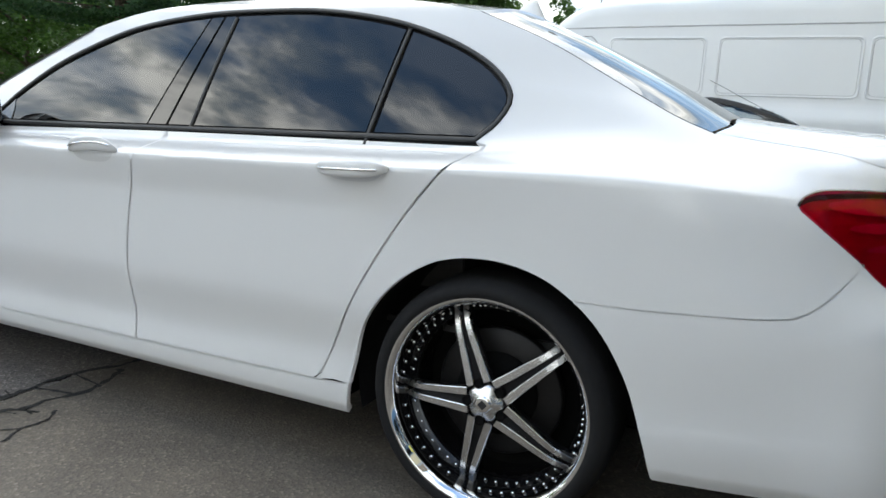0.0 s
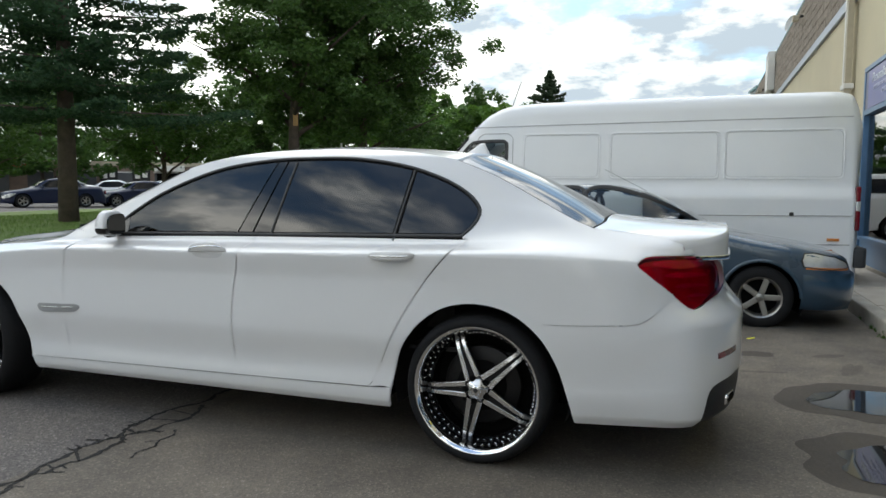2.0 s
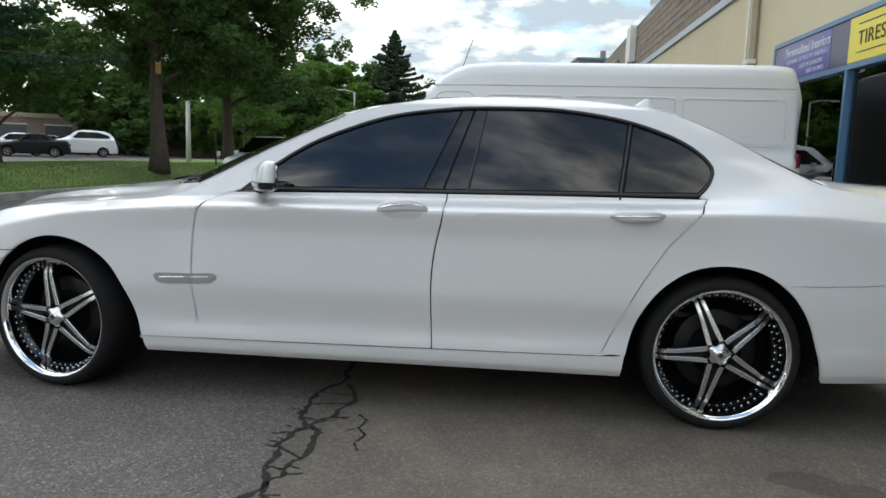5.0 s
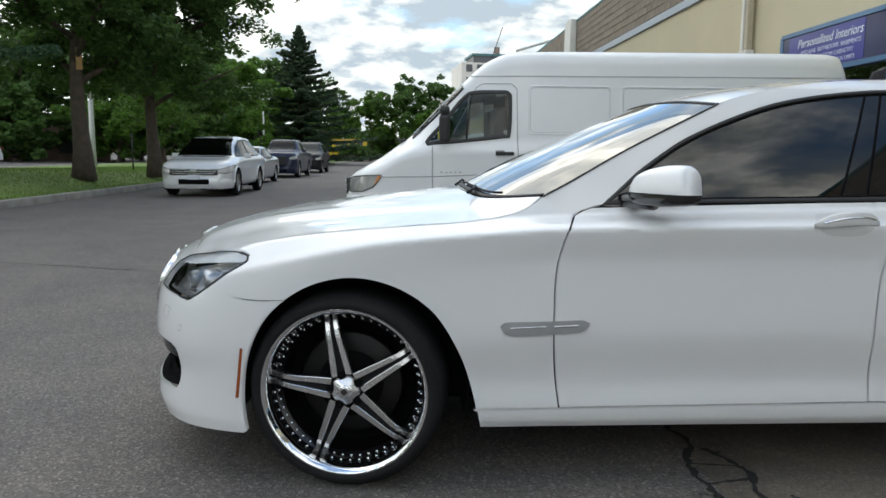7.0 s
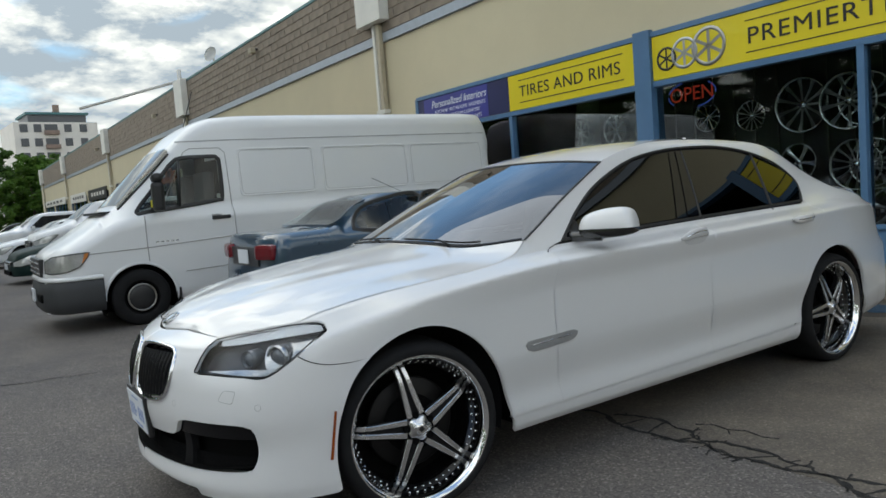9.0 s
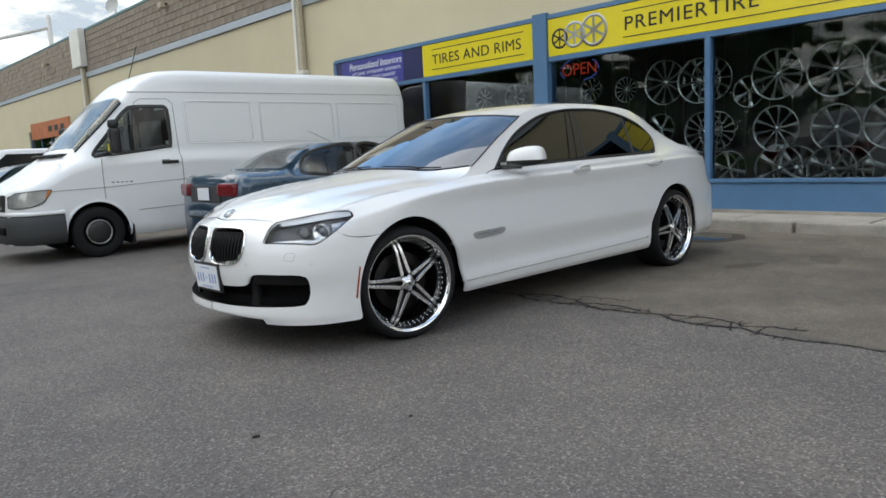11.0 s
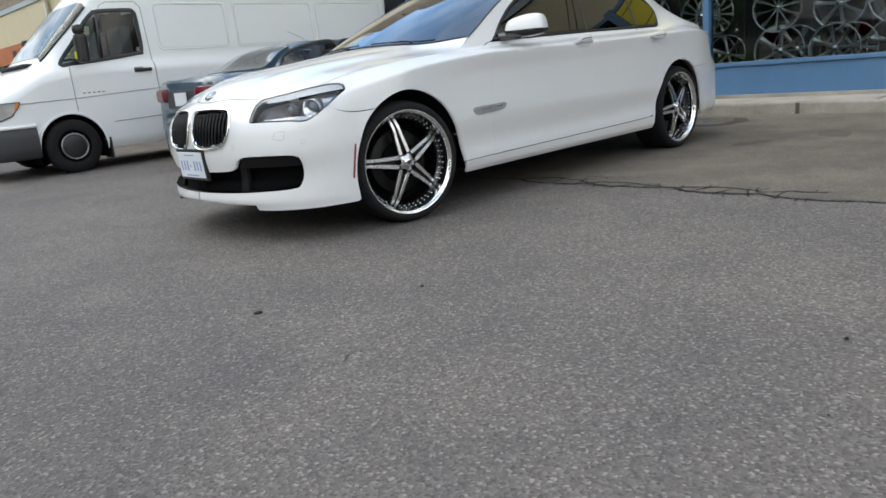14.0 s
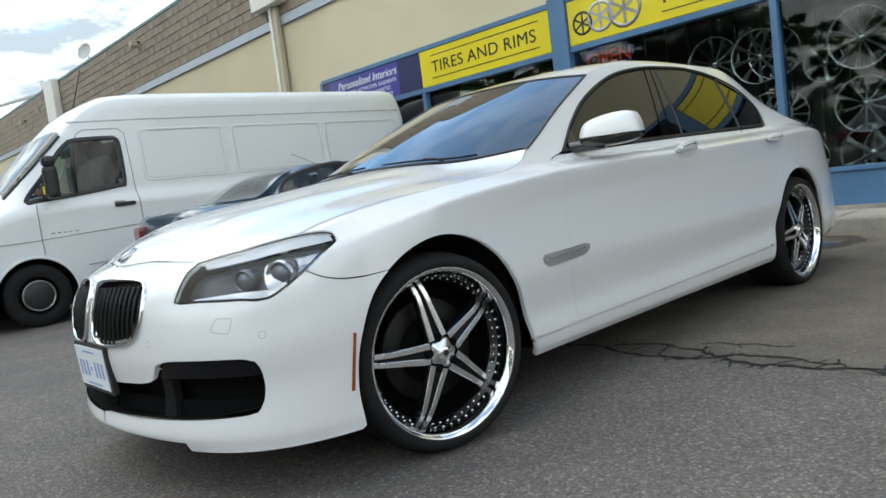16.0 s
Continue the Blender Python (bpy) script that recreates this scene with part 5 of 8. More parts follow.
        quarter = loop(apil, xz(RAIL), xz(C_EDGE), xz(LID_E), xz([(2.60, 1.052), (2.585, 1.004)]),
                       lamp_r_top(lamp_r), xz(SHUT_R[1:])[::-1], arch_r[i_rt:i_rs + 1][::-1], [(S(1.12), .332)], rd[::-1], dlo_up[::-1], [(S(-.735), 1.012), (S(-.80), 1.004), (S(-.86), 1.035)])
        skin_panel("roof_frame", quarter, P, car, (), side, 0.002, step=.016)
        # rear bumper
        rb = loop(xz(SHUT_R[1:]), lamp_r_low(lamp_r), [(s, .818) for s in np.linspace(S(2.744), S1, 16)], [(s, .455) for s in np.linspace(S1, S(2.705), 16)],
                  xz([(2.70, .452), (2.64, .436), (2.604, .405), (2.588, .31), (2.578, .250)]), [(s, .240) for s in np.linspace(S(2.57), S(2.07), 20)], arch_r[i_rs:][::-1])
        skin_panel("rear_bumper", rb, P, car, (), side, 0.002)
        skin_panel("rear_valance", loop([(s, .46) for s in np.linspace(S(2.57), S1, 16)], [(s, .235) for s in np.linspace(S1, S(2.555), 16)]), M["trim_black"], car, (), side, 0.001, -.012)
        tail_lower = loop([(s, 1.03) for s in np.linspace(S(2.60), S1, 16)], [(s, .822) for s in np.linspace(S1, S(2.746), 12)], xz([(2.746, .86), (2.742, .94), (2.724, .990), (2.60, 1.006)]))
        skin_panel("lid_face", tail_lower, P, car, (), side, 0.002, -.004)
        # glass area: black board painting the cabin's dimness, then the panes
        ring_in = inset(dlo, .020)
        skin_panel("window_dark_board", dlo, M["slat_black"], car, (), side, -.012, -.012, 0.0, .05, surf=pane_skin)
        trim, tn = skin(np.array(inset(dlo, .006)), side, .0005)
        part("window_moulding", ribbon(trim, tn, .013, .004, "window_moulding", M["trim_black"]), None, car, "satin black window moulding")
        bl, bt = 1.024, 1.452
        for nm, (xa0, xa1), (xb0, xb1) in (("front_window", (-1.2, -1.2), (.190, .370)), ("pillar_cover", (.200, .380), (.288, .430)), ("pillar_cover", (.300, .441), (.410, .482)), ("rear_window", (.424, .492), (1.115, 1.175)), ("quarter_window", (1.145, 1.205), (1.9, 1.9))):
            reg = np.array(ring_in)
            q = clip_poly(reg, S(xa0), bl, S(xa1), bt, 1)
            q = clip_poly(q, S(xb0), bl, S(xb1), bt, -1)
            par = doors[0] if nm == "front_window" else doors[1] if nm == "rear_window" else car
            if nm == "pillar_cover":
                skin_panel(nm, dense(q), M["pillar_black"], doors[0 if xa0 < .25 else 1], (), side, 0.0, -.005, 0.0, .03, "gloss black pillar cover", pane_skin)
                continue
            skin_panel(nm, dense(q), M["front_glass" if nm == "front_window" else "tint_glass"], par, (), side, 0.0, -.0065, 0.0, .03, "dark tinted glass", pane_skin)
        for (xa, xb) in ((.417, .487), (1.130, 1.190)):
            c = np.array([(S(xa + (xb - xa) * t), bl + .012 + (bt - bl - .03) * t) for t in np.linspace(0, 1, 14)])
            cp, cn = pane_skin(c, side, -.006)
            part("window_bar", ribbon(cp, cn, .013, .006, "window_bar", M["trim_black"], False), None, car)
        # lamps
        head = skin_panel("headlight", lamp_f, M["lamp_glass"], car, (), side, 0.003, .002, .0, .03, "clear headlight with dark housing")
        bowl = skin_panel("housing", lamp_f, M["lamp_dark"], head, (), side, 0.004, -.055, .0, .03)
        hp, hn = skin(np.array(inset(lamp_f, .004)), side, .0)
        part("seal", ribbon(hp, hn, .0045, .002, "seal", M["rubber"]), None, head)
        for x, z, r, rim in ((-2.185, .742, .046, "lamp_grey"), (-2.295, .738, .034, "lamp_smoke")):
            (cp,), (cn,) = skin([(S(x), z)], side, -.030)
            m = Vector(cp).to_tuple()
            q = (Vector((-0.8, 0.35 * side, 0)).normalized()).to_track_quat("Y", "Z").to_matrix().to_4x4()
            lens = part("projector", turned([(.0, .012), (r * .5, .010), (r * .8, .002), (r * .82, -.01)], 24, "y", "projector", M["clear_lens"]), None, head, "round projector lens")
            lens.matrix_basis = Matrix.Translation(m) @ q
            rg = part("ring", turned([(r * .82, -.01), (r * .9, .008), (r * 1.05, .010), (r * 1.12, -.02), (r * 1.12, -.05)], 24, "y", "ring", M[rim]), None, head)
            rg.matrix_basis = Matrix.Translation(m) @ q
        brow = [(S(x), z) for x, z in ((-1.996, .815), (-2.00, .832), (-2.07, .836), (-2.18, .824), (-2.29, .808), (-2.395, .784), (-2.385, .770), (-2.29, .782), (-2.18, .796), (-2.08, .806))]
        skin_panel("brow", chain(brow, .02, True), M["lamp_silver"], head, (), side, 0.0, -.005, .0, .03)
        refl = [(S(x), z) for x, z in ((-2.010, .803), (-2.10, .806), (-2.19, .796), (-2.235, .770), (-2.228, .705), (-2.205, .682), (-2.17, .692), (-2.11, .737), (-2.045, .778))]
        skin_panel("reflector", chain(refl, .02, True), M["lamp_grey"], head, (), side, 0.0, -.03, .0, .03)
        floor_l = [(S(x), z) for x, z in ((-2.40, .690), (-2.30, .700), (-2.22, .695), (-2.18, .705), (-2.20, .675), (-2.26, .672), (-2.33, .678))]
        skin_panel("reflector", chain(floor_l, .02, True), M["lamp_grey"], head, (), side, 0.0, -.026, .0, .03)
        tail = skin_panel("tail_light", lamp_r, M["red_glass"], car, (), side, 0.003, .003, .004, .03, "dark red wrap-around tail light")
        skin_panel("tail_housing", lamp_r, M["red_deep"], tail, (), side, .004, -.030, .0, .03)
        for z0, dz, x0 in ((.985, .030, 2.40), (.930, .022, 2.45), (.880, .018, 2.50), (.835, .016, 2.56)):
            bar = chain([(S(x), z) for x, z in ((x0, z0 - .012), (x0 + .05, z0 + .002), (2.64, z0 - .004), (2.675, z0 - .02), (2.64, z0 - dz), (x0 + .07, z0 - dz))], .02, True)
            skin_panel("light_bar", bar, M["red_bright"], tail, (), side, 0.0, -.012, .0, .03)
        rev = dense(np.array([(S(2.706), .962), (S(2.731), .955), (S(2.735), .865), (S(2.712), .838)]))
        skin_panel("reversing_light", rev, M["lens_pink"], tail, (), side, 0.0, .0055, .0, .03, "pale reversing light")
        # side marker, reflector, vent, handles
        mk = dense(np.array([(S(-1.992), .512), (S(-1.983), .510), (S(-2.009), .325), (S(-2.020), .326)]))
        skin_panel("side_marker", mk, M["amber"], car, (), side, 0.0, .003, .012, .03, "amber side marker lens")
        rf = [(S(2.635), .572), (S(2.705), .582), (S(2.705), .556), (S(2.635), .546)]
        skin_panel("bumper_reflector", dense(np.array(rf)), M["red_lens"], car, (), side, 0.0, .003, .012, .03, "small red bumper reflector")
        vt = chain([(S(-1.075), .600), (S(-1.06), .614), (S(-.90), .618), (S(-.78), .622), (S(-.757), .612), (S(-.79), .580), (S(-.92), .570), (S(-1.03), .565), (S(-1.06), .575)], .02, True)
        vent = skin_panel("side_vent", vt, M["vent_grey"], car, (), side, 0.0, .006, .01, .03, "satin chrome side vent trim")
        for a, b in (((-1.04, .595), (-.915, .600)), ((-.885, .60), (-.80, .605))):
            c = np.array([(S(a[0] + (b[0] - a[0]) * t), a[1] + (b[1] - a[1]) * t) for t in np.linspace(0, 1, 8)])
            cp, cn = skin(c, side, .007)
            part("vent_blade", ribbon(cp, cn, .005, .002, "vent_blade", M["chrome"], False), None, vent)
        for x0, z0, d in ((.135, .962, doors[0]), (1.19, .978, doors[1])):
            build_handle(d, x0, z0, side)
        # kidney grille
        ring, rn = skin(np.array(kidney), side, .004)
        grille = part("grille", ribbon(ring, rn, .012, .008, "grille", M["chrome"]), None, car, "chrome kidney grille with black slats")
        for s in np.linspace(S0 + .055, S0 + .350, 11):
            q = np.array([(s, z) for z in np.linspace(.54, .755, 10)])
            ok = inside(q, kidney)
            if ok.sum() > 3:
                cp, cn = skin(q[ok], side, -.012)
                t = np.linspace(0, 1, len(cp))
                part("slat", ribbon(cp, cn, .010, .022, "slat", M["slat_satin"], False), None, grille)
        foot = [q for q in inset(kidney, .012) if q[1] < .625]
        fi = max(range(len(foot)), key=lambda i: np.hypot(*(np.asarray(foot[i]) - foot[i - 1])))
        fp, fn = skin(np.array(list(foot[fi:]) + list(foot[:fi])), side, -.004)
        part("grille_foot", ribbon(fp, fn, .020, .010, "grille_foot", M["chrome"], False), None, grille, "chrome lower edge of the grille")
        # back sheet painted black in place of the shade behind the slats
        skin_panel("grille_shade_back", kidney, M["void"], grille, (), side, -.004, -.05, .0, .05)
        # intake: back painted black for the depth's shade, mesh and a bar across
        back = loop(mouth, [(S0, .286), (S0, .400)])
        skin_panel("intake_shade_back", back, M["void"], car, (), side, -.01, -.09, .0, .05)
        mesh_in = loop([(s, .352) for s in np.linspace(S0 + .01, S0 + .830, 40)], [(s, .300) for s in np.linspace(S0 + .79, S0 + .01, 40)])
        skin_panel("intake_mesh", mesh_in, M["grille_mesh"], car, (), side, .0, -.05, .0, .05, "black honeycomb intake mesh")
        bar = loop([(s, .486) for s in np.linspace(S0 + .44, S0 + .78, 20)], [(S0 + .808, .455)], [(s, .425) for s in np.linspace(S0 + .808, S0 + .40, 20)])
        skin_panel("intake_bar", bar, M["slat_satin"], car, (), side, .0, -.016, .03, .04)
        div = loop([(S0 + .385, .43), (S0 + .43, .43)], [(S0 + .435, .298), (S0 + .375, .294)])
        skin_panel("intake_post", dense(np.array(div)), M["slat_black"], car, (), side, .0, -.03, .03, .04)
        # liners round the wheels, and a black sheet painting the shade behind the gaps
        for cx, arch in ((-1.605, ARCH_F), (1.605, ARCH_R)):
            a = np.linspace(math.radians(-16), math.radians(196), 40)
            v = []
            for yy in (.868, .60):
                v += [(cx + .430 * math.cos(t), yy * side, .355 + .424 * math.sin(t)) for t in a]
            v += [(cx + .02 * math.cos(t), .60 * side, .355 + .02 * math.sin(t)) for t in a]
            part("wheel_liner", mesh("wheel_liner", v, grid_faces(3, 40), M["liner"]), None, car)
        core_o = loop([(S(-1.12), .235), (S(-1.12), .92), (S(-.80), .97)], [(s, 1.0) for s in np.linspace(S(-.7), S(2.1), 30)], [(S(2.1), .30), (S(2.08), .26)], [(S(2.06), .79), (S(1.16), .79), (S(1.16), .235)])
        skin_panel("gap_shade_sheet", core_o, M["void"], car, (), side, .0, -.024, .0, .06)
        # black floor of the intake, shade put into its colour, just above the lower lip
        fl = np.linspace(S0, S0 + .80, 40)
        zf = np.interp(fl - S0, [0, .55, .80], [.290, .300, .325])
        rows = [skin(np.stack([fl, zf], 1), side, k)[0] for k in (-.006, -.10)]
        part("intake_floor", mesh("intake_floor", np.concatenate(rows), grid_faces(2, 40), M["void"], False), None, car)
        build_mirror(car, side)
        for ss, zz in ((S(-2.245), .556), (S0 + .40, .548)):
            (sp,), (sn,) = skin([(ss, zz)], side, .0008)
            o = part("parking_sensor", turned([(.0, .0), (.0096, .0), (.0108, .0), (.0112, -.0002)], 16, "y", "parking_sensor", M["car_white"]), None, bumper)
            o.matrix_basis = Matrix.Translation(sp) @ Vector(sn).to_track_quat("Y", "Z").to_matrix().to_4x4()
            g2 = part("sensor_gap", turned([(.0110, .0001), (.0122, .0001), (.0124, .0)], 16, "y", "sensor_gap", M["seam"]), None, bumper)
            g2.matrix_basis = o.matrix_basis.copy()
        wj = [(S0 + .669, .581), (S0 + .700, .574), (S0 + .730, .572), (S0 + .738, .592), (S0 + .745, .614), (S0 + .720, .617), (S0 + .692, .618), (S0 + .678, .600)]
        cp, cn = skin(np.array(chain(wj, .01, True)), side, .0)
        part("washer_cover", ribbon(cp, cn, .0018, .0005, "washer_cover", M["seam"]), None, bumper)
    build_tops(car)
    build_cabin(car)
    plate_m = Matrix.Translation((-2.515, .03, .452)) @ pose(0, 0, 0, 0, 0, -90)
    holder = part("plate_holder", boxed((.335, .022, .185), bevel=.006), M["trim_black"], car)
    holder.matrix_basis = Matrix.Translation((-2.497, .03, .448)) @ pose(0, 0, 0, 4, 0, -90)
    plate = part("number_plate", boxed((.305, .004, .152), bevel=.0015), M["plate"], holder, "white plate with unreadable blue characters")
    plate.matrix_basis = Matrix.Translation((0, -.0135, 0))
    for i, x in enumerate((-.115, -.078, -.041, -.004, .045, .082, .119)):
        c = part("character_bar", boxed((.015 if i != 3 else .012, .002, .058 if i != 3 else .014)), M["plate_blue"], plate)
        c.matrix_basis = Matrix.Translation((x, -.0025, -.006))
    for z, w in ((.058, .12), (-.062, .15)):
        c = part("character_bar", boxed((w, .002, .006)), M["plate_blue"], plate)
        c.matrix_basis = Matrix.Translation((0, -.0025, z))
    for cx, base in ((-1.605, 185), (1.605, 175)):
        for side in (-1, 1):
            w = build_wheel(car, cx == 1.605)
            steer = pose(0, 0, 0, 0, 0, -9 if cx < 0 else 0)
            w.matrix_basis = Matrix.Translation((cx, .78 * side, .355)) @ steer @ Matrix.Translation((0, .138 * side, 0)) @ pose(0, 0, 0, 0, base if side < 0 else 20, 0 if side < 0 else 180)
    for side in (-1, 1):
        e = part("exhaust_tip", boxed((.09, .15, .060), bevel=.02), M["chrome"], car, "chrome exhaust tip")
        e.matrix_basis = Matrix.Translation((2.685, .50 * side, .335)) @ pose(0, 0, 0, 0, 0, 14 * side)
        e2 = part("exhaust_bore", boxed((.086, .13, .044), bevel=.016), M["void"], e)
        e2.matrix_basis = Matrix.Translation((.004, 0, 0))
    # flat floor in near-black, the shade under the car put into its colour
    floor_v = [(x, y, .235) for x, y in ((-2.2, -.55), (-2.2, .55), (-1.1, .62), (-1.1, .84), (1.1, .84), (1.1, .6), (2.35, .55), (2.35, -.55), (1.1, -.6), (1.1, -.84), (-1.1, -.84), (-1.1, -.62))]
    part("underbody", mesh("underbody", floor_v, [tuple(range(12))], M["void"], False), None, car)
    return car


def dense(poly, step=0.02):
    p = [np.asarray(q, float) for q in poly]
    return loop(*[line(p[i], p[(i + 1) % len(p)], step) for i in range(len(p))])


def clip_poly(poly, x0, z0, x1, z1, sign):
    """Keeps the side of a slanting line; sign 1 keeps larger x."""
    def d(q):
        return sign * (q[0] - (x0 + (x1 - x0) * (q[1] - z0) / (z1 - z0)))
    out = []
    n = len(poly)
    for i in range(n):
        a, b = poly[i], poly[(i + 1) % n]
        da, db = d(a), d(b)
        if da >= 0:
            out.append(np.asarray(a, float))
        if da * db < 0:
            out.append(np.asarray(a) + (np.asarray(b) - a) * da / (da - db))
    return loop(out)


def lamp_r_top(lp):
    """Upper edge of the tail lamp from the body's rear corner to its forward tip, and down to the bumper joint."""
    a = min(range(len(lp)), key=lambda i: np.hypot(lp[i][0] - S(2.585), lp[i][1] - 1.001))
    b = min(range(len(lp)), key=lambda i: np.hypot(lp[i][0] - S(2.485), lp[i][1] - .838))
    run = lp[:a + 1][::-1] + lp[b:][::-1]
    return run


def lamp_r_low(lp):
    b = min(range(len(lp)), key=lambda i: np.hypot(lp[i][0] - S(2.485), lp[i][1] - .838))
    c = min(range(len(lp)), key=lambda i: np.hypot(lp[i][0] - S(2.738), lp[i][1] - .845))
    return lp[c:b + 1][::-1]


def build_handle(door, x0, z0, side):
    v, n = [], 15
    for i, t in enumerate(np.linspace(-1, 1, n)):
        (p,), (nn,) = skin([(S(x0 + .118 * t), z0 + .003 * t)], side)
        w = .025 * (1 - abs(t) ** 4 * .72)
        out = .030 * (1 - abs(t) ** 3) + .004
        for a in np.linspace(0, 2 * np.pi, 10, endpoint=False):
            v.append(Vector(p) + Vector(nn) * (out + .009 * math.cos(a) * (1 - .5 * abs(t))) + Vector((0, 0, w * math.sin(a))))
    f = grid_faces(n, 10, 0, True) + [tuple(range(10)), tuple(range((n - 1) * 10, n * 10))]
    h = part("door_handle", mesh("door_handle", v, f, M["car_white"]), None, door, "white pull handle with chrome strip")
    c = np.array([(S(x0 + .095 * t), z0 + .003 * t) for t in np.linspace(-1, 1, 10)])
    cp, cn = skin(c, side, .0)
    for i, t in enumerate(np.linspace(-1, 1, 10)):
        cp[i] += cn[i] * (.030 * (1 - abs(.8 * t) ** 3) + .0125) + np.array((0, 0, -.002))
    part("chrome_strip", ribbon(cp, cn, .006, .002, "chrome_strip", M["chrome"], False), None, h)
    # flat sheet paints the recess shade behind the handle
    cup = chain([(S(x0 - .10), z0), (S(x0 - .06), z0 - .034), (S(x0 + .06), z0 - .034), (S(x0 + .10), z0), (S(x0 + .06), z0 + .030), (S(x0 - .06), z0 + .030)], .012, True)
    skin_panel("handle_cup_shade", cup, M["cup_shade"], door, (), side, 0.0, .0012, .0, .02)


def build_mirror(car, side):
    cy = .985 * side
    v = []
    nr, na = 9, 32
    for i, t in enumerate(np.linspace(0, 1, nr)):
        yy = (.075 + .222 * t)
        w = [.72, .86, .93, .97, 1.0, 1.0, 1.0, .96, .80][i]
        for a in np.linspace(0, 2 * np.pi, na, endpoint=False):
            c, s = math.cos(a), math.sin(a)
            cx = .085 * np.sign(c) * abs(c) ** .45 * w * (1.15 - .72 * t if c < 0 else .55)
            cz = .066 * np.sign(s) * abs(s) ** .40 * w * (1 - .12 * t)
            x, y, z = -.540 + .07 * t + cx, .77 + yy, 1.082 + .012 * t + cz
            k = max(0.0, (z - 1.068) / .085)   # the cap narrows towards its top
            x, y = -.455 + (x + .455) * (1 - .36 * k * k), .955 + (y - .955) * (1 - .30 * k * k)
            v.append((x, y * side, 1.068 + (z - 1.068) * (1.20 if z > 1.068 else 1.08)))
    f = grid_faces(nr, na, 0, True) + [tuple(range(na)), tuple(range((nr - 1) * na, nr * na))]
    if side > 0:
        f = [q[::-1] for q in f]
    bm = bmesh.new()
    bm.from_mesh(mesh("mirror_shell", v, f))
    top = bm.copy()
    bmesh.ops.bisect_plane(top, geom=top.verts[:] + top.edges[:] + top.faces[:], plane_co=(0, 0, 1.070), plane_no=(0, 0, 1), clear_inner=True)
    bmesh.ops.bisect_plane(bm, geom=bm.verts[:] + bm.edges[:] + bm.faces[:], plane_co=(0, 0, 1.067), plane_no=(0, 0, -1), clear_inner=True)
    for b in (top, bm):
        for q in b.faces:
            q.smooth = True
    base = part("wing_mirror", top, M["car_white"], car, "white mirror cap on black base")
    part("mirror_base", bm, M["gloss_black"], base)
    arm = [(-.62, .76 * side, 1.035), (-.60, .80 * side, 1.036), (-.57, .86 * side, 1.036), (-.545, .93 * side, 1.038)]
    part("mirror_arm", rod(arm, .028, 8, "mirror_arm", M["gloss_black"]), None, base)
    gl = []
    for xx in (.0, .006):
        gl += [(xx, .096 * (1 - .24 * max(0, math.sin(a)) ** 2) * np.sign(math.cos(a)) * abs(math.cos(a)) ** .5, .056 * np.sign(math.sin(a)) * abs(math.sin(a)) ** .45 * (1 + .10 * math.cos(a))) for a in np.linspace(0, 2 * np.pi, 28, endpoint=False)]
    gf = grid_faces(2, 28, 0, True) + [tuple(range(28))[::-1], tuple(range(28, 56))]
    g = part("mirror_glass", mesh("mirror_glass", gl, gf, M["mirror"], False), None, base, "dark tinted mirror glass")
    g.matrix_basis = Matrix.Translation((-.458, .958 * side, 1.090)) @ pose(0, 0, 0, 0, 0, -17 * side)
    tri = chain([(S(-.692), 1.023), (S(-.62), 1.088), (S(-.56), 1.14), (S(-.545), 1.03)], .02, True)
    skin_panel("mirror_foot", tri, M["gloss_black"], base, (), side, 0.0, -.002, .008, .03)


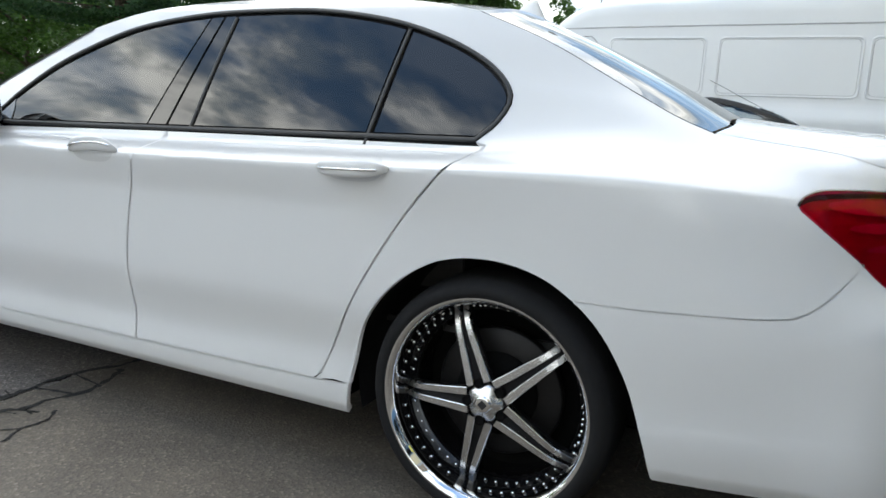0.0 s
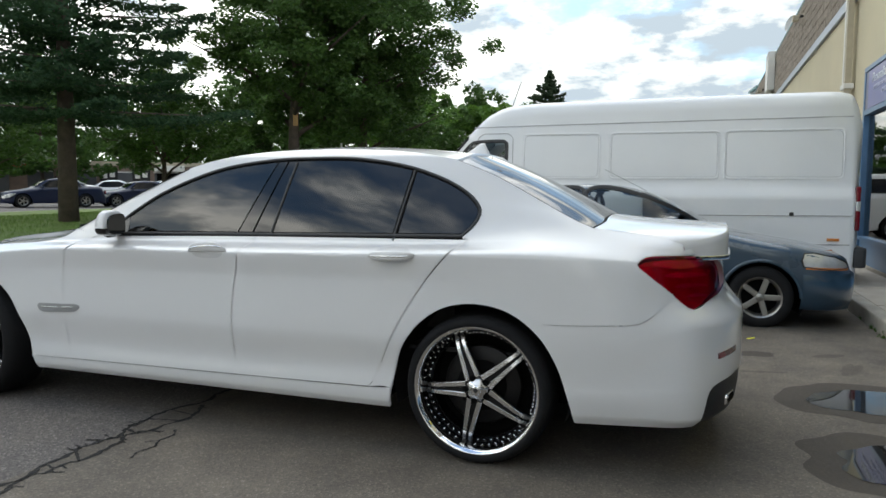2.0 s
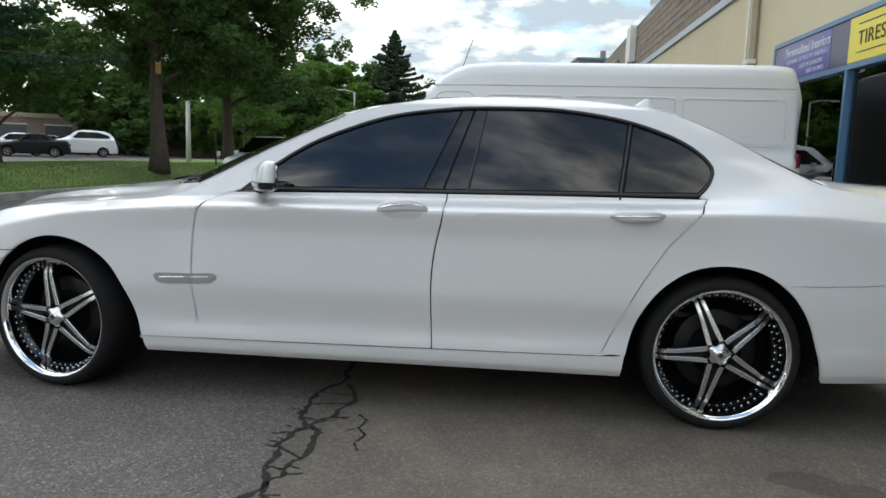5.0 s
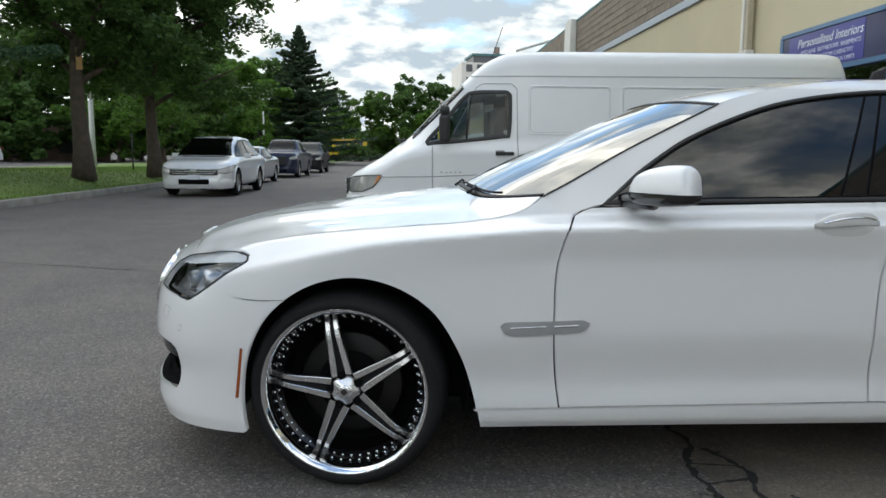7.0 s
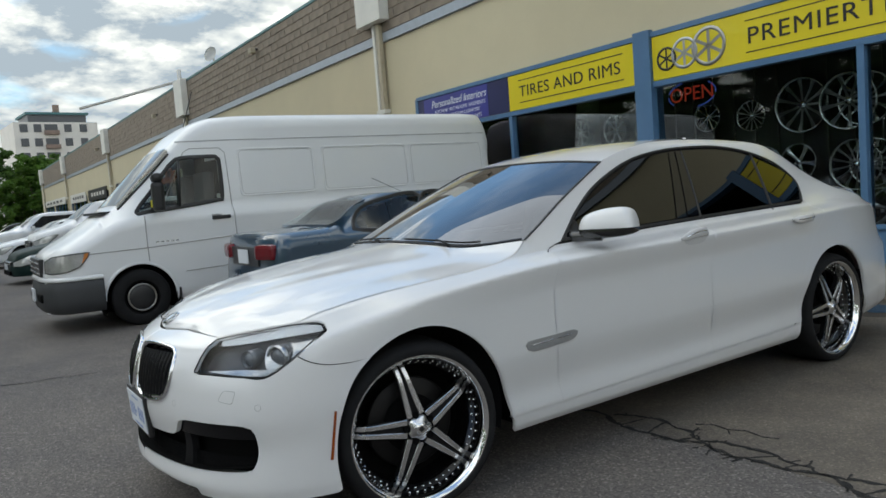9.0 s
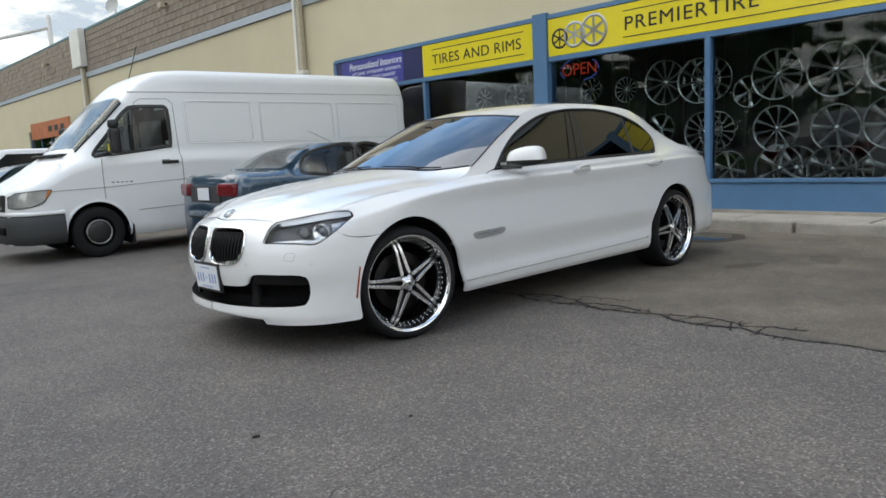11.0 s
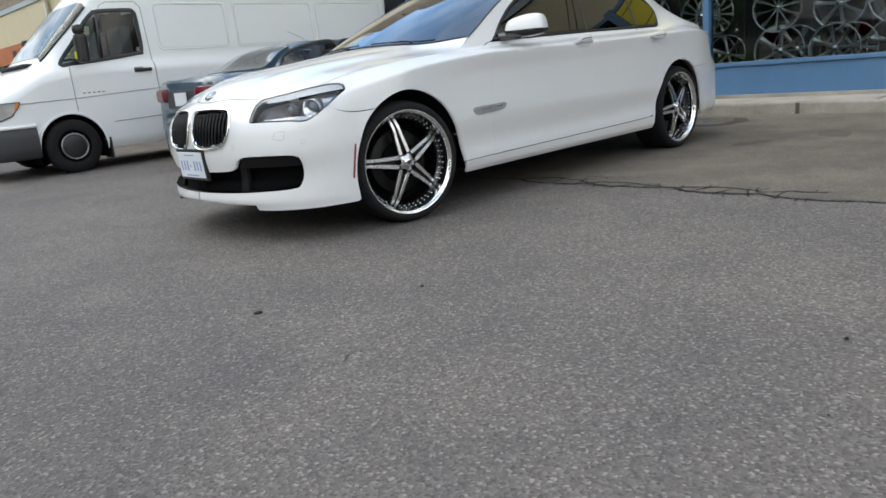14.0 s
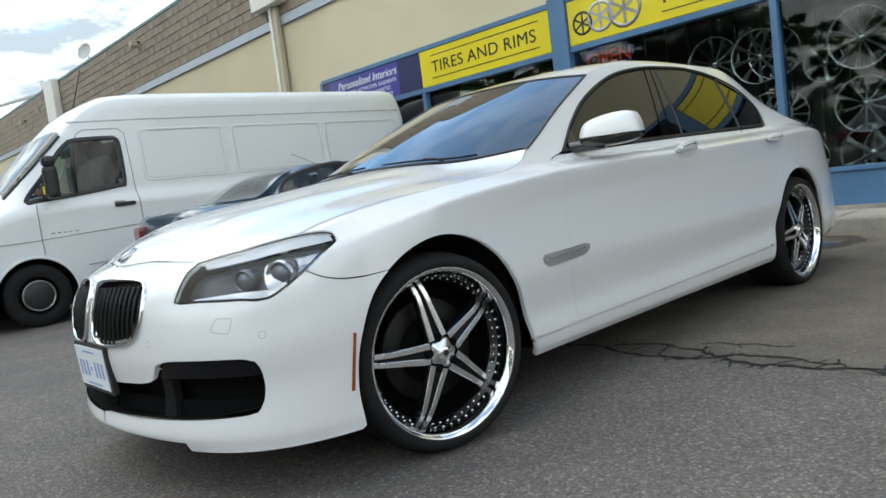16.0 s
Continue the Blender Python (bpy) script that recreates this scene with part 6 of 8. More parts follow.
def build_tops(car):
    P = M["car_white"]
    edge = on_skin(HOOD_E)
    lead_pts, _ = skin(np.array([(s, float(NOSE(s))) for s in np.linspace(S0, S(-2.412), 30)]))
    lead = curve3(lead_pts)
    cowl = curve3([(-1.18, 0, 1.052), (-1.165, -.3, 1.045), (-1.10, -.58, 1.03), tuple(edge(1.0))])
    cen = curve3([tuple(lead_pts[0]), (-2.325, 0, .838), (-2.20, 0, .888), (-2.0, 0, .938), (-1.7, 0, .985), (-1.4, 0, 1.025), (-1.18, 0, 1.052)])
    g = coons(lead, cowl, cen, edge, 44, 26, lambda v: v ** 2.3)
    # two soft ridges of the bonnet run from the grille to the screen pillars
    for i in range(44):
        for j in range(26):
            u, v = i / 43, j / 25
            fade = min(1, u * 4) * min(1, (1 - u) * 4)
            g[i, j, 2] += .010 * fade * math.exp(-((v - .50 - .12 * u) / .10) ** 2) - .004 * fade * math.exp(-((v - .72) / .1) ** 2)
    gi = g.copy()
    part("bonnet", patch_mesh("bonnet", whole(shrink(gi, .004)), P, .02), None, car, "white sculpted bonnet")
    badge = part("bonnet_badge", turned([(.0, .004), (.030, .0035), (.040, .001), (.040, -.006)], 24, "z", "bonnet_badge", M["chrome_satin"]), None, car, "round badge")
    part("badge_ring", turned([(.023, .0048), (.030, .0048), (.037, .0030)], 24, "z", "badge_ring", M["gloss_black"]), None, badge, "black ring")
    badge.matrix_basis = Matrix.Translation((-2.335, 0, .836)) @ pose(0, 0, 0, 0, -30, 0)
    # screen, roof, rear screen, boot lid
    a_edge, rail, c_edge, lid = on_skin(A_EDGE), on_skin(RAIL), on_skin(C_EDGE), on_skin(LID_E)
    roof_f = curve3([(-.30, 0, 1.438), (-.293, -.25, 1.433), (-.265, -.45, 1.422), tuple(rail(0))])
    roof_b = curve3([(1.40, 0, 1.497), (1.40, -.25, 1.490), (1.40, -.4, 1.474), tuple(rail(1))])
    ws_c = curve3([(-1.165, 0, 1.060), (-.9, 0, 1.188), (-.6, 0, 1.318), (-.30, 0, 1.438)])
    ws = coons(cowl, roof_f, ws_c, a_edge, 24, 20, lambda v: v ** 2)
    part("windscreen", patch_mesh("windscreen", whole(shrink(ws, .012, -.006)), M["screen_glass"], .004), None, car, "windscreen reflecting the sky")
    b = whole(shrink(ws, .002, -.004))
    seal = [b[i, 0] for i in range(24)] + [b[23, j] for j in range(b.shape[1])] + [b[i, -1] for i in range(23, -1, -1)]
    part("screen_seal", ribbon(seal, [(-.5, 0, .8)] * len(seal), .015, .003, "screen_seal", M["rubber"], False), None, car)
    for js, sgn in ((range(2, 15), 1), (range(1, 12), -1)):     # wipers parked at the foot of the screen
        pts = [ws[1, j] * np.array((1, sgn, 1)) + np.array((0, 0, .003)) for j in js]
        wp = part("wiper", rod(pts, .005, 6, "wiper", M["slat_black"]), None, car, "black wiper blade")
        mid = pts[len(pts) // 2]
        part("wiper_arm", rod([mid + np.array((0, 0, .004)), mid + np.array((-.020, -.10, -.004)), mid + np.array((-.045, -.17, -.016))], .006, 6, "wiper_arm", M["slat_black"]), None, wp)
    # black cowl strip at the foot of the screen
    cw = np.array([cowl(v) for v in np.linspace(0, .97, 24)]) + np.array((.022, 0, .006))
    full = np.concatenate([(cw * np.array((1, -1, 1)))[::-1][:-1], cw])
    part("cowl_strip", ribbon(full, [(-.35, 0, .94)] * len(full), .024, .003, "cowl_strip", M["slat_black"], False), None, car)
    roof = coons(roof_f, roof_b, curve3([(-.30, 0, 1.438), (-.1, 0, 1.480), (.2, 0, 1.521), (.6, 0, 1.540), (1.0, 0, 1.530), (1.40, 0, 1.497)]), rail, 26, 20, lambda v: v ** 2.4)
    part("roof", patch_mesh("roof", whole(shrink(roof, .001)), P, .015), None, car)
    bw_b = curve3([(2.12, 0, 1.165), (2.12, -.3, 1.158), (2.13, -.5, 1.140), tuple(c_edge(1))])
    bw = coons(roof_b, bw_b, curve3([(1.40, 0, 1.497), (1.65, 0, 1.396), (1.9, 0, 1.278), (2.12, 0, 1.165)]), c_edge, 22, 18, lambda v: v ** 2)
    part("back_window", patch_mesh("back_window", whole(shrink(bw, .014, -.006)), M["tint_glass"], .004), None, car, "dark rear screen")
    b = whole(shrink(bw, .003, -.003))
    for sgn in (0, -1):
        edge_l = [b[i, sgn] for i in range(22)]
        part("back_seal", ribbon(edge_l, [(.5, 0, .8)] * len(edge_l), .009, .002, "back_seal", M["rubber"], False), None, car)
    lid_b = curve3([(2.70, 0, 1.125), (2.692, -.3, 1.118), (2.665, -.50, 1.095), tuple(lid(1))])
    bl = coons(bw_b, lid_b, curve3([(2.12, 0, 1.165), (2.3, 0, 1.146), (2.5, 0, 1.132), (2.70, 0, 1.125)]), lid, 20, 18, lambda v: v ** 2.2)
    lid_o = part("boot_lid", patch_mesh("boot_lid", whole(shrink(bl, .003)), P, .06), None, car)
    lp = np.array([lid_b(v) for v in np.linspace(0, 1, 16)])
    v = np.concatenate([lp + np.array((-.006, 0, .001)), lp + np.array((.004, 0, -.006)), lp + np.array((.008, 0, -.028)), lp * np.array((1, 1, 0)) + np.array((.006, 0, .985))])
    v2 = v.copy()
    v2[:, 1] *= -1
    f = grid_faces(4, 16)
    part("lid_edge", mesh("lid_edge", np.concatenate([v, v2]), f + [tuple(q + 64 for q in t)[::-1] for t in f], P), None, lid_o)
    st = np.array([lid_b(v) * np.array((1, 1, 0)) + np.array((.010, 0, .985)) for v in np.linspace(-0.0, .93, 14)])
    for sgn in (1, -1):
        part("chrome_bar", ribbon(st * np.array((1, sgn, 1)), [(1, 0, 0)] * 14, .022, .006, "chrome_bar", M["chrome"], False), None, lid_o)
    # fin aerial
    v = []
    for t in np.linspace(0, 1, 9):      # from the foot to the tip
        x0, x1, half_w = 1.215 + .125 * t ** .8, 1.405 - .040 * t, .020 * (1 - t) ** .7 + .004
        for k in range(12):
            a = 2 * math.pi * k / 12
            v.append(((x0 + x1) / 2 - (x1 - x0) / 2 * math.cos(a), half_w * math.sin(a) * (1 - .35 * math.cos(a)), 1.488 + .074 * t))
    part("fin_aerial", mesh("fin_aerial", v, grid_faces(9, 12, 0, True) + [tuple(range(96, 108))], P), None, car, "white shark fin aerial")


def shrink(g, d, drop=0.0):
    """Pulls the outer borders of a half patch in by about d and lowers it by drop."""
    g = g.copy()
    nu, nv = g.shape[:2]
    for i in range(nu):
        e = g[i, -1] - g[i, -2]
        g[i, -1] -= e / (np.linalg.norm(e) + 1e-9) * d
    for j in range(nv):
        for a, b in ((0, 1), (-1, -2)):
            e = g[a, j] - g[b, j]
            g[a, j] -= e / (np.linalg.norm(e) + 1e-9) * min(d, .4 * np.linalg.norm(e))
    g[:, :, 2] += drop
    return g


def build_cabin(car):
    """What shows dimly through the glass: dashboard, wheel, seats."""
    bm = boxed((.42, 1.38, .30), (-.72, 0, .90), .08)
    part("dashboard", bm, M["cabin"], car)
    ring = [(-.40 + .05 * math.sin(a), -.38 + .18 * math.cos(a), 1.02 + .17 * math.sin(a)) for a in np.linspace(0, 2 * np.pi, 25)]
    part("steering_wheel", rod(ring, .014, 8, "steering_wheel", M["cabin"], None, False), None, car)
    for x, y in ((.05, -.38), (.05, .38), (1.15, -.36), (1.15, .36)):
        part("seat", boxed((.5, .52, .18), (x, y, .66), .05), M["cabin_light"], car)
        part("seat_back", boxed((.14, .50, .62), (x + .30, y, .98), .05, (0, 14, 0)), M["cabin_light"], car)
        part("headrest", boxed((.10, .26, .16), (x + .40, y, 1.32), .04, (0, 10, 0)), M["cabin_light"], car)
    part("parcel_shelf", boxed((.5, 1.2, .02), (1.85, 0, 1.06)), M["cabin"], car)
    part("cabin_floor", boxed((2.6, 1.5, .02), (.5, 0, .50)), M["cabin"], car)


def build_wheel(car, rear):
    """A deep chrome-lipped wheel with five split spokes, outer face towards local -y."""
    if ("wheel", rear) in CACHE:
        return copy_part(CACHE["wheel", rear], car)
    w = part("wheel", turned([(.0, .16), (.12, .16), (.12, .10), (.0, .10)], 24, "y", "hub", M["void"]), None, car, "chrome-lipped wheel with five split spokes")
    tw = .275 if rear else .255
    R = .357
    prof = [(.300, -.004), (.306, -.012), (.318, -.015), (.332, -.010), (.345, .008), (.353, .030), (R, .055), (R, tw - .05), (.345, tw - .005), (.306, tw)]
    ty = part("tyre", turned(prof, 96, "y", "tyre", M["tyre"]), None, w, "low-profile black tyre")
    v, f = [], []
    for k in range(84):
        a0 = 2 * np.pi * k / 84
        for (y0, y1, sh) in ((.030, .075, .0), (.085, .125, .020), (.135, .175, .010)):
            i = len(v)
            for da, yy in ((0, y0), (.052, y0), (.052 + sh, y1), (sh, y1)):
                rr = R + .0025 if yy > .04 else .3555
                v.append((rr * math.cos(a0 + da + yy * .5), yy, rr * math.sin(a0 + da + yy * .5)))
            f.append((i, i + 1, i + 2, i + 3))
    part("tread", mesh("tread", v, f, M["tyre"], False), None, ty)
    lip = [(.302, .010), (.307, .001), (.3065, -.006), (.302, -.008), (.296, -.005), (.287, .004), (.281, .016), (.279, .030)]
    part("lip", turned(lip, 96, "y", "lip", M["chrome"]), None, w, "polished chrome outer lip")
    dp = .095 if rear else .075
    part("barrel", turned([(.279, .030), (.276, .045), (.272, dp - .01), (.252, dp), (.250, dp + .01), (.246, .20)], 96, "y", "barrel", M["gloss_black"]), None, w, "gloss black riveted barrel")
    part("brake_disc", turned([(.10, .125), (.185, .125), (.19, .130), (.19, .15)], 48, "y", "brake_disc", M["disc"]), None, w)
    # black disc closes the wheel; the shade behind the spokes is its colour
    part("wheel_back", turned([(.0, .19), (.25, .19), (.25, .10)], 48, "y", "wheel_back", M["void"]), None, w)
    rb = bmesh.new()
    for k in range(50):
        a = 2 * np.pi * (k + .5) / 50
        if min(abs(((a - 2 * np.pi * j / 5 + np.pi) % (2 * np.pi)) - np.pi) for j in range(5)) < .13:
            continue
        for r, y in ((.272, .048), (.262, dp - .006)):
            bmesh.ops.create_icosphere(rb, subdivisions=1, radius=.0062, matrix=Matrix.Translation((r * math.cos(a), y, r * math.sin(a))))
    for q in rb.faces:
        q.smooth = True
    rv = part("rivets", rb, M["chrome"], w, "rows of chrome rivets")
    rv["kind"] = "stuff"
    # spokes: each a dark web with two brushed bars
    prof_r = np.linspace(.055, .272, 14)
    dish = lambda r: .030 + (.020 if rear else .014) * (r - .06) / .2 + .03 * max(0, (r - .19) / .09) ** 2
    for k in range(5):
        a = 2 * np.pi * k / 5
        sp = part("spoke", spoke_mesh(prof_r, dish, 0, lambda r: .030 - .060 * (r - .055), .010, .030, "spoke", M["slat_black"]), None, w)
        sp.matrix_basis = pose(0, 0, 0, 0, -math.degrees(a), 0)
        for s in (-1, 1):
            off = lambda r, s=s: s * (.0140 + .0125 * np.clip((.272 - r) / .21, 0, 1) ** 1.35)
            b = part("spoke_face", spoke_mesh(prof_r, dish, off, lambda r: .0085 + .0035 * np.clip((.272 - r) / .21, 0, 1), -.006, .018, "spoke_face", M["brushed"]), None, sp)
        if k == 4:
            for i in range(6):
                c = part("script_bar", boxed((.008, .001, .007), (.165 + .012 * i, dish(.165 + .012 * i) - .0055, .026)), M["trim_black"], sp)
    hv = []
    for r, y in ((.001, .010), (.026, .010), (.030, .015), (.044, .019), (.050, .026), (.052, .050)):
        hv += [(r * (1 + (.09 * math.cos(5 * a + math.pi) if r > .04 else 0)) * math.cos(a), y, r * (1 + (.09 * math.cos(5 * a + math.pi) if r > .04 else 0)) * math.sin(a)) for a in np.linspace(0, 2 * np.pi, 50, endpoint=False)]
    hub = part("hub_cap", mesh("hub_cap", hv, grid_faces(6, 50, 0, True), M["brushed"]), None, w, "silver lobed centre cap")
    part("cap_disc", turned([(.0, .005), (.018, .0055), (.024, .008), (.024, .012)], 32, "y", "cap_disc", M["chrome"]), None, hub)
    part("cap_emblem", boxed((.020, .002, .020), (0, .0042, 0), 0, (0, 45, 0)), M["trim_black"], hub)
    for k in range(5):
        a = 2 * np.pi * (k + .0) / 5 + np.pi / 5 * 0
        n = part("nut_well", turned([(.0, .0), (.011, .0), (.013, -.002), (.013, .02)], 12, "y", "nut_well", M["void"]), None, w)
        n.matrix_basis = Matrix.Translation((.056 * math.cos(a), .022, -.056 * math.sin(a)))
    CACHE["wheel", rear] = w
    return w


def spoke_mesh(rs, dish, off, half, proud, deep, name, material):
    v = []
    for r in rs:
        o = off(r) if callable(off) else off
        h, y = half(r), dish(r) + proud
        for z, yy in ((o - h, y + deep), (o - h, y + .002), (o - h + .002, y), (o + h - .002, y), (o + h, y + .002), (o + h, y + deep)):
            v.append((r, yy, z))
    f = grid_faces(len(rs), 6) + [(0, 1, 2, 3, 4, 5), tuple(range(6 * (len(rs) - 1), 6 * len(rs)))[::-1]]
    me = mesh(name, v, [q[::-1] for q in f], material, False)
    return me


def copy_part(ob, parent):
    c = copy_thing(ob, Matrix())
    c.parent = parent
    return c


build_saloon()


# ---------------------------------------------------------------- the other vehicles
UP = 12                                  # rows of the upper side


def loft_vehicle(thing_ob, paint, L, W, zs, tops, roof_w, wheels, wheel_r, glass, step=.06, belt=None, arch=None, front_round=.25, back_round=.25, low=.22, flare=.0, cut=False):
    """A car body lofted along x (nose at x=0, tail at L): tops is the outline from the side, belt the shoulder line,
    roof_w the half width at the top. Wheel openings are left out of the sides."""
    top, bel, rw = pchip(*zip(*tops)), pchip(*zip(*belt)), pchip(*zip(*roof_w))
    hw = W / 2
    arch = arch or wheel_r + .06

    def half(x):
        f = max(0, 1 - x / front_round) if x < front_round else 0
        b = max(0, 1 - (L - x) / back_round) if L - x < back_round else 0
        return hw * (1 - .32 * f ** 2.4 - .22 * b ** 2.4)

    def ring(x):
        h, zt, zb, r = half(x), float(top(x)), float(bel(x)), float(rw(x))
        zb = min(zb, zt - .01)
        pts = [(h * .93, low), (h * .975, low + .06), (h * .99, low + .2), (h, (low + zb) / 2 + .05), (h * .995, zb - .07), (h * .97, zb - .015), (h * .93, zb)]
        zl = np.linspace(low, zb, 16)
        yl = np.interp(zl, [q[1] for q in pts], [q[0] for q in pts])
        pts = list(zip(yl.tolist(), zl.tolist()))
        up = zt - zb
        if up > .12:
            pts += [(h * .93 + (r - h * .93) * t, zb + up * (.9 * t)) for t in np.linspace(1 / UP, 1, UP)]
            pts += [(r * .93, zt - up * .035), (r * .7, zt - up * .008), (r * .35, zt), (0, zt + .004)]
        else:
            k = (h * .93)
            row = [(k, zb), (k * .96, zb + up * .35), (k * .92, zb + up * .6), (k * .86, zb + up * .8), (k * .78, zb + up * .9), (k * .66, zb + up * .96), (k * .45, zt - .002), (k * .22, zt), (0, zt + .004)]
            tt = np.linspace(0, 8, UP + 5)[1:]
            pts += list(zip(np.interp(tt, range(9), [q[0] for q in row]).tolist(), np.interp(tt, range(9), [q[1] for q in row]).tolist()))
        return pts
    n = int(L / step) + 1
    xs = sorted(set(np.linspace(0.0, L, n).round(4)))
    v, K = [], 20 + UP
    panes = [np.array(inset(chain(g[2], .05, True), .030)) for g in glass if g[0] == "side"] if cut else []

    def opened(x, y, z, j):
        """Whether this bit of the skin lies under a pane."""
        if not cut or j < 15:
            return False
        if j < 15 + UP and any(inside(np.array([(x, z)]), q)[0] for q in panes):
            return True
        for g in glass:
            if g[0] == "top" and g[2] + .02 < x < g[3] - .02 and j >= 15 + UP - 1:
                return y < min(half(x) * .86, float(rw(x)) * g[4]) - .02
            if g[0] == "wrap" and g[2] + .015 < x < g[3] - .015:
                u = g[4] + (1 - g[4]) * ((x - g[2]) / (g[3] - g[2])) ** .7
                (ya, za), (yb, zb) = ring(x)[15], ring(x)[15 + UP]
                return j >= 15 + UP or z > za + (zb - za) * u + .015
        return False
    for x in xs:
        v += [(x, -y, z) for y, z in ring(x)]
    k = len(v)
    v += [(x, -y, z) for x, y, z in [(a, -b, c) for a, b, c in v]]
    v = v[:k] + [(x, -y, z) for x, y, z in v[:k]]
    f = []
    for i in range(len(xs) - 1):
        for j in range(K - 1):
            c = ((v[i * K + j][0] + v[(i + 1) * K + j][0]) / 2, (v[i * K + j][2] + v[i * K + j + 1][2]) / 2)
            if j < 15 and any(math.hypot(c[0] - wx, c[1] - wheel_r) < arch for wx in wheels):
                continue
            if opened(c[0], abs(v[i * K + j][1] + v[i * K + j + 1][1]) / 2, c[1], j):
                continue
            f.append((i * K + j, (i + 1) * K + j, (i + 1) * K + j + 1, i * K + j + 1))
    # the edge of each wheel opening is drawn out to a true circle
    count = collections.Counter(q for t in f for q in t)
    for q, c in count.items():
        if q % K < 16 and 0 < q // K < len(xs) - 1 and c < 4 and not q % K == 0:
            for wx in wheels:
                d = Vector((v[q][0] - wx, v[q][2] - wheel_r))
                if d.length < arch + .09:
                    d = d.normalized() * arch
                    for w in (q, k + q):
                        v[w] = (wx + d.x, v[w][1], wheel_r + d.y)
    f = f + [tuple(k + q for q in t)[::-1] for t in f]
    f += [tuple(range(K)) + tuple(range(2 * k // 2 + K - 2, k - 1, -1))]
    e = (len(xs) - 1) * K
    f += [(tuple(range(e, e + K)) + tuple(range(k + e + K - 2, k + e - 1, -1)))[::-1]]
    body = part("body", mesh("body", v, f, M[paint]), None, thing_ob)
    for wx in wheels:
        for s in (-1, 1):
            a = np.linspace(radians(-25), radians(205), 24)
            lip_a = np.linspace(radians(2), radians(178), 24)
            lip = [(wx + arch * math.cos(t), s * (half(wx) + .004 + flare), wheel_r + arch * math.sin(t)) for t in lip_a]
            part("arch_lip", ribbon(lip, [(0, s, 0)] * 24, .030, .008, "arch_lip", M[paint], False), None, body)
            vv = [(wx + (arch + .03) * math.cos(t), s * yy, wheel_r + (arch + .03) * math.sin(t)) for yy in (half(wx) - .01, half(wx) - .3) for t in a] + [(wx, s * (half(wx) - .3), wheel_r)] * 24
            part("wheel_liner", mesh("wheel_liner", vv, grid_faces(3, 24), M["void"]), None, body)

    def side_glass(name, poly, mat="dark_glass", lift=.006):
        for s in (-1, 1):
            ed = chain(poly, .04, True) if cut else dense(np.array(poly), .05)
            v2, f2, _ = sheet(ed, (), .09)
            pts = []
            for x, z in v2:
                rg = ring(x)
                zz, yy = [q[1] for q in rg[15:16 + UP]], [q[0] for q in rg[15:16 + UP]]
                pts.append((x, s * (np.interp(z, zz, yy) + lift), z))
            o = part(name, mesh(name, pts, [t if s < 0 else t[::-1] for t in f2], M[mat]), None, thing_ob)
            e3 = []
            for x, z in ed:
                rg = ring(x)
                e3.append((x, s * (np.interp(z, [q[1] for q in rg[15:16 + UP]], [q[0] for q in rg[15:16 + UP]]) + lift), z))
            part("window_frame", ribbon(e3, [(0, s, .2)] * len(e3), .05 if cut else .03, .006, "window_frame", M["trim_black"]), None, o)

    def top_glass(name, x0, x1, frac=.94, mat="dark_glass"):
        g = []
        for x in np.linspace(x0, x1, 10):
            r, zt, zb = float(rw(x)), float(top(x)), float(bel(x))
            up = max(.02, zt - zb)
            row = []
            for t in np.linspace(-1, 1, 13):
                ww = min(half(x) * .86, r * frac + (half(x) * .88 - r) * max(0, 1 - up / .45))
                y = ww * t
                row.append((x, y, zt + .012 - .035 * min(up, .4) * abs(t) ** 4))
            g.append(row)
        part(name, patch_mesh(name, np.array(g), M[mat], .01), None, thing_ob)
    def wrap_glass(name, x0, x1, u0, mat):
        g = []
        for x in np.linspace(x0, x1, 14):
            rg = ring(x)
            (ya, za), (yb, zb) = rg[15], rg[15 + UP]
            u = u0 + (1 - u0) * ((x - x0) / (x1 - x0)) ** .7
            half_row = [(ya + (yb - ya) * w + .008, za + (zb - za) * w) for w in np.linspace(u, 1, 5)] + [(y, z + .008) for y, z in rg[16 + UP:]]
            g.append([(x - .006, -y, z) for y, z in half_row] + [(x - .006, y, z) for y, z in half_row[-2::-1]])
        part(name, patch_mesh(name, np.array(g), M[mat], .006), None, thing_ob)
        for edge in (0, -1):
            e = [r[edge] for r in g]
            part("screen_seal", ribbon(e, [(-.3, 1 if edge else -1, .2)] * len(e), .022, .006, "screen_seal", M["rubber"], False), None, thing_ob)
    for kind, *a in glass:
        {"side": side_glass, "top": top_glass, "wrap": wrap_glass}[kind](*a)
    return half, top, ring


def low_patch(parent, ring, name, poly, mat, lift=.006, label="", rim=None):
    """A lamp or cover fitted to the lower side of a lofted body, on both sides."""
    for s in (-1, 1):
        v2, f2, lps = sheet(dense(np.array(poly), .03), (), .05)
        pts = []
        for x, z in v2:
            rg = ring(x)[:17]
            pts.append((x - lift * .7, s * (np.interp(z, [q[1] for q in rg], [q[0] for q in rg]) + lift), z))
        o = part(name, mesh(name, pts, [t if s < 0 else t[::-1] for t in f2], M[mat]), None, parent, label)
        if rim:
            e = [pts[i] for i in lps[0]]
            part("rim", ribbon(e, [(-.4, s, 0)] * len(e), .012, .006, "rim", M[rim]), None, o)


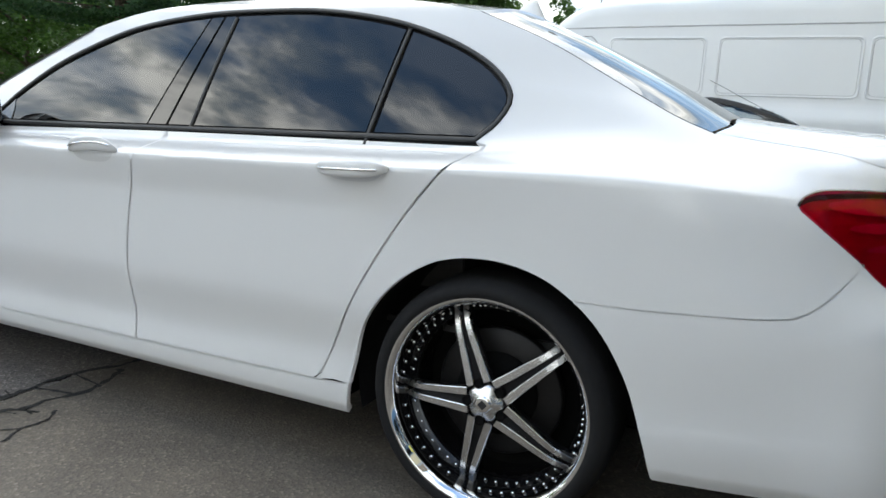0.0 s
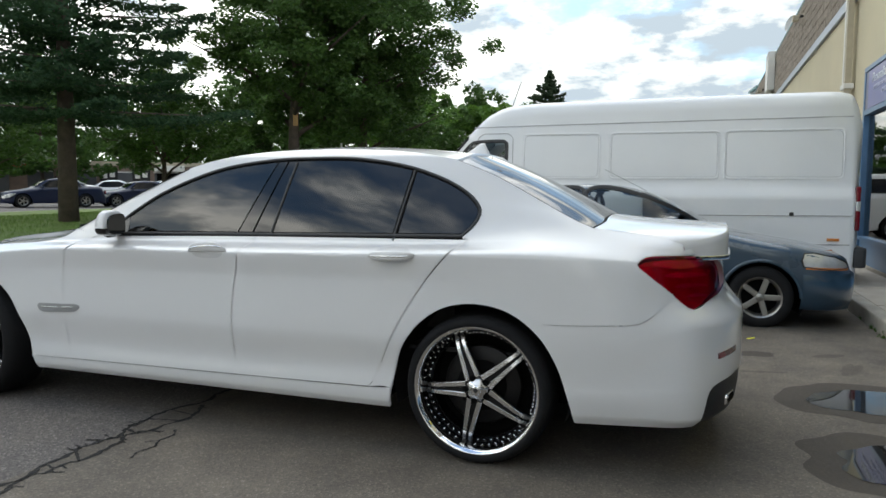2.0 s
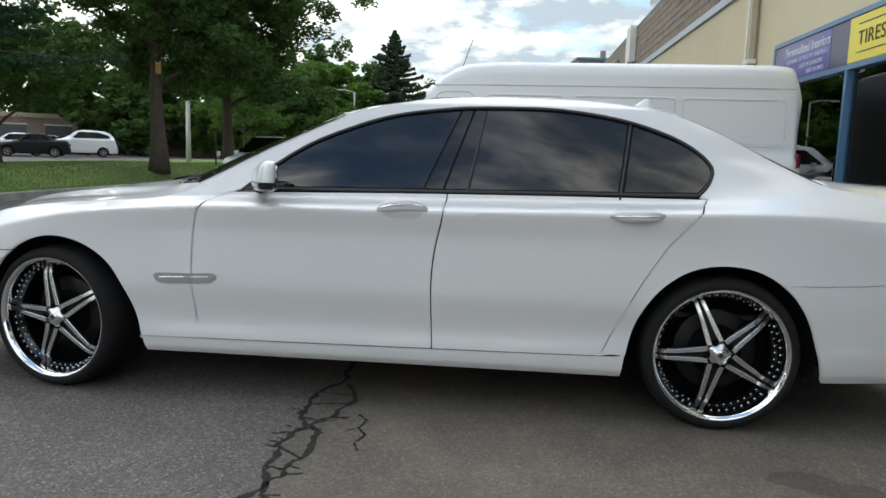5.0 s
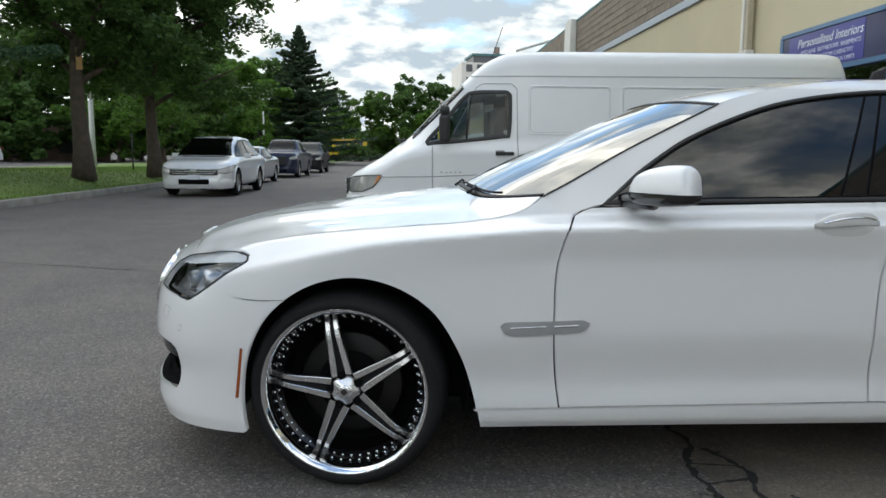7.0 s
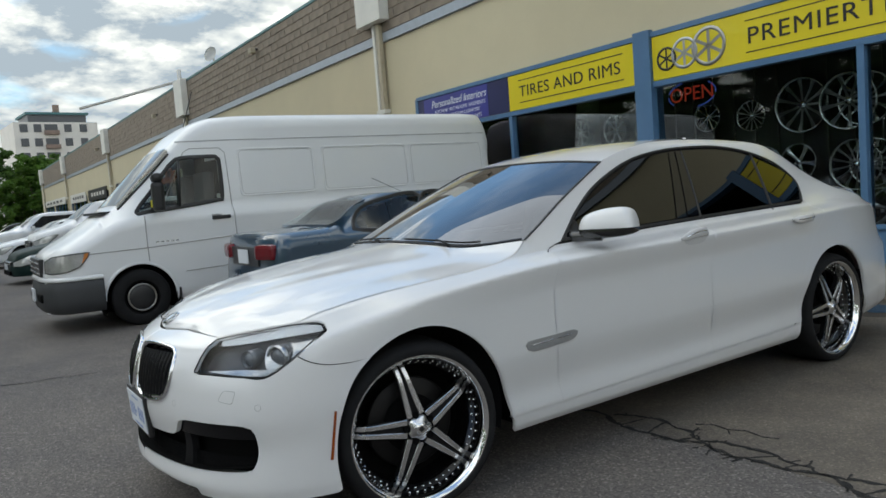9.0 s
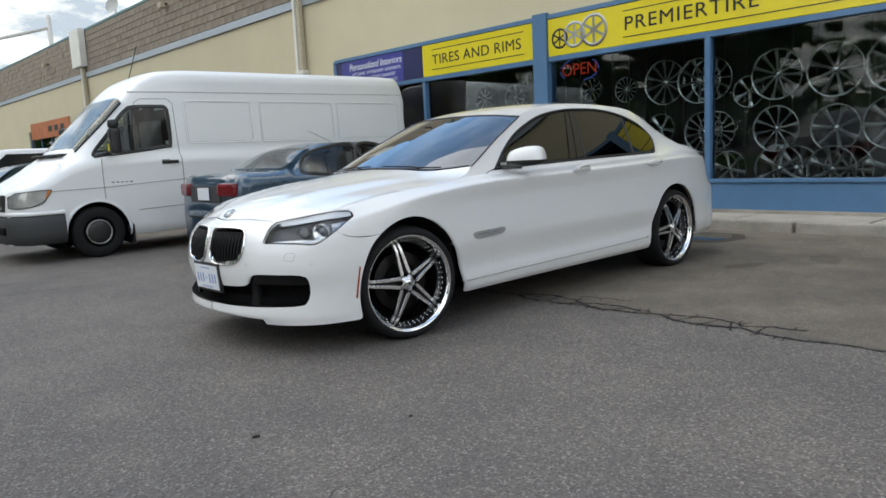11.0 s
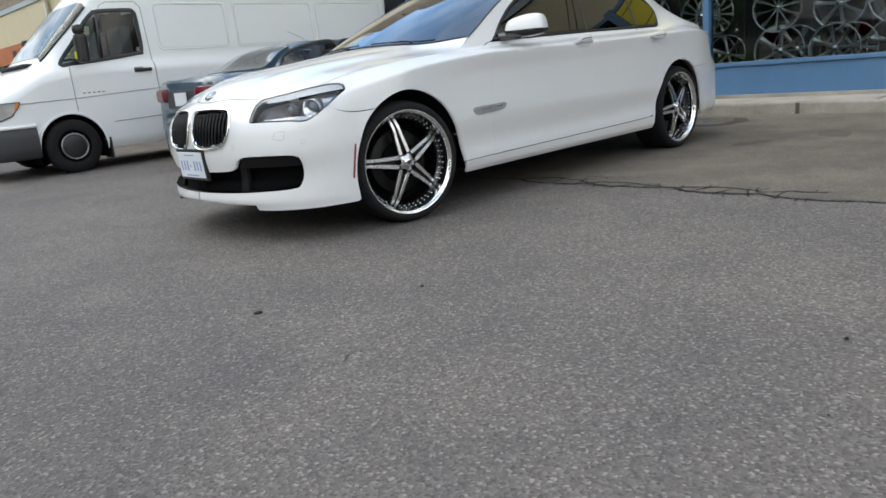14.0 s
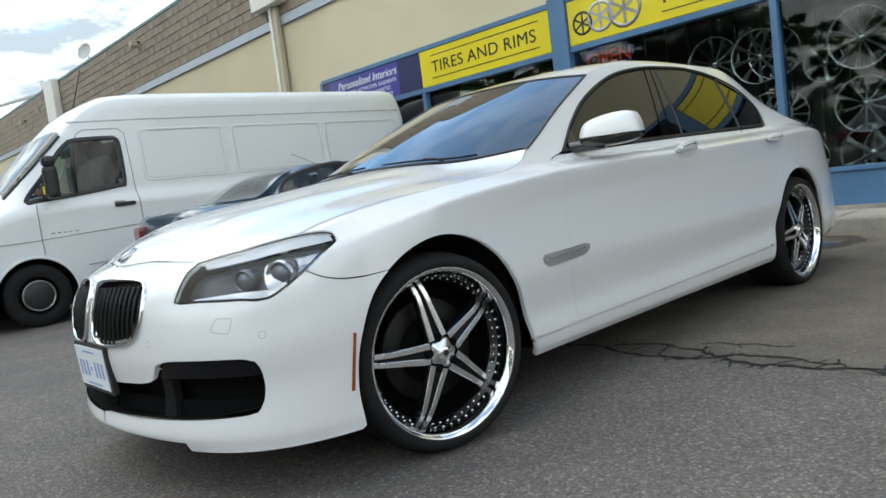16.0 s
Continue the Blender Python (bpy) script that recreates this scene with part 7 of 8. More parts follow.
def bumper_wrap(name, parent, path, prof, mat, label=""):
    """A bumper skin that runs round the end of a body: half path from the middle, profile of (out, height)."""
    p = np.array(chain(path, .06))
    p = np.concatenate([(p * np.array((1, -1)))[::-1][:-1], p])
    t = np.gradient(p, axis=0)
    n = np.stack([-t[:, 1], t[:, 0]], 1) / np.linalg.norm(t, axis=1)[:, None]
    if n[len(n) // 2] @ (p[len(p) // 2] - p[0]) < 0:
        n = -n
    v = [(q[0] + m[0] * o, q[1] + m[1] * o, z) for q, m in zip(p, n) for o, z in prof]
    me = mesh(name, v, grid_faces(len(p), len(prof)), M[mat])
    return part(name, me, None, parent, label)


def plain_wheel(parent, r, wid, m, spokes=5, rim_frac=.66, mat="steel_rim"):
    key = ("pw", round(r, 3), round(wid, 3), spokes, mat)
    if key not in CACHE:
        rr = r * rim_frac
        ty = turned([(rr, .0), (rr + .02, -.012), (r - .03, -.008), (r - .005, .02), (r, .04), (r, wid - .04), (r - .02, wid), (rr, wid)], 40, "y", "tyre", M["tyre"])
        rm = turned([(rr, .0), (rr - .012, .006), (rr - .02, .03), (rr - .03, .05), (rr - .035, wid)], 40, "y", "rim", M[mat])
        bs = bmesh.new()
        for k in range(spokes):
            box(bs, (rr - .03, .03, rr * 1.1 / spokes + .01), ((rr) / 2, .03, 0), .008)
            bmesh.ops.rotate(bs, verts=bs.verts[:], cent=(0, 0, 0), matrix=Matrix.Rotation(2 * math.pi / spokes, 3, "Y"))
        sp = bpy.data.meshes.new("spokes")
        bs.to_mesh(sp)
        bs.free()
        sp.materials.append(M[mat])
        cap = turned([(0, .005), (.032, .008), (.043, .02), (.048, .06)], 20, "y", "cap", M[mat])
        bk = turned([(0, .10), (rr - .02, .10)], 30, "y", "back", M["void"])
        CACHE[key] = (ty, rm, sp, cap, bk)
    ty, rm, sp, cap, bk = CACHE[key]
    w = part("wheel", ty, None, parent)
    for nm, me in (("rim", rm), ("spokes", sp), ("cap", cap), ("wheel_back", bk)):
        part(nm, me, None, w)
    w.matrix_basis = m
    return w


def four_wheels(parent, half_w, wheels, r, wid=.2, **kw):
    for x in wheels:
        plain_wheel(parent, r, wid, pose(x, -half_w, r), **kw)
        plain_wheel(parent, r, wid, pose(x, half_w, r, 0, 0, 180), **kw)


def blocks_on(parent, items):
    for nm, size, at, mat, bev, *lab in items:
        part(nm, boxed(size, at, bev), M[mat], parent, lab[0] if lab else "")


def build_blue_car():
    c = thing("blue_sedan", "older dark blue compact sedan parked nose to the kerb", "car", pose(3.92, 4.22, -.016, 0, 0, 180))
    L, W = 4.45, 1.68
    half, top, ring = loft_vehicle(c, "blue_paint", L, W, None,
        [(0, .60), (.03, .68), (.15, .735), (.4, .785), (.8, .85), (1.25, .95), (1.55, 1.12), (1.95, 1.30), (2.35, 1.375), (2.9, 1.375), (3.3, 1.29), (3.72, 1.075), (3.85, 1.05), (4.3, 1.04), (4.42, .98), (4.45, .62)],
        [(0, .45), (1.2, .46), (1.7, .48), (2.2, .52), (3.0, .52), (3.6, .50), (4.45, .5)], [.80, 3.42], .30,
        [("side", "front_window", [(1.42, .97), (2.02, 1.285), (2.48, 1.32), (2.52, .97)], "far_clear"), ("side", "rear_window", [(2.58, .97), (2.56, 1.32), (3.0, 1.305), (3.32, 1.21), (3.48, 1.04), (3.42, .98)], "far_clear"),
         ("top", "windscreen", 1.27, 1.95, .92, "car_glass"), ("top", "back_window", 3.22, 3.76, .92, "car_glass")],
        .03, [(0, .56), (.06, .655), (.3, .735), (.9, .84), (1.3, .91), (2.2, .93), (3.2, .955), (3.9, .985), (4.35, .97), (4.45, .6)], .355, .35, .22, .20, 0, True)
    four_wheels(c, .835, (.80, 3.42), .30, .19)
    blocks_on(c, [
                  ("sill", (1.9, 1.6, .08), (2.1, 0, .24), "trim_black", .02), ("number_plate", (.01, .30, .15), (4.475, .0, .80), "plate", .002),
                  ("dashboard", (.4, 1.2, .2), (1.75, 0, .88), "cabin", .04), ("antenna_base", (.03, .03, .03), (1.90, -.50, 1.275), "trim_black", .005)])
    for s in (-1, 1):
        part("tail_light", boxed((.10, .34, .16), (4.425, .56 * s, .85), .04, (0, 0, 10 * s)), M["red_lens"], c, "red tail light")
        part("seat", boxed((.14, .48, .66), (2.6, .36 * s, .92), .05, (0, 12, 0)), M["seat_grey"], c)
        part("headrest", boxed((.09, .24, .15), (2.7, .36 * s, 1.24), .04), M["seat_grey"], c)
        m = part("mirror", boxed((.10, .19, .12), (1.62, .90 * s, 1.0), .03), M["blue_paint"], c)
        part("bench", boxed((.16, .5, .5), (3.28, .34 * s, .85), .05, (0, 18, 0)), M["seat_grey"], c)
    part("aerial", rod([(1.90, -.50, 1.275), (2.48, -.63, 1.57)], .0024, 6, "aerial", M["trim_black"]), None, c, "thin whip aerial")
    low_patch(c, ring, "headlight", [(.035, .600), (.07, .655), (.16, .700), (.36, .742), (.44, .735), (.46, .67), (.44, .610), (.2, .585)], "lamp_clear", .008, "clear headlight", "rubber")
    low_patch(c, ring, "indicator", [(.05, .578), (.05, .600), (.42, .612), (.43, .590)], "orange_lamp", .012, "amber strip")
    prof = [(.0, .21), (.035, .25), (.05, .36), (.055, .46), (.045, .53), (.01, .560)]
    bumper_wrap("front_bumper", c, [(-.02, 0), (-.015, .36), (.04, .58), (.15, .72), (.32, .79), (.44, .805)], prof, "blue_paint")
    bumper_wrap("rear_bumper", c, [(4.42, 0), (4.415, .40), (4.36, .62), (4.24, .74), (4.05, .795), (3.84, .805)], [(o, z + .05) for o, z in prof], "blue_paint")
    bumper_wrap("bumper_trim", c, [(4.42, 0), (4.415, .40), (4.36, .62), (4.24, .74), (4.05, .795), (3.84, .805)], [(.03, .50), (.062, .505), (.062, .53), (.03, .535)], "trim_black")
    part("boot_panel", boxed((.02, .80, .20), (4.448, 0, .80), .006), M["lamp_dark"], c, "dark panel between the tail lights")


def build_van():
    v = thing("white_van", "white high-roof cargo van with grey bumpers", "van", pose(-2.25, 6.95, -.035))
    L, W = 6.66, 1.93
    tops = [(0, .72), (.02, .88), (.07, .955), (.25, 1.065), (.45, 1.185), (.73, 1.385), (.84, 1.462), (1.1, 1.73), (1.47, 2.11), (1.62, 2.26), (1.85, 2.455), (2.15, 2.57), (2.7, 2.60), (4, 2.61), (6.3, 2.62), (6.52, 2.59), (6.60, 2.45), (6.66, 2.2)]
    belt = [(0, .68), (.07, .90), (.45, 1.09), (.84, 1.29), (1.3, 1.36), (2.0, 1.37), (6.66, 1.37)]
    half, top, ring = loft_vehicle(v, "van_white", L, W, None, tops, [(0, .60), (.9, .66), (1.45, .74), (2.0, .78), (2.6, .82), (6.2, .83), (6.66, .78)], [1.0, 5.11], .345,
        [("side", "door_window", [(1.05, 1.38), (1.28, 1.65), (1.46, 1.88), (1.57, 1.99), (1.67, 2.03), (2.09, 2.035), (2.13, 2.0), (2.12, 1.52), (2.05, 1.47), (1.55, 1.41), (1.2, 1.38)], "van_glass"),
         ("wrap", "windscreen", .87, 1.53, .78, "van_glass")], .025, belt, .42, .40, .10, .26, 0, True)
    # ribs along the side: drip rail, body seams, raised panels
    def seam(pts, w=.012, mat="seam", d=.003):
        p = [(x, -(side_y(x, z) + .002), z) for x, z in dense2(pts, .06)]
        return part("seam", ribbon(p, [(0, -1, .1)] * len(p), w, d, "seam", M[mat], False), None, v)

    def side_y(x, z):
        h, zb, zt, r = half(x), 1.37, float(top(x)), .8
        if z <= zb - .015:
            return h * (.99 if z < .45 else 1.0)
        rr = float(np.interp(x, [0, .9, 1.45, 2.0, 2.6, 6.2, 6.66], [.60, .66, .74, .78, .82, .83, .78]))
        return h * .93 + (rr - h * .93) * min(1, (z - zb) / (.9 * max(.1, zt - zb)))
    def dense2(pts, st):
        out = []
        for a, b in zip(pts, pts[1:]):
            out += list(line(a, b, st))[:-1]
        return out + [np.array(pts[-1])]
    seam([(1.62, 2.24), (6.55, 2.27)], .016, "seam_soft", .004)
    seam([(1.12, 1.33), (1.12, .93), (1.125, .78)], .010)
    seam([(1.40, 1.50), (1.70, 2.10), (1.78, 2.145), (2.15, 2.145), (2.22, 2.08), (2.24, 1.0), (2.20, .42)], .010)
    seam([(.45, .93), (1.12, .94), (2.24, .99), (6.60, 1.04)], .010)
    seam([(1.55, .60), (2.22, .62), (6.55, .68)], .010)
    for a, b in ((2.38, 3.46), (3.60, 5.00), (5.07, 6.46)):
        r = .06
        pts = [(cx + r * math.sin(t), cz - r * math.cos(t)) for cx, cz, t0 in ((b - r, 1.50 + r, 0), (b - r, 2.12 - r, 1), (a + r, 2.12 - r, 2), (a + r, 1.50 + r, 3)) for t in np.linspace(t0, t0 + 1, 6) * math.pi / 2]
        pts.append(pts[0])
        p = [(x, -(side_y(x, z) + .003), z) for x, z in dense2(pts, .05)]
        part("pressed_panel", ribbon(p[:-1], [(0, -1, .1)] * (len(p) - 1), .020, .004, "pressed_panel", M["van_white"]), None, v)
        # thin grey line draws the crease shade inside each raised panel
        q = [(x, -(side_y(x, z) + .0035), z) for x, z in dense2([(xx + (.02 if xx < (a + b) / 2 else -.02), zz + (.02 if zz < 1.8 else -.02)) for xx, zz in pts], .05)]
        part("panel_groove", ribbon(q[:-1], [(0, -1, .1)] * (len(q) - 1), .005, .0012, "panel_groove", M["seam_soft"]), None, v)
    blocks_on(v, [("number_plate", (.02, .30, .15), (-.075, .0, .46), "plate", .003),
                  ("grille", (.06, 1.05, .22), (.0, 0, .80), "trim_black", .02), ("rear_bumper", (.30, 1.86, .26), (6.60, 0, .52), "van_grey", .04, "dark grey rear bumper"),
                  ("underbody", (5.2, 1.5, .2), (3.4, 0, .36), "void", .02), ("door_handle", (.24, .03, .045), (2.06, -.975, 1.245), "trim_black", .012), ("handle_plate", (.12, .01, .07), (2.0, -.968, 1.25), "seam", .01),
                  ("flank_badge", (.09, .012, .04), (.92, -.90, 1.09), "seam", .005), ("latch", (.05, .02, .05), (5.88, -.97, 1.05), "trim_black", .008), ("side_lamp", (.14, .015, .035), (6.36, -.972, .74), "orange_lamp", .005),
                  ("wiper_tray", (.14, 1.3, .03), (.74, 0, 1.405), "trim_black", .01), ("dashboard", (.4, 1.5, .2), (1.3, 0, 1.35), "cabin", .05), ("partition", (.05, 1.6, 1.1), (2.3, 0, 1.6), "cabin", .0)])
    for z in (.74, .80, .86):
        part("grille_bar", boxed((.03, 1.0, .018), (-.03, 0, z), .004), M["chrome_satin"], v)
    for i in range(5):
        part("script_bar", boxed((.035, .004, .014), (1.24 + .06 * i, -.968, 1.0), .001), M["chrome_satin"], v)
    for s in (-1, 1):
        slot = part("bumper_slot", boxed((.05, .36, .10), (-.035, .42 * s, .44), .02), M["void"], v)
        part("tail_light", boxed((.06, .10, .55), (6.62, .905 * s, 1.13), .02), M["red_lens"], v, "tall red tail light")
        part("tail_amber", boxed((.062, .102, .14), (6.622, .906 * s, 1.16), .02), M["lamp_clear"], v)
        mir = part("mirror", boxed((.14, .16, .36), (1.27, 1.10 * s, 1.55), .05), M["trim_black"], v, "tall black door mirror")
        part("mirror_top", boxed((.13, .15, .12), (1.27, 1.10 * s, 1.78), .05), M["trim_black"], mir)
        part("mirror_arm", boxed((.08, .26, .06), (1.28, .97 * s, 1.43), .02), M["trim_black"], mir)
        part("mirror_tape", boxed((.02, .03, .09), (1.197, 1.075 * s, 1.47), .004), M["yellow_bit"], mir)
        part("mud_flap", boxed((.03, .24, .30), (1.46, .83 * s, .28), .008), M["rubber"], v)
        part("seat_back", boxed((.16, .5, .8), (2.02, .45 * s, 1.45), .05), M["seat_grey"], v)
    part("window_divider", rod([(1.56, -.945, 1.42), (1.60, -.885, 1.99)], .016, 6, "window_divider", M["trim_black"]), None, v)
    low_patch(v, ring, "headlight", [(.02, .745), (.03, .88), (.10, .930), (.28, .950), (.47, .955), (.45, .905), (.36, .80), (.22, .745), (.08, .730)], "lamp_van", .010, "large clear headlight", "rubber")
    low_patch(v, ring, "indicator", [(.38, .83), (.42, .945), (.465, .948), (.455, .905)], "orange_lamp", .014, "amber indicator")
    wrap = [(-.01, 0), (-.005, .45), (.04, .71), (.13, .88), (.28, .950), (.45, .966), (.585, .970)]
    bumper_wrap("front_bumper", v, wrap, [(-.02, .25), (.025, .28), (.045, .40), (.04, .52), (.03, .61), (.005, .635)], "van_grey", "dark grey plastic bumper wrapping to the arches")
    bumper_wrap("bumper_line", v, wrap, [(.01, .632), (.03, .638), (.032, .672), (.005, .685)], "van_white")
    part("roof_aerial", rod([(1.95, .0, 2.50), (2.12, .02, 3.0)], .006, 6, "roof_aerial", M["trim_black"]), None, v)
    four_wheels(v, .96, (1.0, 5.11), .345, .2, spokes=8, rim_frac=.60, mat="void")
    for x in (1.0, 5.11):
        d = part("hub_cover", turned([(.0, -.01), (.10, -.012), (.15, .002), (.17, .02)], 30, "y", "hub_cover", M["trim_black"]), None, v)
        d.matrix_basis = Matrix.Translation((x, -.958, .345))
        rim = part("hub_ring", turned([(.150, .004), (.156, -.006), (.166, -.006), (.172, .01)], 30, "y", "hub_ring", M["steel_rim"]), None, v)
        rim.matrix_basis = d.matrix_basis.copy()


def build_car(name, label, paint, m, L=4.6, W=1.8, H=1.48, style="sedan", group="", r=.33, detail=True):
    c = thing(name, label, "car", m, group)
    s = L / 4.6
    h = H / 1.48
    if style == "suv":
        tops = [(0, .55), (.05, .86), (.3, .95), (1.1, 1.06), (1.35, 1.16), (2.0, 1.50), (2.4, 1.56), (3.6, 1.52), (4.15, 1.36), (4.45, 1.05), (4.6, .6)]
        gl = [("side", "side_window", [(1.65, 1.08), (2.1, 1.42), (3.3, 1.42), (4.0, 1.26), (4.1, 1.1)], "far_glass"), ("top", "windscreen", 1.38, 1.98, .92, "far_glass"), ("top", "back_window", 4.1, 4.4, .9, "far_glass")]
    elif style == "van":
        tops = [(0, .5), (.05, .82), (.3, .92), (.9, 1.06), (1.1, 1.14), (1.75, 1.52), (2.2, 1.56), (4.3, 1.55), (4.5, 1.4), (4.6, .6)]
        gl = [("side", "side_window", [(1.4, 1.08), (1.9, 1.42), (4.2, 1.42), (4.3, 1.1)], "far_glass"), ("top", "windscreen", 1.12, 1.75, .92, "far_glass")]
    elif style == "crossover":
        tops = [(0, .52), (.05, .84), (.22, .94), (.8, 1.03), (1.0, 1.08), (1.45, 1.36), (1.95, 1.60), (2.5, 1.66), (3.3, 1.65), (4.0, 1.53), (4.42, 1.15), (4.6, .62)]
        gl = [("side", "front_window", [(1.25, 1.07), (1.62, 1.34), (2.0, 1.52), (2.42, 1.55), (2.45, 1.09)], "far_glass"), ("side", "rear_window", [(2.52, 1.09), (2.49, 1.55), (3.1, 1.55), (3.75, 1.44), (3.95, 1.18), (3.7, 1.11)], "far_glass"), ("top", "windscreen", 1.02, 1.88, .94, "far_glass"), ("top", "roof_glass", 1.96, 2.7, .8, "far_glass")]
    elif style == "pickup":
        tops = [(0, .55), (.04, .95), (.2, 1.03), (1.2, 1.10), (1.3, 1.16), (1.75, 1.54), (2.0, 1.58), (2.9, 1.56), (3.05, 1.12), (3.2, 1.07), (4.5, 1.06), (4.6, .6)]
        gl = [("side", "side_window", [(1.55, 1.12), (1.9, 1.46), (2.85, 1.45), (2.9, 1.12)], "far_glass"), ("top", "windscreen", 1.32, 1.76, .94, "far_glass")]
    else:
        tops = [(0, .5), (.04, .68), (.3, .80), (1.2, .96), (1.45, 1.08), (2.0, 1.40), (2.5, 1.47), (3.0, 1.45), (3.7, 1.14), (3.9, 1.09), (4.45, 1.06), (4.6, .6)]
        gl = [("side", "side_window", [(1.6, 1.0), (2.05, 1.35), (2.9, 1.37), (3.4, 1.2), (3.5, 1.03)], "far_glass"), ("top", "windscreen", 1.42, 2.0, .92, "far_glass"), ("top", "back_window", 3.1, 3.68, .92, "far_glass")]
    tops = [(x * s, z * h) for x, z in tops]
    gl = [(g[0], g[1], [(x * s, z * h) for x, z in g[2]], g[3]) if g[0] == "side" else (g[0], g[1], g[2] * s, g[3] * s, g[4], g[5]) for g in gl]
    bz = {"suv": 1.04, "crossover": 1.05, "van": 1.04, "pickup": 1.08}.get(style, .97) * h
    nose = {"suv": (.86, .95, 1.1, 1.06), "crossover": (.85, .94, .9, 1.05), "van": (.82, .92, .9, 1.06), "pickup": (.95, 1.03, 1.2, 1.10)}.get(style, (.68, .80, 1.2, .96))
    belt = [(0, .47 * h), (.05 * s, (nose[0] - .09) * h), (.3 * s, (nose[1] - .085) * h), (nose[2] * s, min((nose[3] - .08) * h, bz)), (2 * s, bz), (4.3 * s, bz * 1.02), (4.6 * s, .52 * h)]
    half, top, ring = loft_vehicle(c, paint, L, W, None, tops, [(0, .5), (1.4 * s, W * .32), (2.2 * s, W * .34), (3.4 * s, W * .33), (L, .5)], [.88 * s, 3.62 * s], r, gl, .10, belt, r + .07, .45, .3, .22 if style == "sedan" else .28)
    four_wheels(c, W / 2 - .01, (.88 * s, 3.62 * s), r, .2, mat="steel_rim")
    z0, z1 = (nose[0] - .10) * h, (nose[1] - .115) * h
    bumper_wrap("front_bumper", c, [(-.01, 0), (-.005, W * .22), (.05, W * .34), (.17, W * .43), (.36, W * .472), (.50 * s, W * .475)], [(.0, .22), (.025, .25), (.035, .36), (.03, .46 * h), (.0, .52 * h)], paint)
    bumper_wrap("rear_bumper", c, [(L + .0, 0), (L - .01, W * .25), (L - .08, W * .40), (L - .3, W * .47), (L - .5, W * .475)], [(.0, .26), (.025, .29), (.035, .42), (.03, .56 * h), (.0, .62 * h)], paint)
    low_patch(c, ring, "headlight", [(.012, z0 - .11), (.02, z0 - .02), (.10, z0 + .02), (.32 * s, z1 + .01), (.62 * s, z1 + .035), (.58 * s, z1 - .01), (.36 * s, z0 - .07), (.12, z0 - .12)], "lamp_clear", .008, "clear headlight", "rubber")
    items = [("grille", (.05, W * (.66 if style == "crossover" else .50), (.34 if style == "pickup" else .17) * h), (.0 if style != "pickup" else -.02, 0, z0 - (.16 if style == "pickup" else .085)), "trim_black", .02), ("number_plate", (.02, .30, .13), (-.06 if style == "crossover" else -.055, 0, .525 if style == "crossover" else .45 * h), "plate", .002),
             ("intake", (.06, W * (.42 if style == "crossover" else .52), .14 if style == "crossover" else .10), (-.03, 0, .40 if style == "crossover" else .31 * h), "void", .03), ("underbody", (L * .7, W * .7, .1), (L / 2, 0, .26), "void", .01)]
    blocks_on(c, items)
    if style == "crossover":
        for sd in (-1, 1):
            part("fog_lamp", boxed((.06, .15, .10), (.10, W * .37 * sd, .44), .02, (0, 0, -28 * sd)), M["lamp_grey"], c, "small fog lamp")
            part("headlight_face", boxed((.10, .36, .12), (.135, W * .375 * sd, z0 - .055), .035, (0, 0, -34 * sd)), M["lamp_bright"], c, "swept clear headlight")
        part("badge", boxed((.02, .16, .09), (-.055, 0, z0 - .06), .02), M["chrome_satin"], c)
        part("wiper_cowl", boxed((.10, W * .62, .02), (.96 * s, 0, 1.075 * h), .006), M["trim_black"], c)
    for k in range(3):
        part("grille_bar", boxed((.04, W * ((.66 if style == "crossover" else .50) - .04 * k), .030 if style == "crossover" else .020), (-.02, 0, z0 - .02 - .055 * k * h), .006), M["chrome_satin"], c)
    for sd in (-1, 1):
        part("tail_light", boxed((.08, .26, .18), (L - .04, (W / 2 - .2) * sd, bz * .80), .03), M["red_lens"], c, "red tail light")
        part("mirror", boxed((.10, .20, .13), (1.72 * s, (W / 2 + .07) * sd, bz + .04), .03), M[paint], c)
    return c


def north(x, y, z, deg=0):
    """A pose for a car whose nose points to -y, turned by deg."""
    return pose(x, y, z, 0, 0, 90 + deg)


build_blue_car()
build_van()
build_car("silver_suv", "silver crossover parked along the lawn kerb", "car_silver", north(-7.15, 15.95, .01), 4.78, 1.90, 1.47, "crossover", "cars along the kerb", .36)
build_car("grey_sedan", "grey sedan parked behind the crossover", "car_grey", north(-7.95, 23.4, .0), 4.6, 1.78, 1.45, "sedan", "cars along the kerb")
build_car("navy_pickup", "dark navy pickup truck parked along the kerb", "car_navy", north(-7.75, 30.8, .0), 5.4, 1.84, 1.72, "pickup", "cars along the kerb", .40)
build_car("black_suv", "black off-roader parked along the kerb", "car_black", north(-7.7, 39.5, .0), 4.7, 1.85, 1.75, "suv", "cars along the kerb", .38)
build_car("small_car", "pale small car far along the kerb", "car_silver", north(-9.5, 55, .0), 4.2, 1.75, 1.48, "sedan", "cars along the kerb")
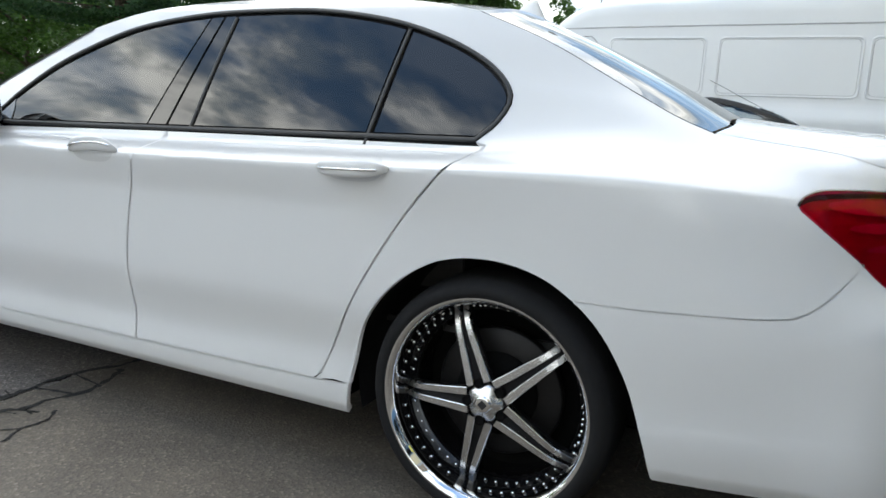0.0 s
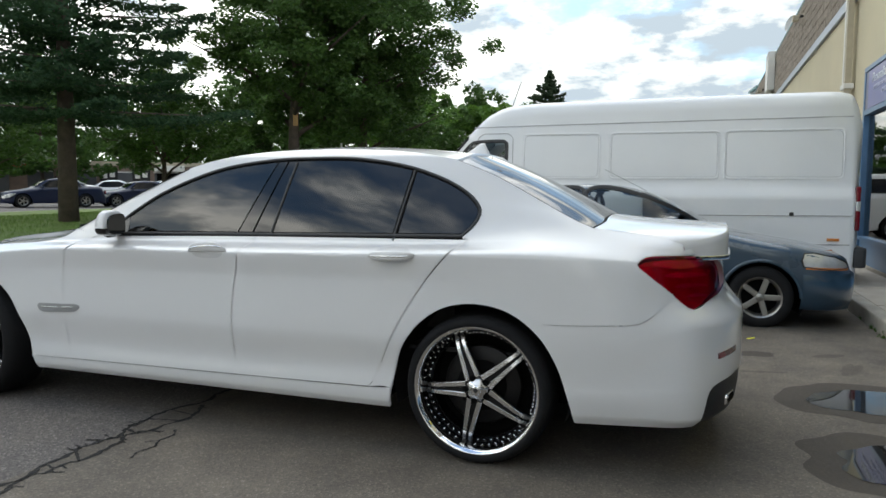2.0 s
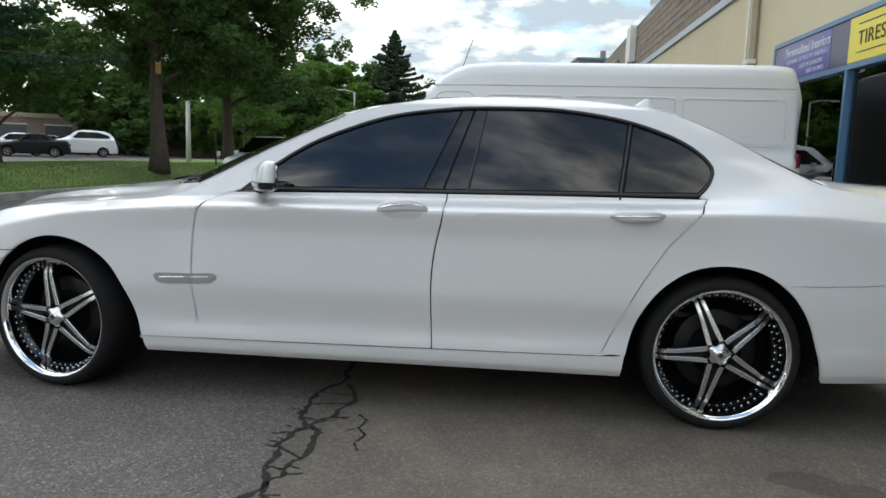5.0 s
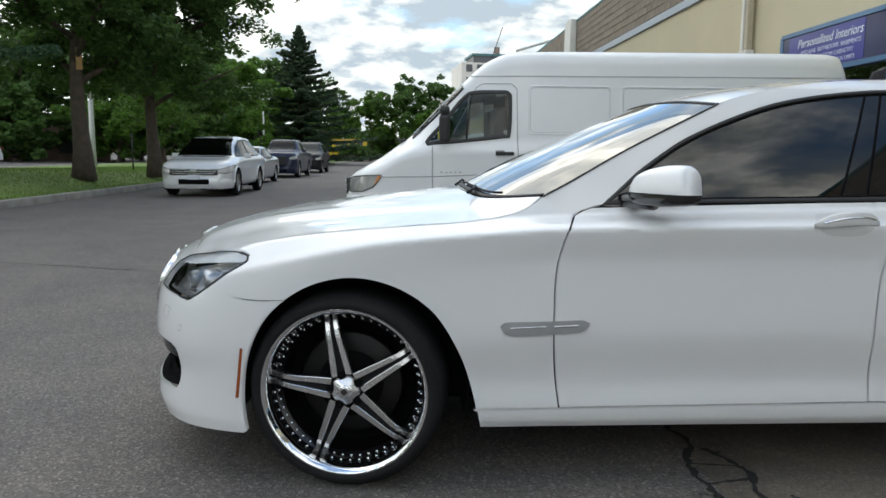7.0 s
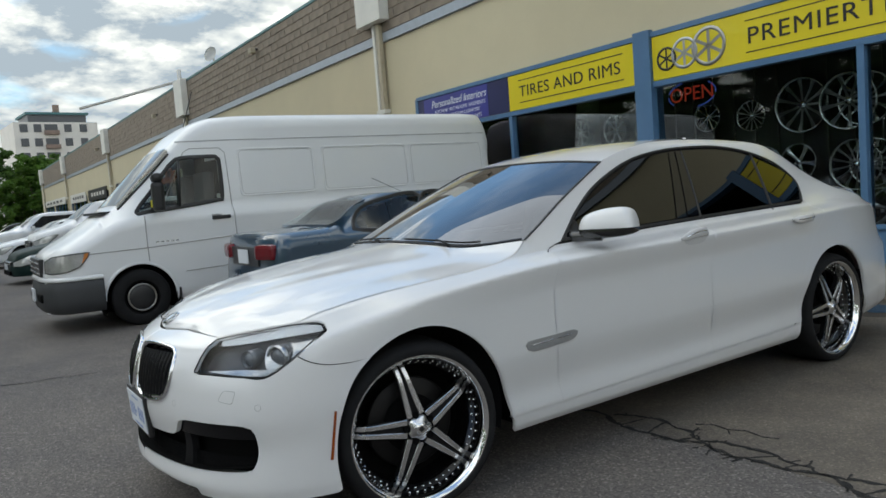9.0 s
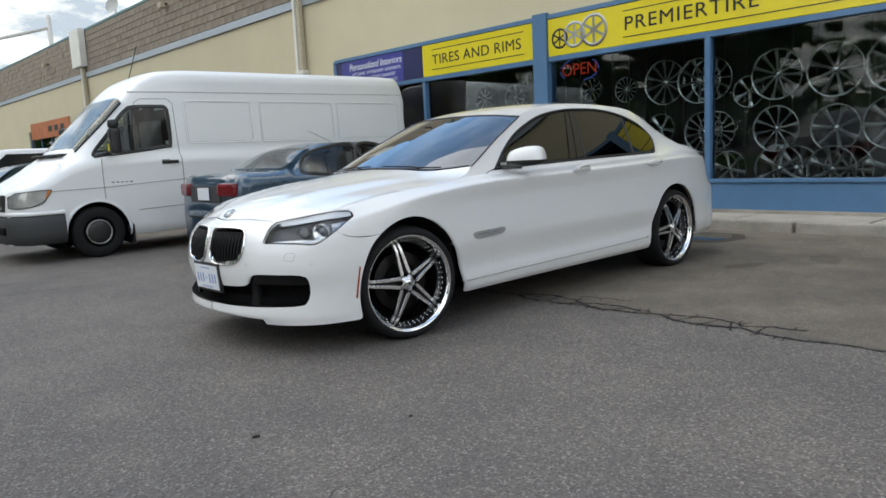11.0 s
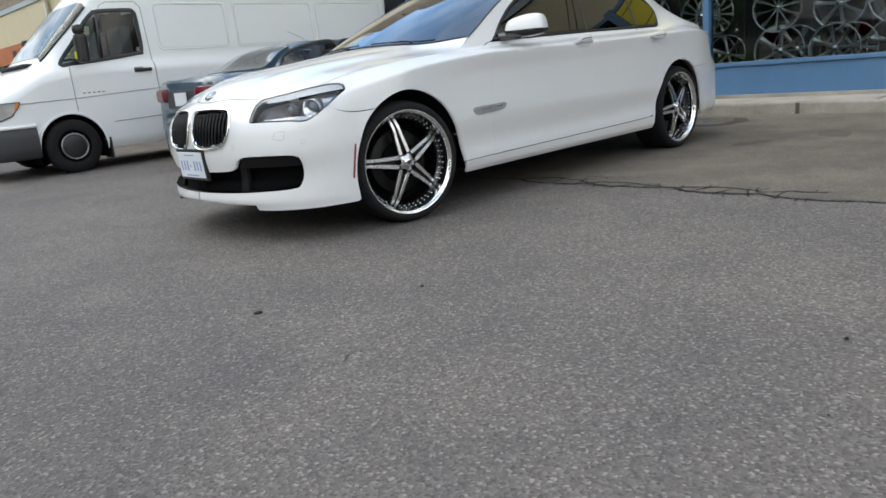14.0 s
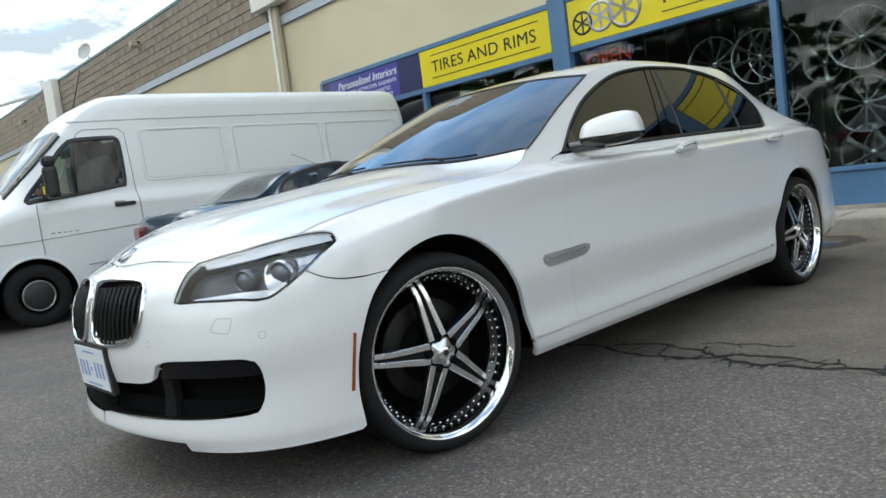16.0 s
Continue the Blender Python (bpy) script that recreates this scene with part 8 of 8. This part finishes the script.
for nm, lb, pt, x, y, d, st, H in (
        ("white_minivan", "white minivan parked before the building", "van_white", -1.35, 19.6, -88, "van", 1.78),
        ("dark_green_sedan", "dark green sedan parked before the building", "car_green", -2.1, 15.4, -90, "sedan", 1.42),
        ("red_car", "red car half hidden behind the van", "car_red", -1.6, 11.9, -90, "sedan", 1.42),
        ("white_sedan", "white sedan parked before the building", "van_white", -2.2, 23.4, -90, "sedan", 1.45),
        ("silver_car", "silver car parked before the building", "car_silver", -2.4, 27.2, -90, "suv", 1.65),
        ("white_car", "white car parked before the building", "van_white", -2.6, 31.0, -90, "sedan", 1.46),
        ("dark_car", "dark car parked before the building", "car_black", -2.8, 35.0, -90, "sedan", 1.46)):
    build_car(nm, lb, pt, pose(x, y, -.03, 0, 0, 4), 4.6, 1.78, H, st, "cars before the building")
for nm, lb, pt, x, y, turn, st, H, L in (
        ("silver_jeep", "silver boxy off-roader in the far car park", "car_silver", -30.2, 44.2, 34, "suv", 1.78, 4.5),
        ("dark_hatchback", "dark hatchback in the far car park", "car_black", -30.0, 38.6, 36, "sedan", 1.52, 4.3),
        ("blue_sedan", "dark blue sedan in the far car park", "car_navy", -28.6, 23.8, 58, "sedan", 1.48, 4.7),
        ("navy_sedan", "navy sedan in the far car park, nose to the lawn", "car_navy", -27.0, 28.0, 60, "sedan", 1.42, 4.6),
        ("pale_sedan", "pale sedan in the far car park", "car_silver", -33.6, 32.6, 40, "sedan", 1.46, 4.6),
        ("white_car", "white car in the far car park", "van_white", -35.6, 30.6, 60, "sedan", 1.5, 4.5),
        ("white_car", "white car in the far car park", "van_white", -33.4, 37.2, 65, "sedan", 1.5, 4.4),
        ("white_car", "white car in the far car park", "van_white", -32.6, 40.4, 40, "sedan", 1.5, 4.4),
        ("white_car", "white car in the far car park", "van_white", -36.5, 55.5, 30, "sedan", 1.5, 4.5),
        ("grey_car", "grey car in the far car park", "car_silver", -38.5, 52.0, 40, "sedan", 1.5, 4.5),
        ("red_car", "red car in the far car park", "car_red", -35.0, 63.0, 30, "sedan", 1.46, 4.5),
        ("dark_car", "dark car in the far car park", "car_black", -34.0, 19.0, 50, "sedan", 1.5, 4.5),
        ("navy_hatchback", "navy hatchback in the far car park", "car_navy", -34.5, 49.0, 50, "sedan", 1.5, 4.3)):
    c, k = radians(turn), L / 2
    build_car(nm, lb, pt, pose(x - k * math.cos(c), y - k * math.sin(c), .22 + .01003 * (-22.3 - x), 0, 0, turn), L, 1.78, H, st, "cars in the far car park")


# ---------------------------------------------------------------- trees and the distance
def leaf_mesh(name, centres, size, rng, material, stretch=1.7, flat=.35):
    """Many small bent leaves, two triangles each, at the given places."""
    n = len(centres)
    d = rng.normal(size=(n, 3))
    d[:, 2] *= flat
    d /= np.linalg.norm(d, axis=1)[:, None]
    u = rng.normal(size=(n, 3))
    s = np.cross(d, u)
    s /= np.linalg.norm(s, axis=1)[:, None] + 1e-9
    k = (size * (.6 + .8 * rng.random(n)))[:, None]
    a, b = centres - d * k * stretch * .5, centres + d * k * stretch * .5
    up = np.cross(d, s) * k * .12
    v = np.stack([a, centres + s * k * .5 + up, b, centres - s * k * .5 + up], 1).reshape(-1, 3)
    q = np.arange(n)[:, None] * 4
    f = np.concatenate([q + np.array([[0, 1, 2]]), q + np.array([[0, 2, 3]])])
    me = bpy.data.meshes.new(name)
    me.vertices.add(len(v))
    me.vertices.foreach_set("co", v.astype(np.float32).ravel())
    me.loops.add(len(f) * 3)
    me.loops.foreach_set("vertex_index", f.astype(np.int32).ravel())
    me.polygons.add(len(f))
    me.polygons.foreach_set("loop_start", np.arange(0, len(f) * 3, 3, dtype=np.int32))
    me.update(calc_edges=True)
    me.materials.append(M[material])
    return me


def broad_tree(x, y, z, height, spread, clear, leaves, leaf, seed, trunk_r=.2, mat="leaf_oak", label="tall leafy tree with dark green crown", limbs=16, split=None):
    rng = np.random.default_rng(seed)
    t = thing("tree", label, "tree", Matrix.Translation((x, y, z)), "trees")
    lean = rng.normal(size=2) * .03
    tops = [(lean[0] * h * h * .1 + .08 * math.sin(h * .8 + seed), lean[1] * h * h * .1 + .06 * math.cos(h * .7 + seed), h) for h in np.linspace(-.1, height * .88, 14)]
    tops[0] = (0, 0, -.1)
    part("trunk", rod(tops, trunk_r, 12, "trunk", M["trunk"], [1.5 if i == 0 else 1.1 if i == 1 else 1.02 - .95 * (i / 13) for i in range(14)]), None, t)
    ends = []
    for i in range(limbs):
        h0 = clear * .8 + (height * .86 - clear * .8) * (i / (limbs - 1)) ** 1.05
        a = i * 2.4 + rng.random() * .8
        rel = (h0 - clear * .8) / (height - clear * .8)
        reach = spread * (.55 + .62 * math.sin(min(1, rel * 1.15 + .18) * math.pi)) * (.75 + .4 * rng.random()) * (1 if rel < .8 else .75)
        reach = min(reach, spread * 1.12)
        rise = reach * (.25 + .5 * rng.random()) * (1 - .35 * rel)
        b = np.array(tops[int(np.clip(round((h0 + .1) / (height * .88) * 13), 0, 13))])
        p0 = np.array((b[0], b[1], h0))
        pts = [p0 + np.array((math.cos(a), math.sin(a), 0)) * reach * s + np.array((0, 0, rise * s ** .8)) + rng.normal(size=3) * .06 * s for s in np.linspace(0, 1, 7)]
        part("limb", rod(pts, trunk_r * (.42 - .2 * rel), 7, "limb", M["trunk"], [1, .85, .7, .55, .42, .3, .15]), None, t)
        for s in (2, 3, 4, 5, 6):
            for _ in range(3):
                q = pts[s] + rng.normal(size=3) * np.array((.85, .85, .55)) * (.35 + .10 * s) * spread / 3.5
                ends.append(q)
    ends += [np.array(tops[-1]) + rng.normal(size=3) * np.array((.5, .5, .6)) for _ in range(8)]
    ends = np.array(ends)
    w = rng.integers(0, len(ends), leaves)
    rad = (.36 + .32 * rng.random(len(ends))) * spread / 3.8
    d = rng.normal(size=(leaves, 3))
    d /= np.linalg.norm(d, axis=1)[:, None]
    c = ends[w] + d * (rng.random(leaves) ** .45 * rad[w])[:, None] * np.array((1.15, 1.15, .75))
    part("crown", leaf_mesh("crown", c, leaf, rng, mat), None, t)
    return t


def conifer(x, y, z, height, spread, clear, seed, mat="needle", dens=1.0, label="dark spruce with layered drooping branches", size=.16, trunk_r=.2, gap=.34, power=.8):
    rng = np.random.default_rng(seed)
    t = thing("spruce", label, "tree", Matrix.Translation((x, y, z)), "conifers")
    part("trunk", rod([(0, 0, -.1), (0, .02, height * .3), (.03, 0, height * .6), (0, 0, height)], trunk_r, 10, "trunk", M["trunk"], [1.25, .85, .5, .05]), None, t)
    c = []
    bm_v, bm_f = [], []
    h = clear
    while h < height - .15:
        rel = (h - clear) / (height - clear)
        reach = spread * (1 - rel) ** power * (.8 + .35 * rng.random())
        nb = 5 + int(3 * rng.random())
        a0 = rng.random() * 6.28
        for k in range(nb):
            a = a0 + k * 2 * math.pi / nb + rng.normal() * .2
            r = reach * (.7 + .45 * rng.random())
            dz = -.16 * r + .10 * r * rel * 3
            e = np.array((math.cos(a), math.sin(a), 0))
            s0 = np.array((-e[1], e[0], 0))
            m = int((30 + 70 * r) * dens)
            u = rng.random(m) ** .75
            wid = .30 * r * (1 - u * .75) * rng.normal(size=m) * .6
            p = e * (u * r)[:, None] + s0 * wid[:, None] + np.stack([0 * u, 0 * u, h + dz * u + .16 * r * u * u + rng.normal(size=m) * .05 - .10 * np.abs(wid)], 1)
            c.append(p)
            i = len(bm_v)
            for q, rr in ((np.array((0, 0, h)), .03 + .01 * r), (e * r * .9 + np.array((0, 0, h + dz * .9 + .12 * r)), .006)):
                bm_v += [tuple(q + s0 * rr), tuple(q - s0 * rr), tuple(q + np.array((0, 0, rr)))]
            bm_f += [(i, i + 1, i + 4, i + 3), (i + 1, i + 2, i + 5, i + 4), (i + 2, i, i + 3, i + 5)]
        h += max(.16, gap * (1 - rel * .6)) * (height / 9) ** .5
    part("branchwork", mesh("branchwork", bm_v, bm_f, M["trunk"], False), None, t)
    part("crown", leaf_mesh("crown", np.concatenate(c), size, rng, mat, 2.6, .5), None, t)
    return t


def far_clump(x, y, z, height, spread, seed, mat="leaf_oak", leaves=10500, leaf=.28):
    return broad_tree(x, y, z, height, spread, height * .10, leaves, leaf, seed, .18, mat, "distant green leafy tree with rounded crown", 9)


t1 = broad_tree(-11.04, 18.3, .45, 11.5, 3.5, 3.3, 80000, .088, 21, .24, limbs=22)
sc = part("bark_scar", boxed((.05, .17, .62), bevel=.02), M["scar"], t1, "pale patch of bare wood")
sc.matrix_basis = pose(.13, -.20, 3.35, 0, 0, -57)
broad_tree(-10.6, 23.0, .40, 11.0, 3.5, 2.9, 80000, .088, 34, .22, limbs=22)
conifer(-13.3, 10.6, .28, 14.0, 4.5, 3.0, 7, "needle", 2.6, size=.064, trunk_r=.21, gap=.52)
broad_tree(-16.0, 17.5, .35, 5.4, 2.4, 1.6, 15000, .09, 41, .12)
broad_tree(-20.0, 12.5, .3, 5.4, 2.4, 1.6, 13000, .10, 44, .13, "leaf_oak", "green leafy tree on the lawn")
broad_tree(-15.0, 36.0, .3, 7.5, 3.0, 1.8, 13000, .105, 47, .12, "leaf_bright", "lighter green leafy tree on the lawn")
conifer(-12.6, 70.0, .0, 13.6, 7.4, 1.0, 17, "needle_far", 2.2, "broad dark spruce beside the drive", .13, .3, .62, 1.0)
broad_tree(-12.8, 52.0, .0, 5.2, 1.0, .8, 1500, .20, 52, .06, "leaf_bright", "slim young tree with bright leaves", 9)
for i, (x, y, h, s, mt) in enumerate(((-22, 58, 10, 4.6, "leaf_oak"), (-27, 62, 11, 4.8, "leaf_oak"), (-33, 58, 11, 5, "leaf_oak"), (-39, 55, 12, 5, "leaf_oak"), (-50, 42, 12, 5.2, "leaf_oak"),
        (-54, 33, 12, 5.2, "leaf_oak"), (-56, 24, 12, 5.2, "leaf_oak"), (-17.5, 62, 9, 4, "leaf_bright"), (-18, 84, 12, 5, "leaf_oak"), (-24, 80, 13, 5.5, "leaf_oak"), (-31, 76, 13, 5.5, "leaf_oak"),
        (-8, 112, 10.5, 4.8, "leaf_bright"), (-2.5, 110, 12.0, 5.2, "leaf_oak"), (2.5, 114, 12.5, 5.4, "leaf_oak"), (6.5, 108, 9.5, 4.2, "leaf_bright"), (9.5, 116, 11, 5, "leaf_bright"), (0, 104, 6.5, 3.4, "leaf_bright"),
        (-60, 12, 12, 6, "leaf_oak"), (-62, 0, 12, 6, "leaf_oak"), (-16, 122, 12, 6, "leaf_oak"), (-25, 112, 13, 6, "leaf_oak"),
        (-20, 70, 7, 4.2, "leaf_bright"), (-28, 69, 7, 4.6, "leaf_oak"), (-36, 66, 8, 4.8, "leaf_oak"), (-43, 61, 8, 4.8, "leaf_bright"), (-50, 55, 8, 5, "leaf_oak"), (-57, 47, 9, 5, "leaf_oak"), (-63, 38, 9, 5, "leaf_oak"), (-25, 56, 5, 3.4, "leaf_bright"), (-32, 53, 5, 3.4, "leaf_oak"))):
    far_clump(x, y, .1, h, s, 60 + i, mt)


for i, (x, y, h) in enumerate(((-46, -38, 9), (-37, -46, 11), (-29, -43, 8), (-20, -52, 12), (-12, -47, 9), (-4, -55, 11), (5, -50, 8), (-55, -28, 10), (-25, -18.5, 11.5), (-19.5, -23, 11), (-31, -11.5, 11))):
    far_clump(x, y, 0, h, 5.2, 120 + i)


def far_woods():
    """The tree line that closes the distance to the north and west."""
    rng = np.random.default_rng(77)
    n = 30000
    a = rng.random(n)
    north_side = rng.random(n) < .6
    x = np.where(north_side, -125 + 128 * a, -112 + 14 * rng.random(n))
    y = np.where(north_side, 128 + 16 * rng.random(n), -20 + 155 * a)
    run = np.where(north_side, x, y)
    crown = 6.5 + 1.6 * np.sin(run * .31) + 1.1 * np.sin(run * .83 + 1) + .6 * np.sin(run * 1.9)
    z = crown * rng.random(n) ** .75
    t = thing("far_woods", "distant line of green trees", "trees", kind="stuff")
    part("crown", leaf_mesh("crown", np.stack([x, y, z], 1), .75, rng, "leaf_oak", 1.5, .6), None, t)


far_woods()


def weed(x, y, z, seed, n=26):
    t = thing("weed", "small green weed in the joint at the kerb", "weed", Matrix.Translation((x, y, z)), "weeds along the kerb")
    rng = np.random.default_rng(seed)
    c = rng.normal(size=(n, 3)) * np.array((.018, .045, .012)) + np.array((0, 0, .022))
    part("leaves", leaf_mesh("leaves", c, .020, rng, "leaf_oak", 2.4, .8), None, t)


def build_far():
    p = thing("lamp_post", "pale concrete lamp post on the lawn", "lamp post", Matrix.Translation((-17.5, 34.0, .3)))
    part("post", rod([(0, 0, 0), (0, 0, 3.4)], .13, 10, "post", M["concrete_pole"], [1.1, .9]), None, p)
    part("post_top", rod([(0, 0, 3.4), (0, 0, 7.2)], .07, 8, "post_top", M["concrete_pole"], [1, .8]), None, p)
    p2 = thing("lamp_post", "tall street lamp beside the drive", "lamp post", Matrix.Translation((-13.4, 56, 0)))
    part("post", rod([(0, 0, 0), (0, 0, 6.2)], .09, 8, "post", M["concrete_pole"], [1, .6]), None, p2)
    part("arm", rod([(0, 0, 6.15), (-.8, -.1, 6.35), (-1.6, -.2, 6.3)], .04, 6, "arm", M["concrete_pole"]), None, p2)
    part("lamp_head", boxed((.6, .2, .12), (-1.8, -.2, 6.28), .03), M["concrete_pole"], p2)
    s = thing("sign_post", "thin metal sign post on the lawn", "post", Matrix.Translation((-12.9, 27, .4)))
    part("post", rod([(0, 0, 0), (0, 0, 1.5)], .03, 6, "post", M["car_black"]), None, s)
    # low brick building over the car park
    b = thing("brick_building", "low brown brick building beyond the car park", "building", pose(-46, 48, .3, 0, 0, 40))
    part("wall", boxed((46, 10, 3.0), (0, 5.0, 1.5)), M["brick_far"], b)
    part("roof_edge", boxed((46.4, 10.4, .35), (0, 5, 3.15)), M["pipe_tan"], b)
    for i, x in enumerate(np.arange(-21, 21, 3.4)):
        w = part("window", boxed((2.0, .12, 1.7), (x, -.03, 1.5)), M["condo_dark"], b)
        part("frame", boxed((2.12, .06, .10), (x, -.06, 2.4)), M["box_white"], w)
    part("awning", boxed((2.6, 1.0, .55), (3.1, -.5, 2.75), .05), M["box_white"], b, "white awning")
    part("doorway", boxed((2.2, .2, 2.3), (3.1, -.08, 1.15)), M["void"], b)
    part("awning", boxed((3.6, 1.0, .6), (-11.5, -.5, 2.7), .05), M["ink_black"], b, "black awning")
    part("sign_panel", boxed((1.5, .1, .55), (-9.0, -.12, 2.85), .02), M["car_red"], b, "dark red sign panel")
    for x in (-2.0, .7):
        sp = part("sign_panel", boxed((1.5, .1, 1.1), (x, -.14, 2.15), .02), M["ink_black"], b, "black panel with white bars")
        for k in range(2):
            part("white_bar", boxed((.42, .06, .62 - .2 * k), (x - .32 + .62 * k, -.2, 2.15)), M["box_white"], sp)
    # apartment block
    c = thing("apartment_block", "pale stepped apartment block far behind the shop", "building", pose(19, 178, 0, 0, 0, 6))
    for nm, size, at, mt in (("wall", (17, 16, 23.5), (0, 8, 11.75), "condo_pale"), ("wall", (24, 16, 20.5), (13, 10, 10.25), "condo_pale"), ("penthouse", (12, 10, 2.0), (1, 8, 24.6), "condo_dark"), ("roof_slab", (13, 11, .5), (1, 8, 25.8), "teal_cap"), ("tower_base", (1.2, 1.2, 2.5), (2, 8, 27.2), "brick_far"), ("wall", (8, 12, 15.5), (-11, 18, 7.75), "condo_pale")):
        part(nm, boxed(size, at), M[mt], c)
    for fl in range(7):
        for i, x in enumerate((-6.6, -3.9, -1.2, 2.2, 5.4)):
            w = part("window", boxed((1.5 if i != 2 else 2.6, .25, 1.7), (x, -.05, 3.6 + 3.1 * fl)), M["condo_dark"], c)
            if i == 2:
                part("balcony", boxed((2.9, 1.0, .9), (x, -.5, 2.6 + 3.1 * fl), .02), M["brick_far"], c)
        for x in (10.5, 14, 17.5, 21):
            part("window", boxed((1.5, .25, 1.6), (x, 1.95, 1.8 + 2.9 * fl if fl < 7 else 0)), M["condo_dark"], c)
    g = thing("tower_crane", "pale crane jib far behind the roof", "crane", Matrix.Translation((30, 178, 0)))
    part("jib", rod([(-6, 0, 26.5), (14, -10, 31.5)], .35, 6, "jib", M["concrete_pole"]), None, g)
    part("mast", rod([(14, -10, 0), (14, -10, 34)], .5, 6, "mast", M["concrete_pole"]), None, g)
    # unidentified yellow block; windows, hood and wheels are made up
    y = thing("yellow_bus", "yellow block with dark windows far down the drive", "bus", pose(-13.4, 106, 0, 0, 0, 5))
    part("body", boxed((5.2, 2.4, 2.3), (2.6, 0, 2.1), .2), M["far_yellow"], y)
    for x in (.8, 1.9, 3.0, 4.1):
        part("window", boxed((.8, .1, .6), (x, -1.2, 2.6), .02), M["condo_dark"], y)
    part("hood", boxed((1.2, 2.2, 1.2), (-.5, 0, 1.3), .2), M["far_yellow"], y)
    for x in (.2, 4.2):
        part("wheel", turned([(0, 0), (.45, 0), (.5, .05), (.5, .3)], 16, "y", "wheel", M["tyre"]), None, y).matrix_basis = Matrix.Translation((x, -1.25, .5))
    h = broad_tree(-9.5, 100, 0, 1.8, 2.2, .1, 2500, .25, 90, .05, "leaf_oak", "low clipped hedge at the end of the drive", 9)
    d = thing("satellite_dish", "grey satellite dish on the roof edge", "dish", BLD @ Matrix.Translation((.25, 16.2, 6.33)))
    part("bowl", turned([(0, .06), (.12, .05), (.22, .02), (.27, -.02)], 24, "x", "bowl", M["concrete_pole"]), None, d).matrix_basis = pose(-.1, 0, .42, 0, 15, 30)
    part("stand", rod([(0, 0, -.05), (0, 0, .42)], .025, 6, "stand", M["concrete_pole"]), None, d)
    for u, z in ((23.5, 5.6), (11.3, 5.9), (38, 5.5)):
        f = thing("flood_lamp", "small dark wall lamp on the block wall", "lamp", BLD @ Matrix.Translation((0, u, z)), "wall lamps")
        part("arm", boxed((.16, .06, .06), (-.10, 0, 0), .01), M["trim_black"], f)
        part("head", boxed((.16, .22, .16), (-.22, 0, -.05), .03), M["pipe_tan"], f)


build_far()

for i, y in enumerate((2.25, 2.38, 2.62, 2.75, 2.83, 3.1, 3.45, 3.62, 4.1)):
    weed(4.135 + .012 * math.sin(i * 2.3), y, float(lot_height(4.13, y)), 200 + i, 14 + 7 * (i % 4))
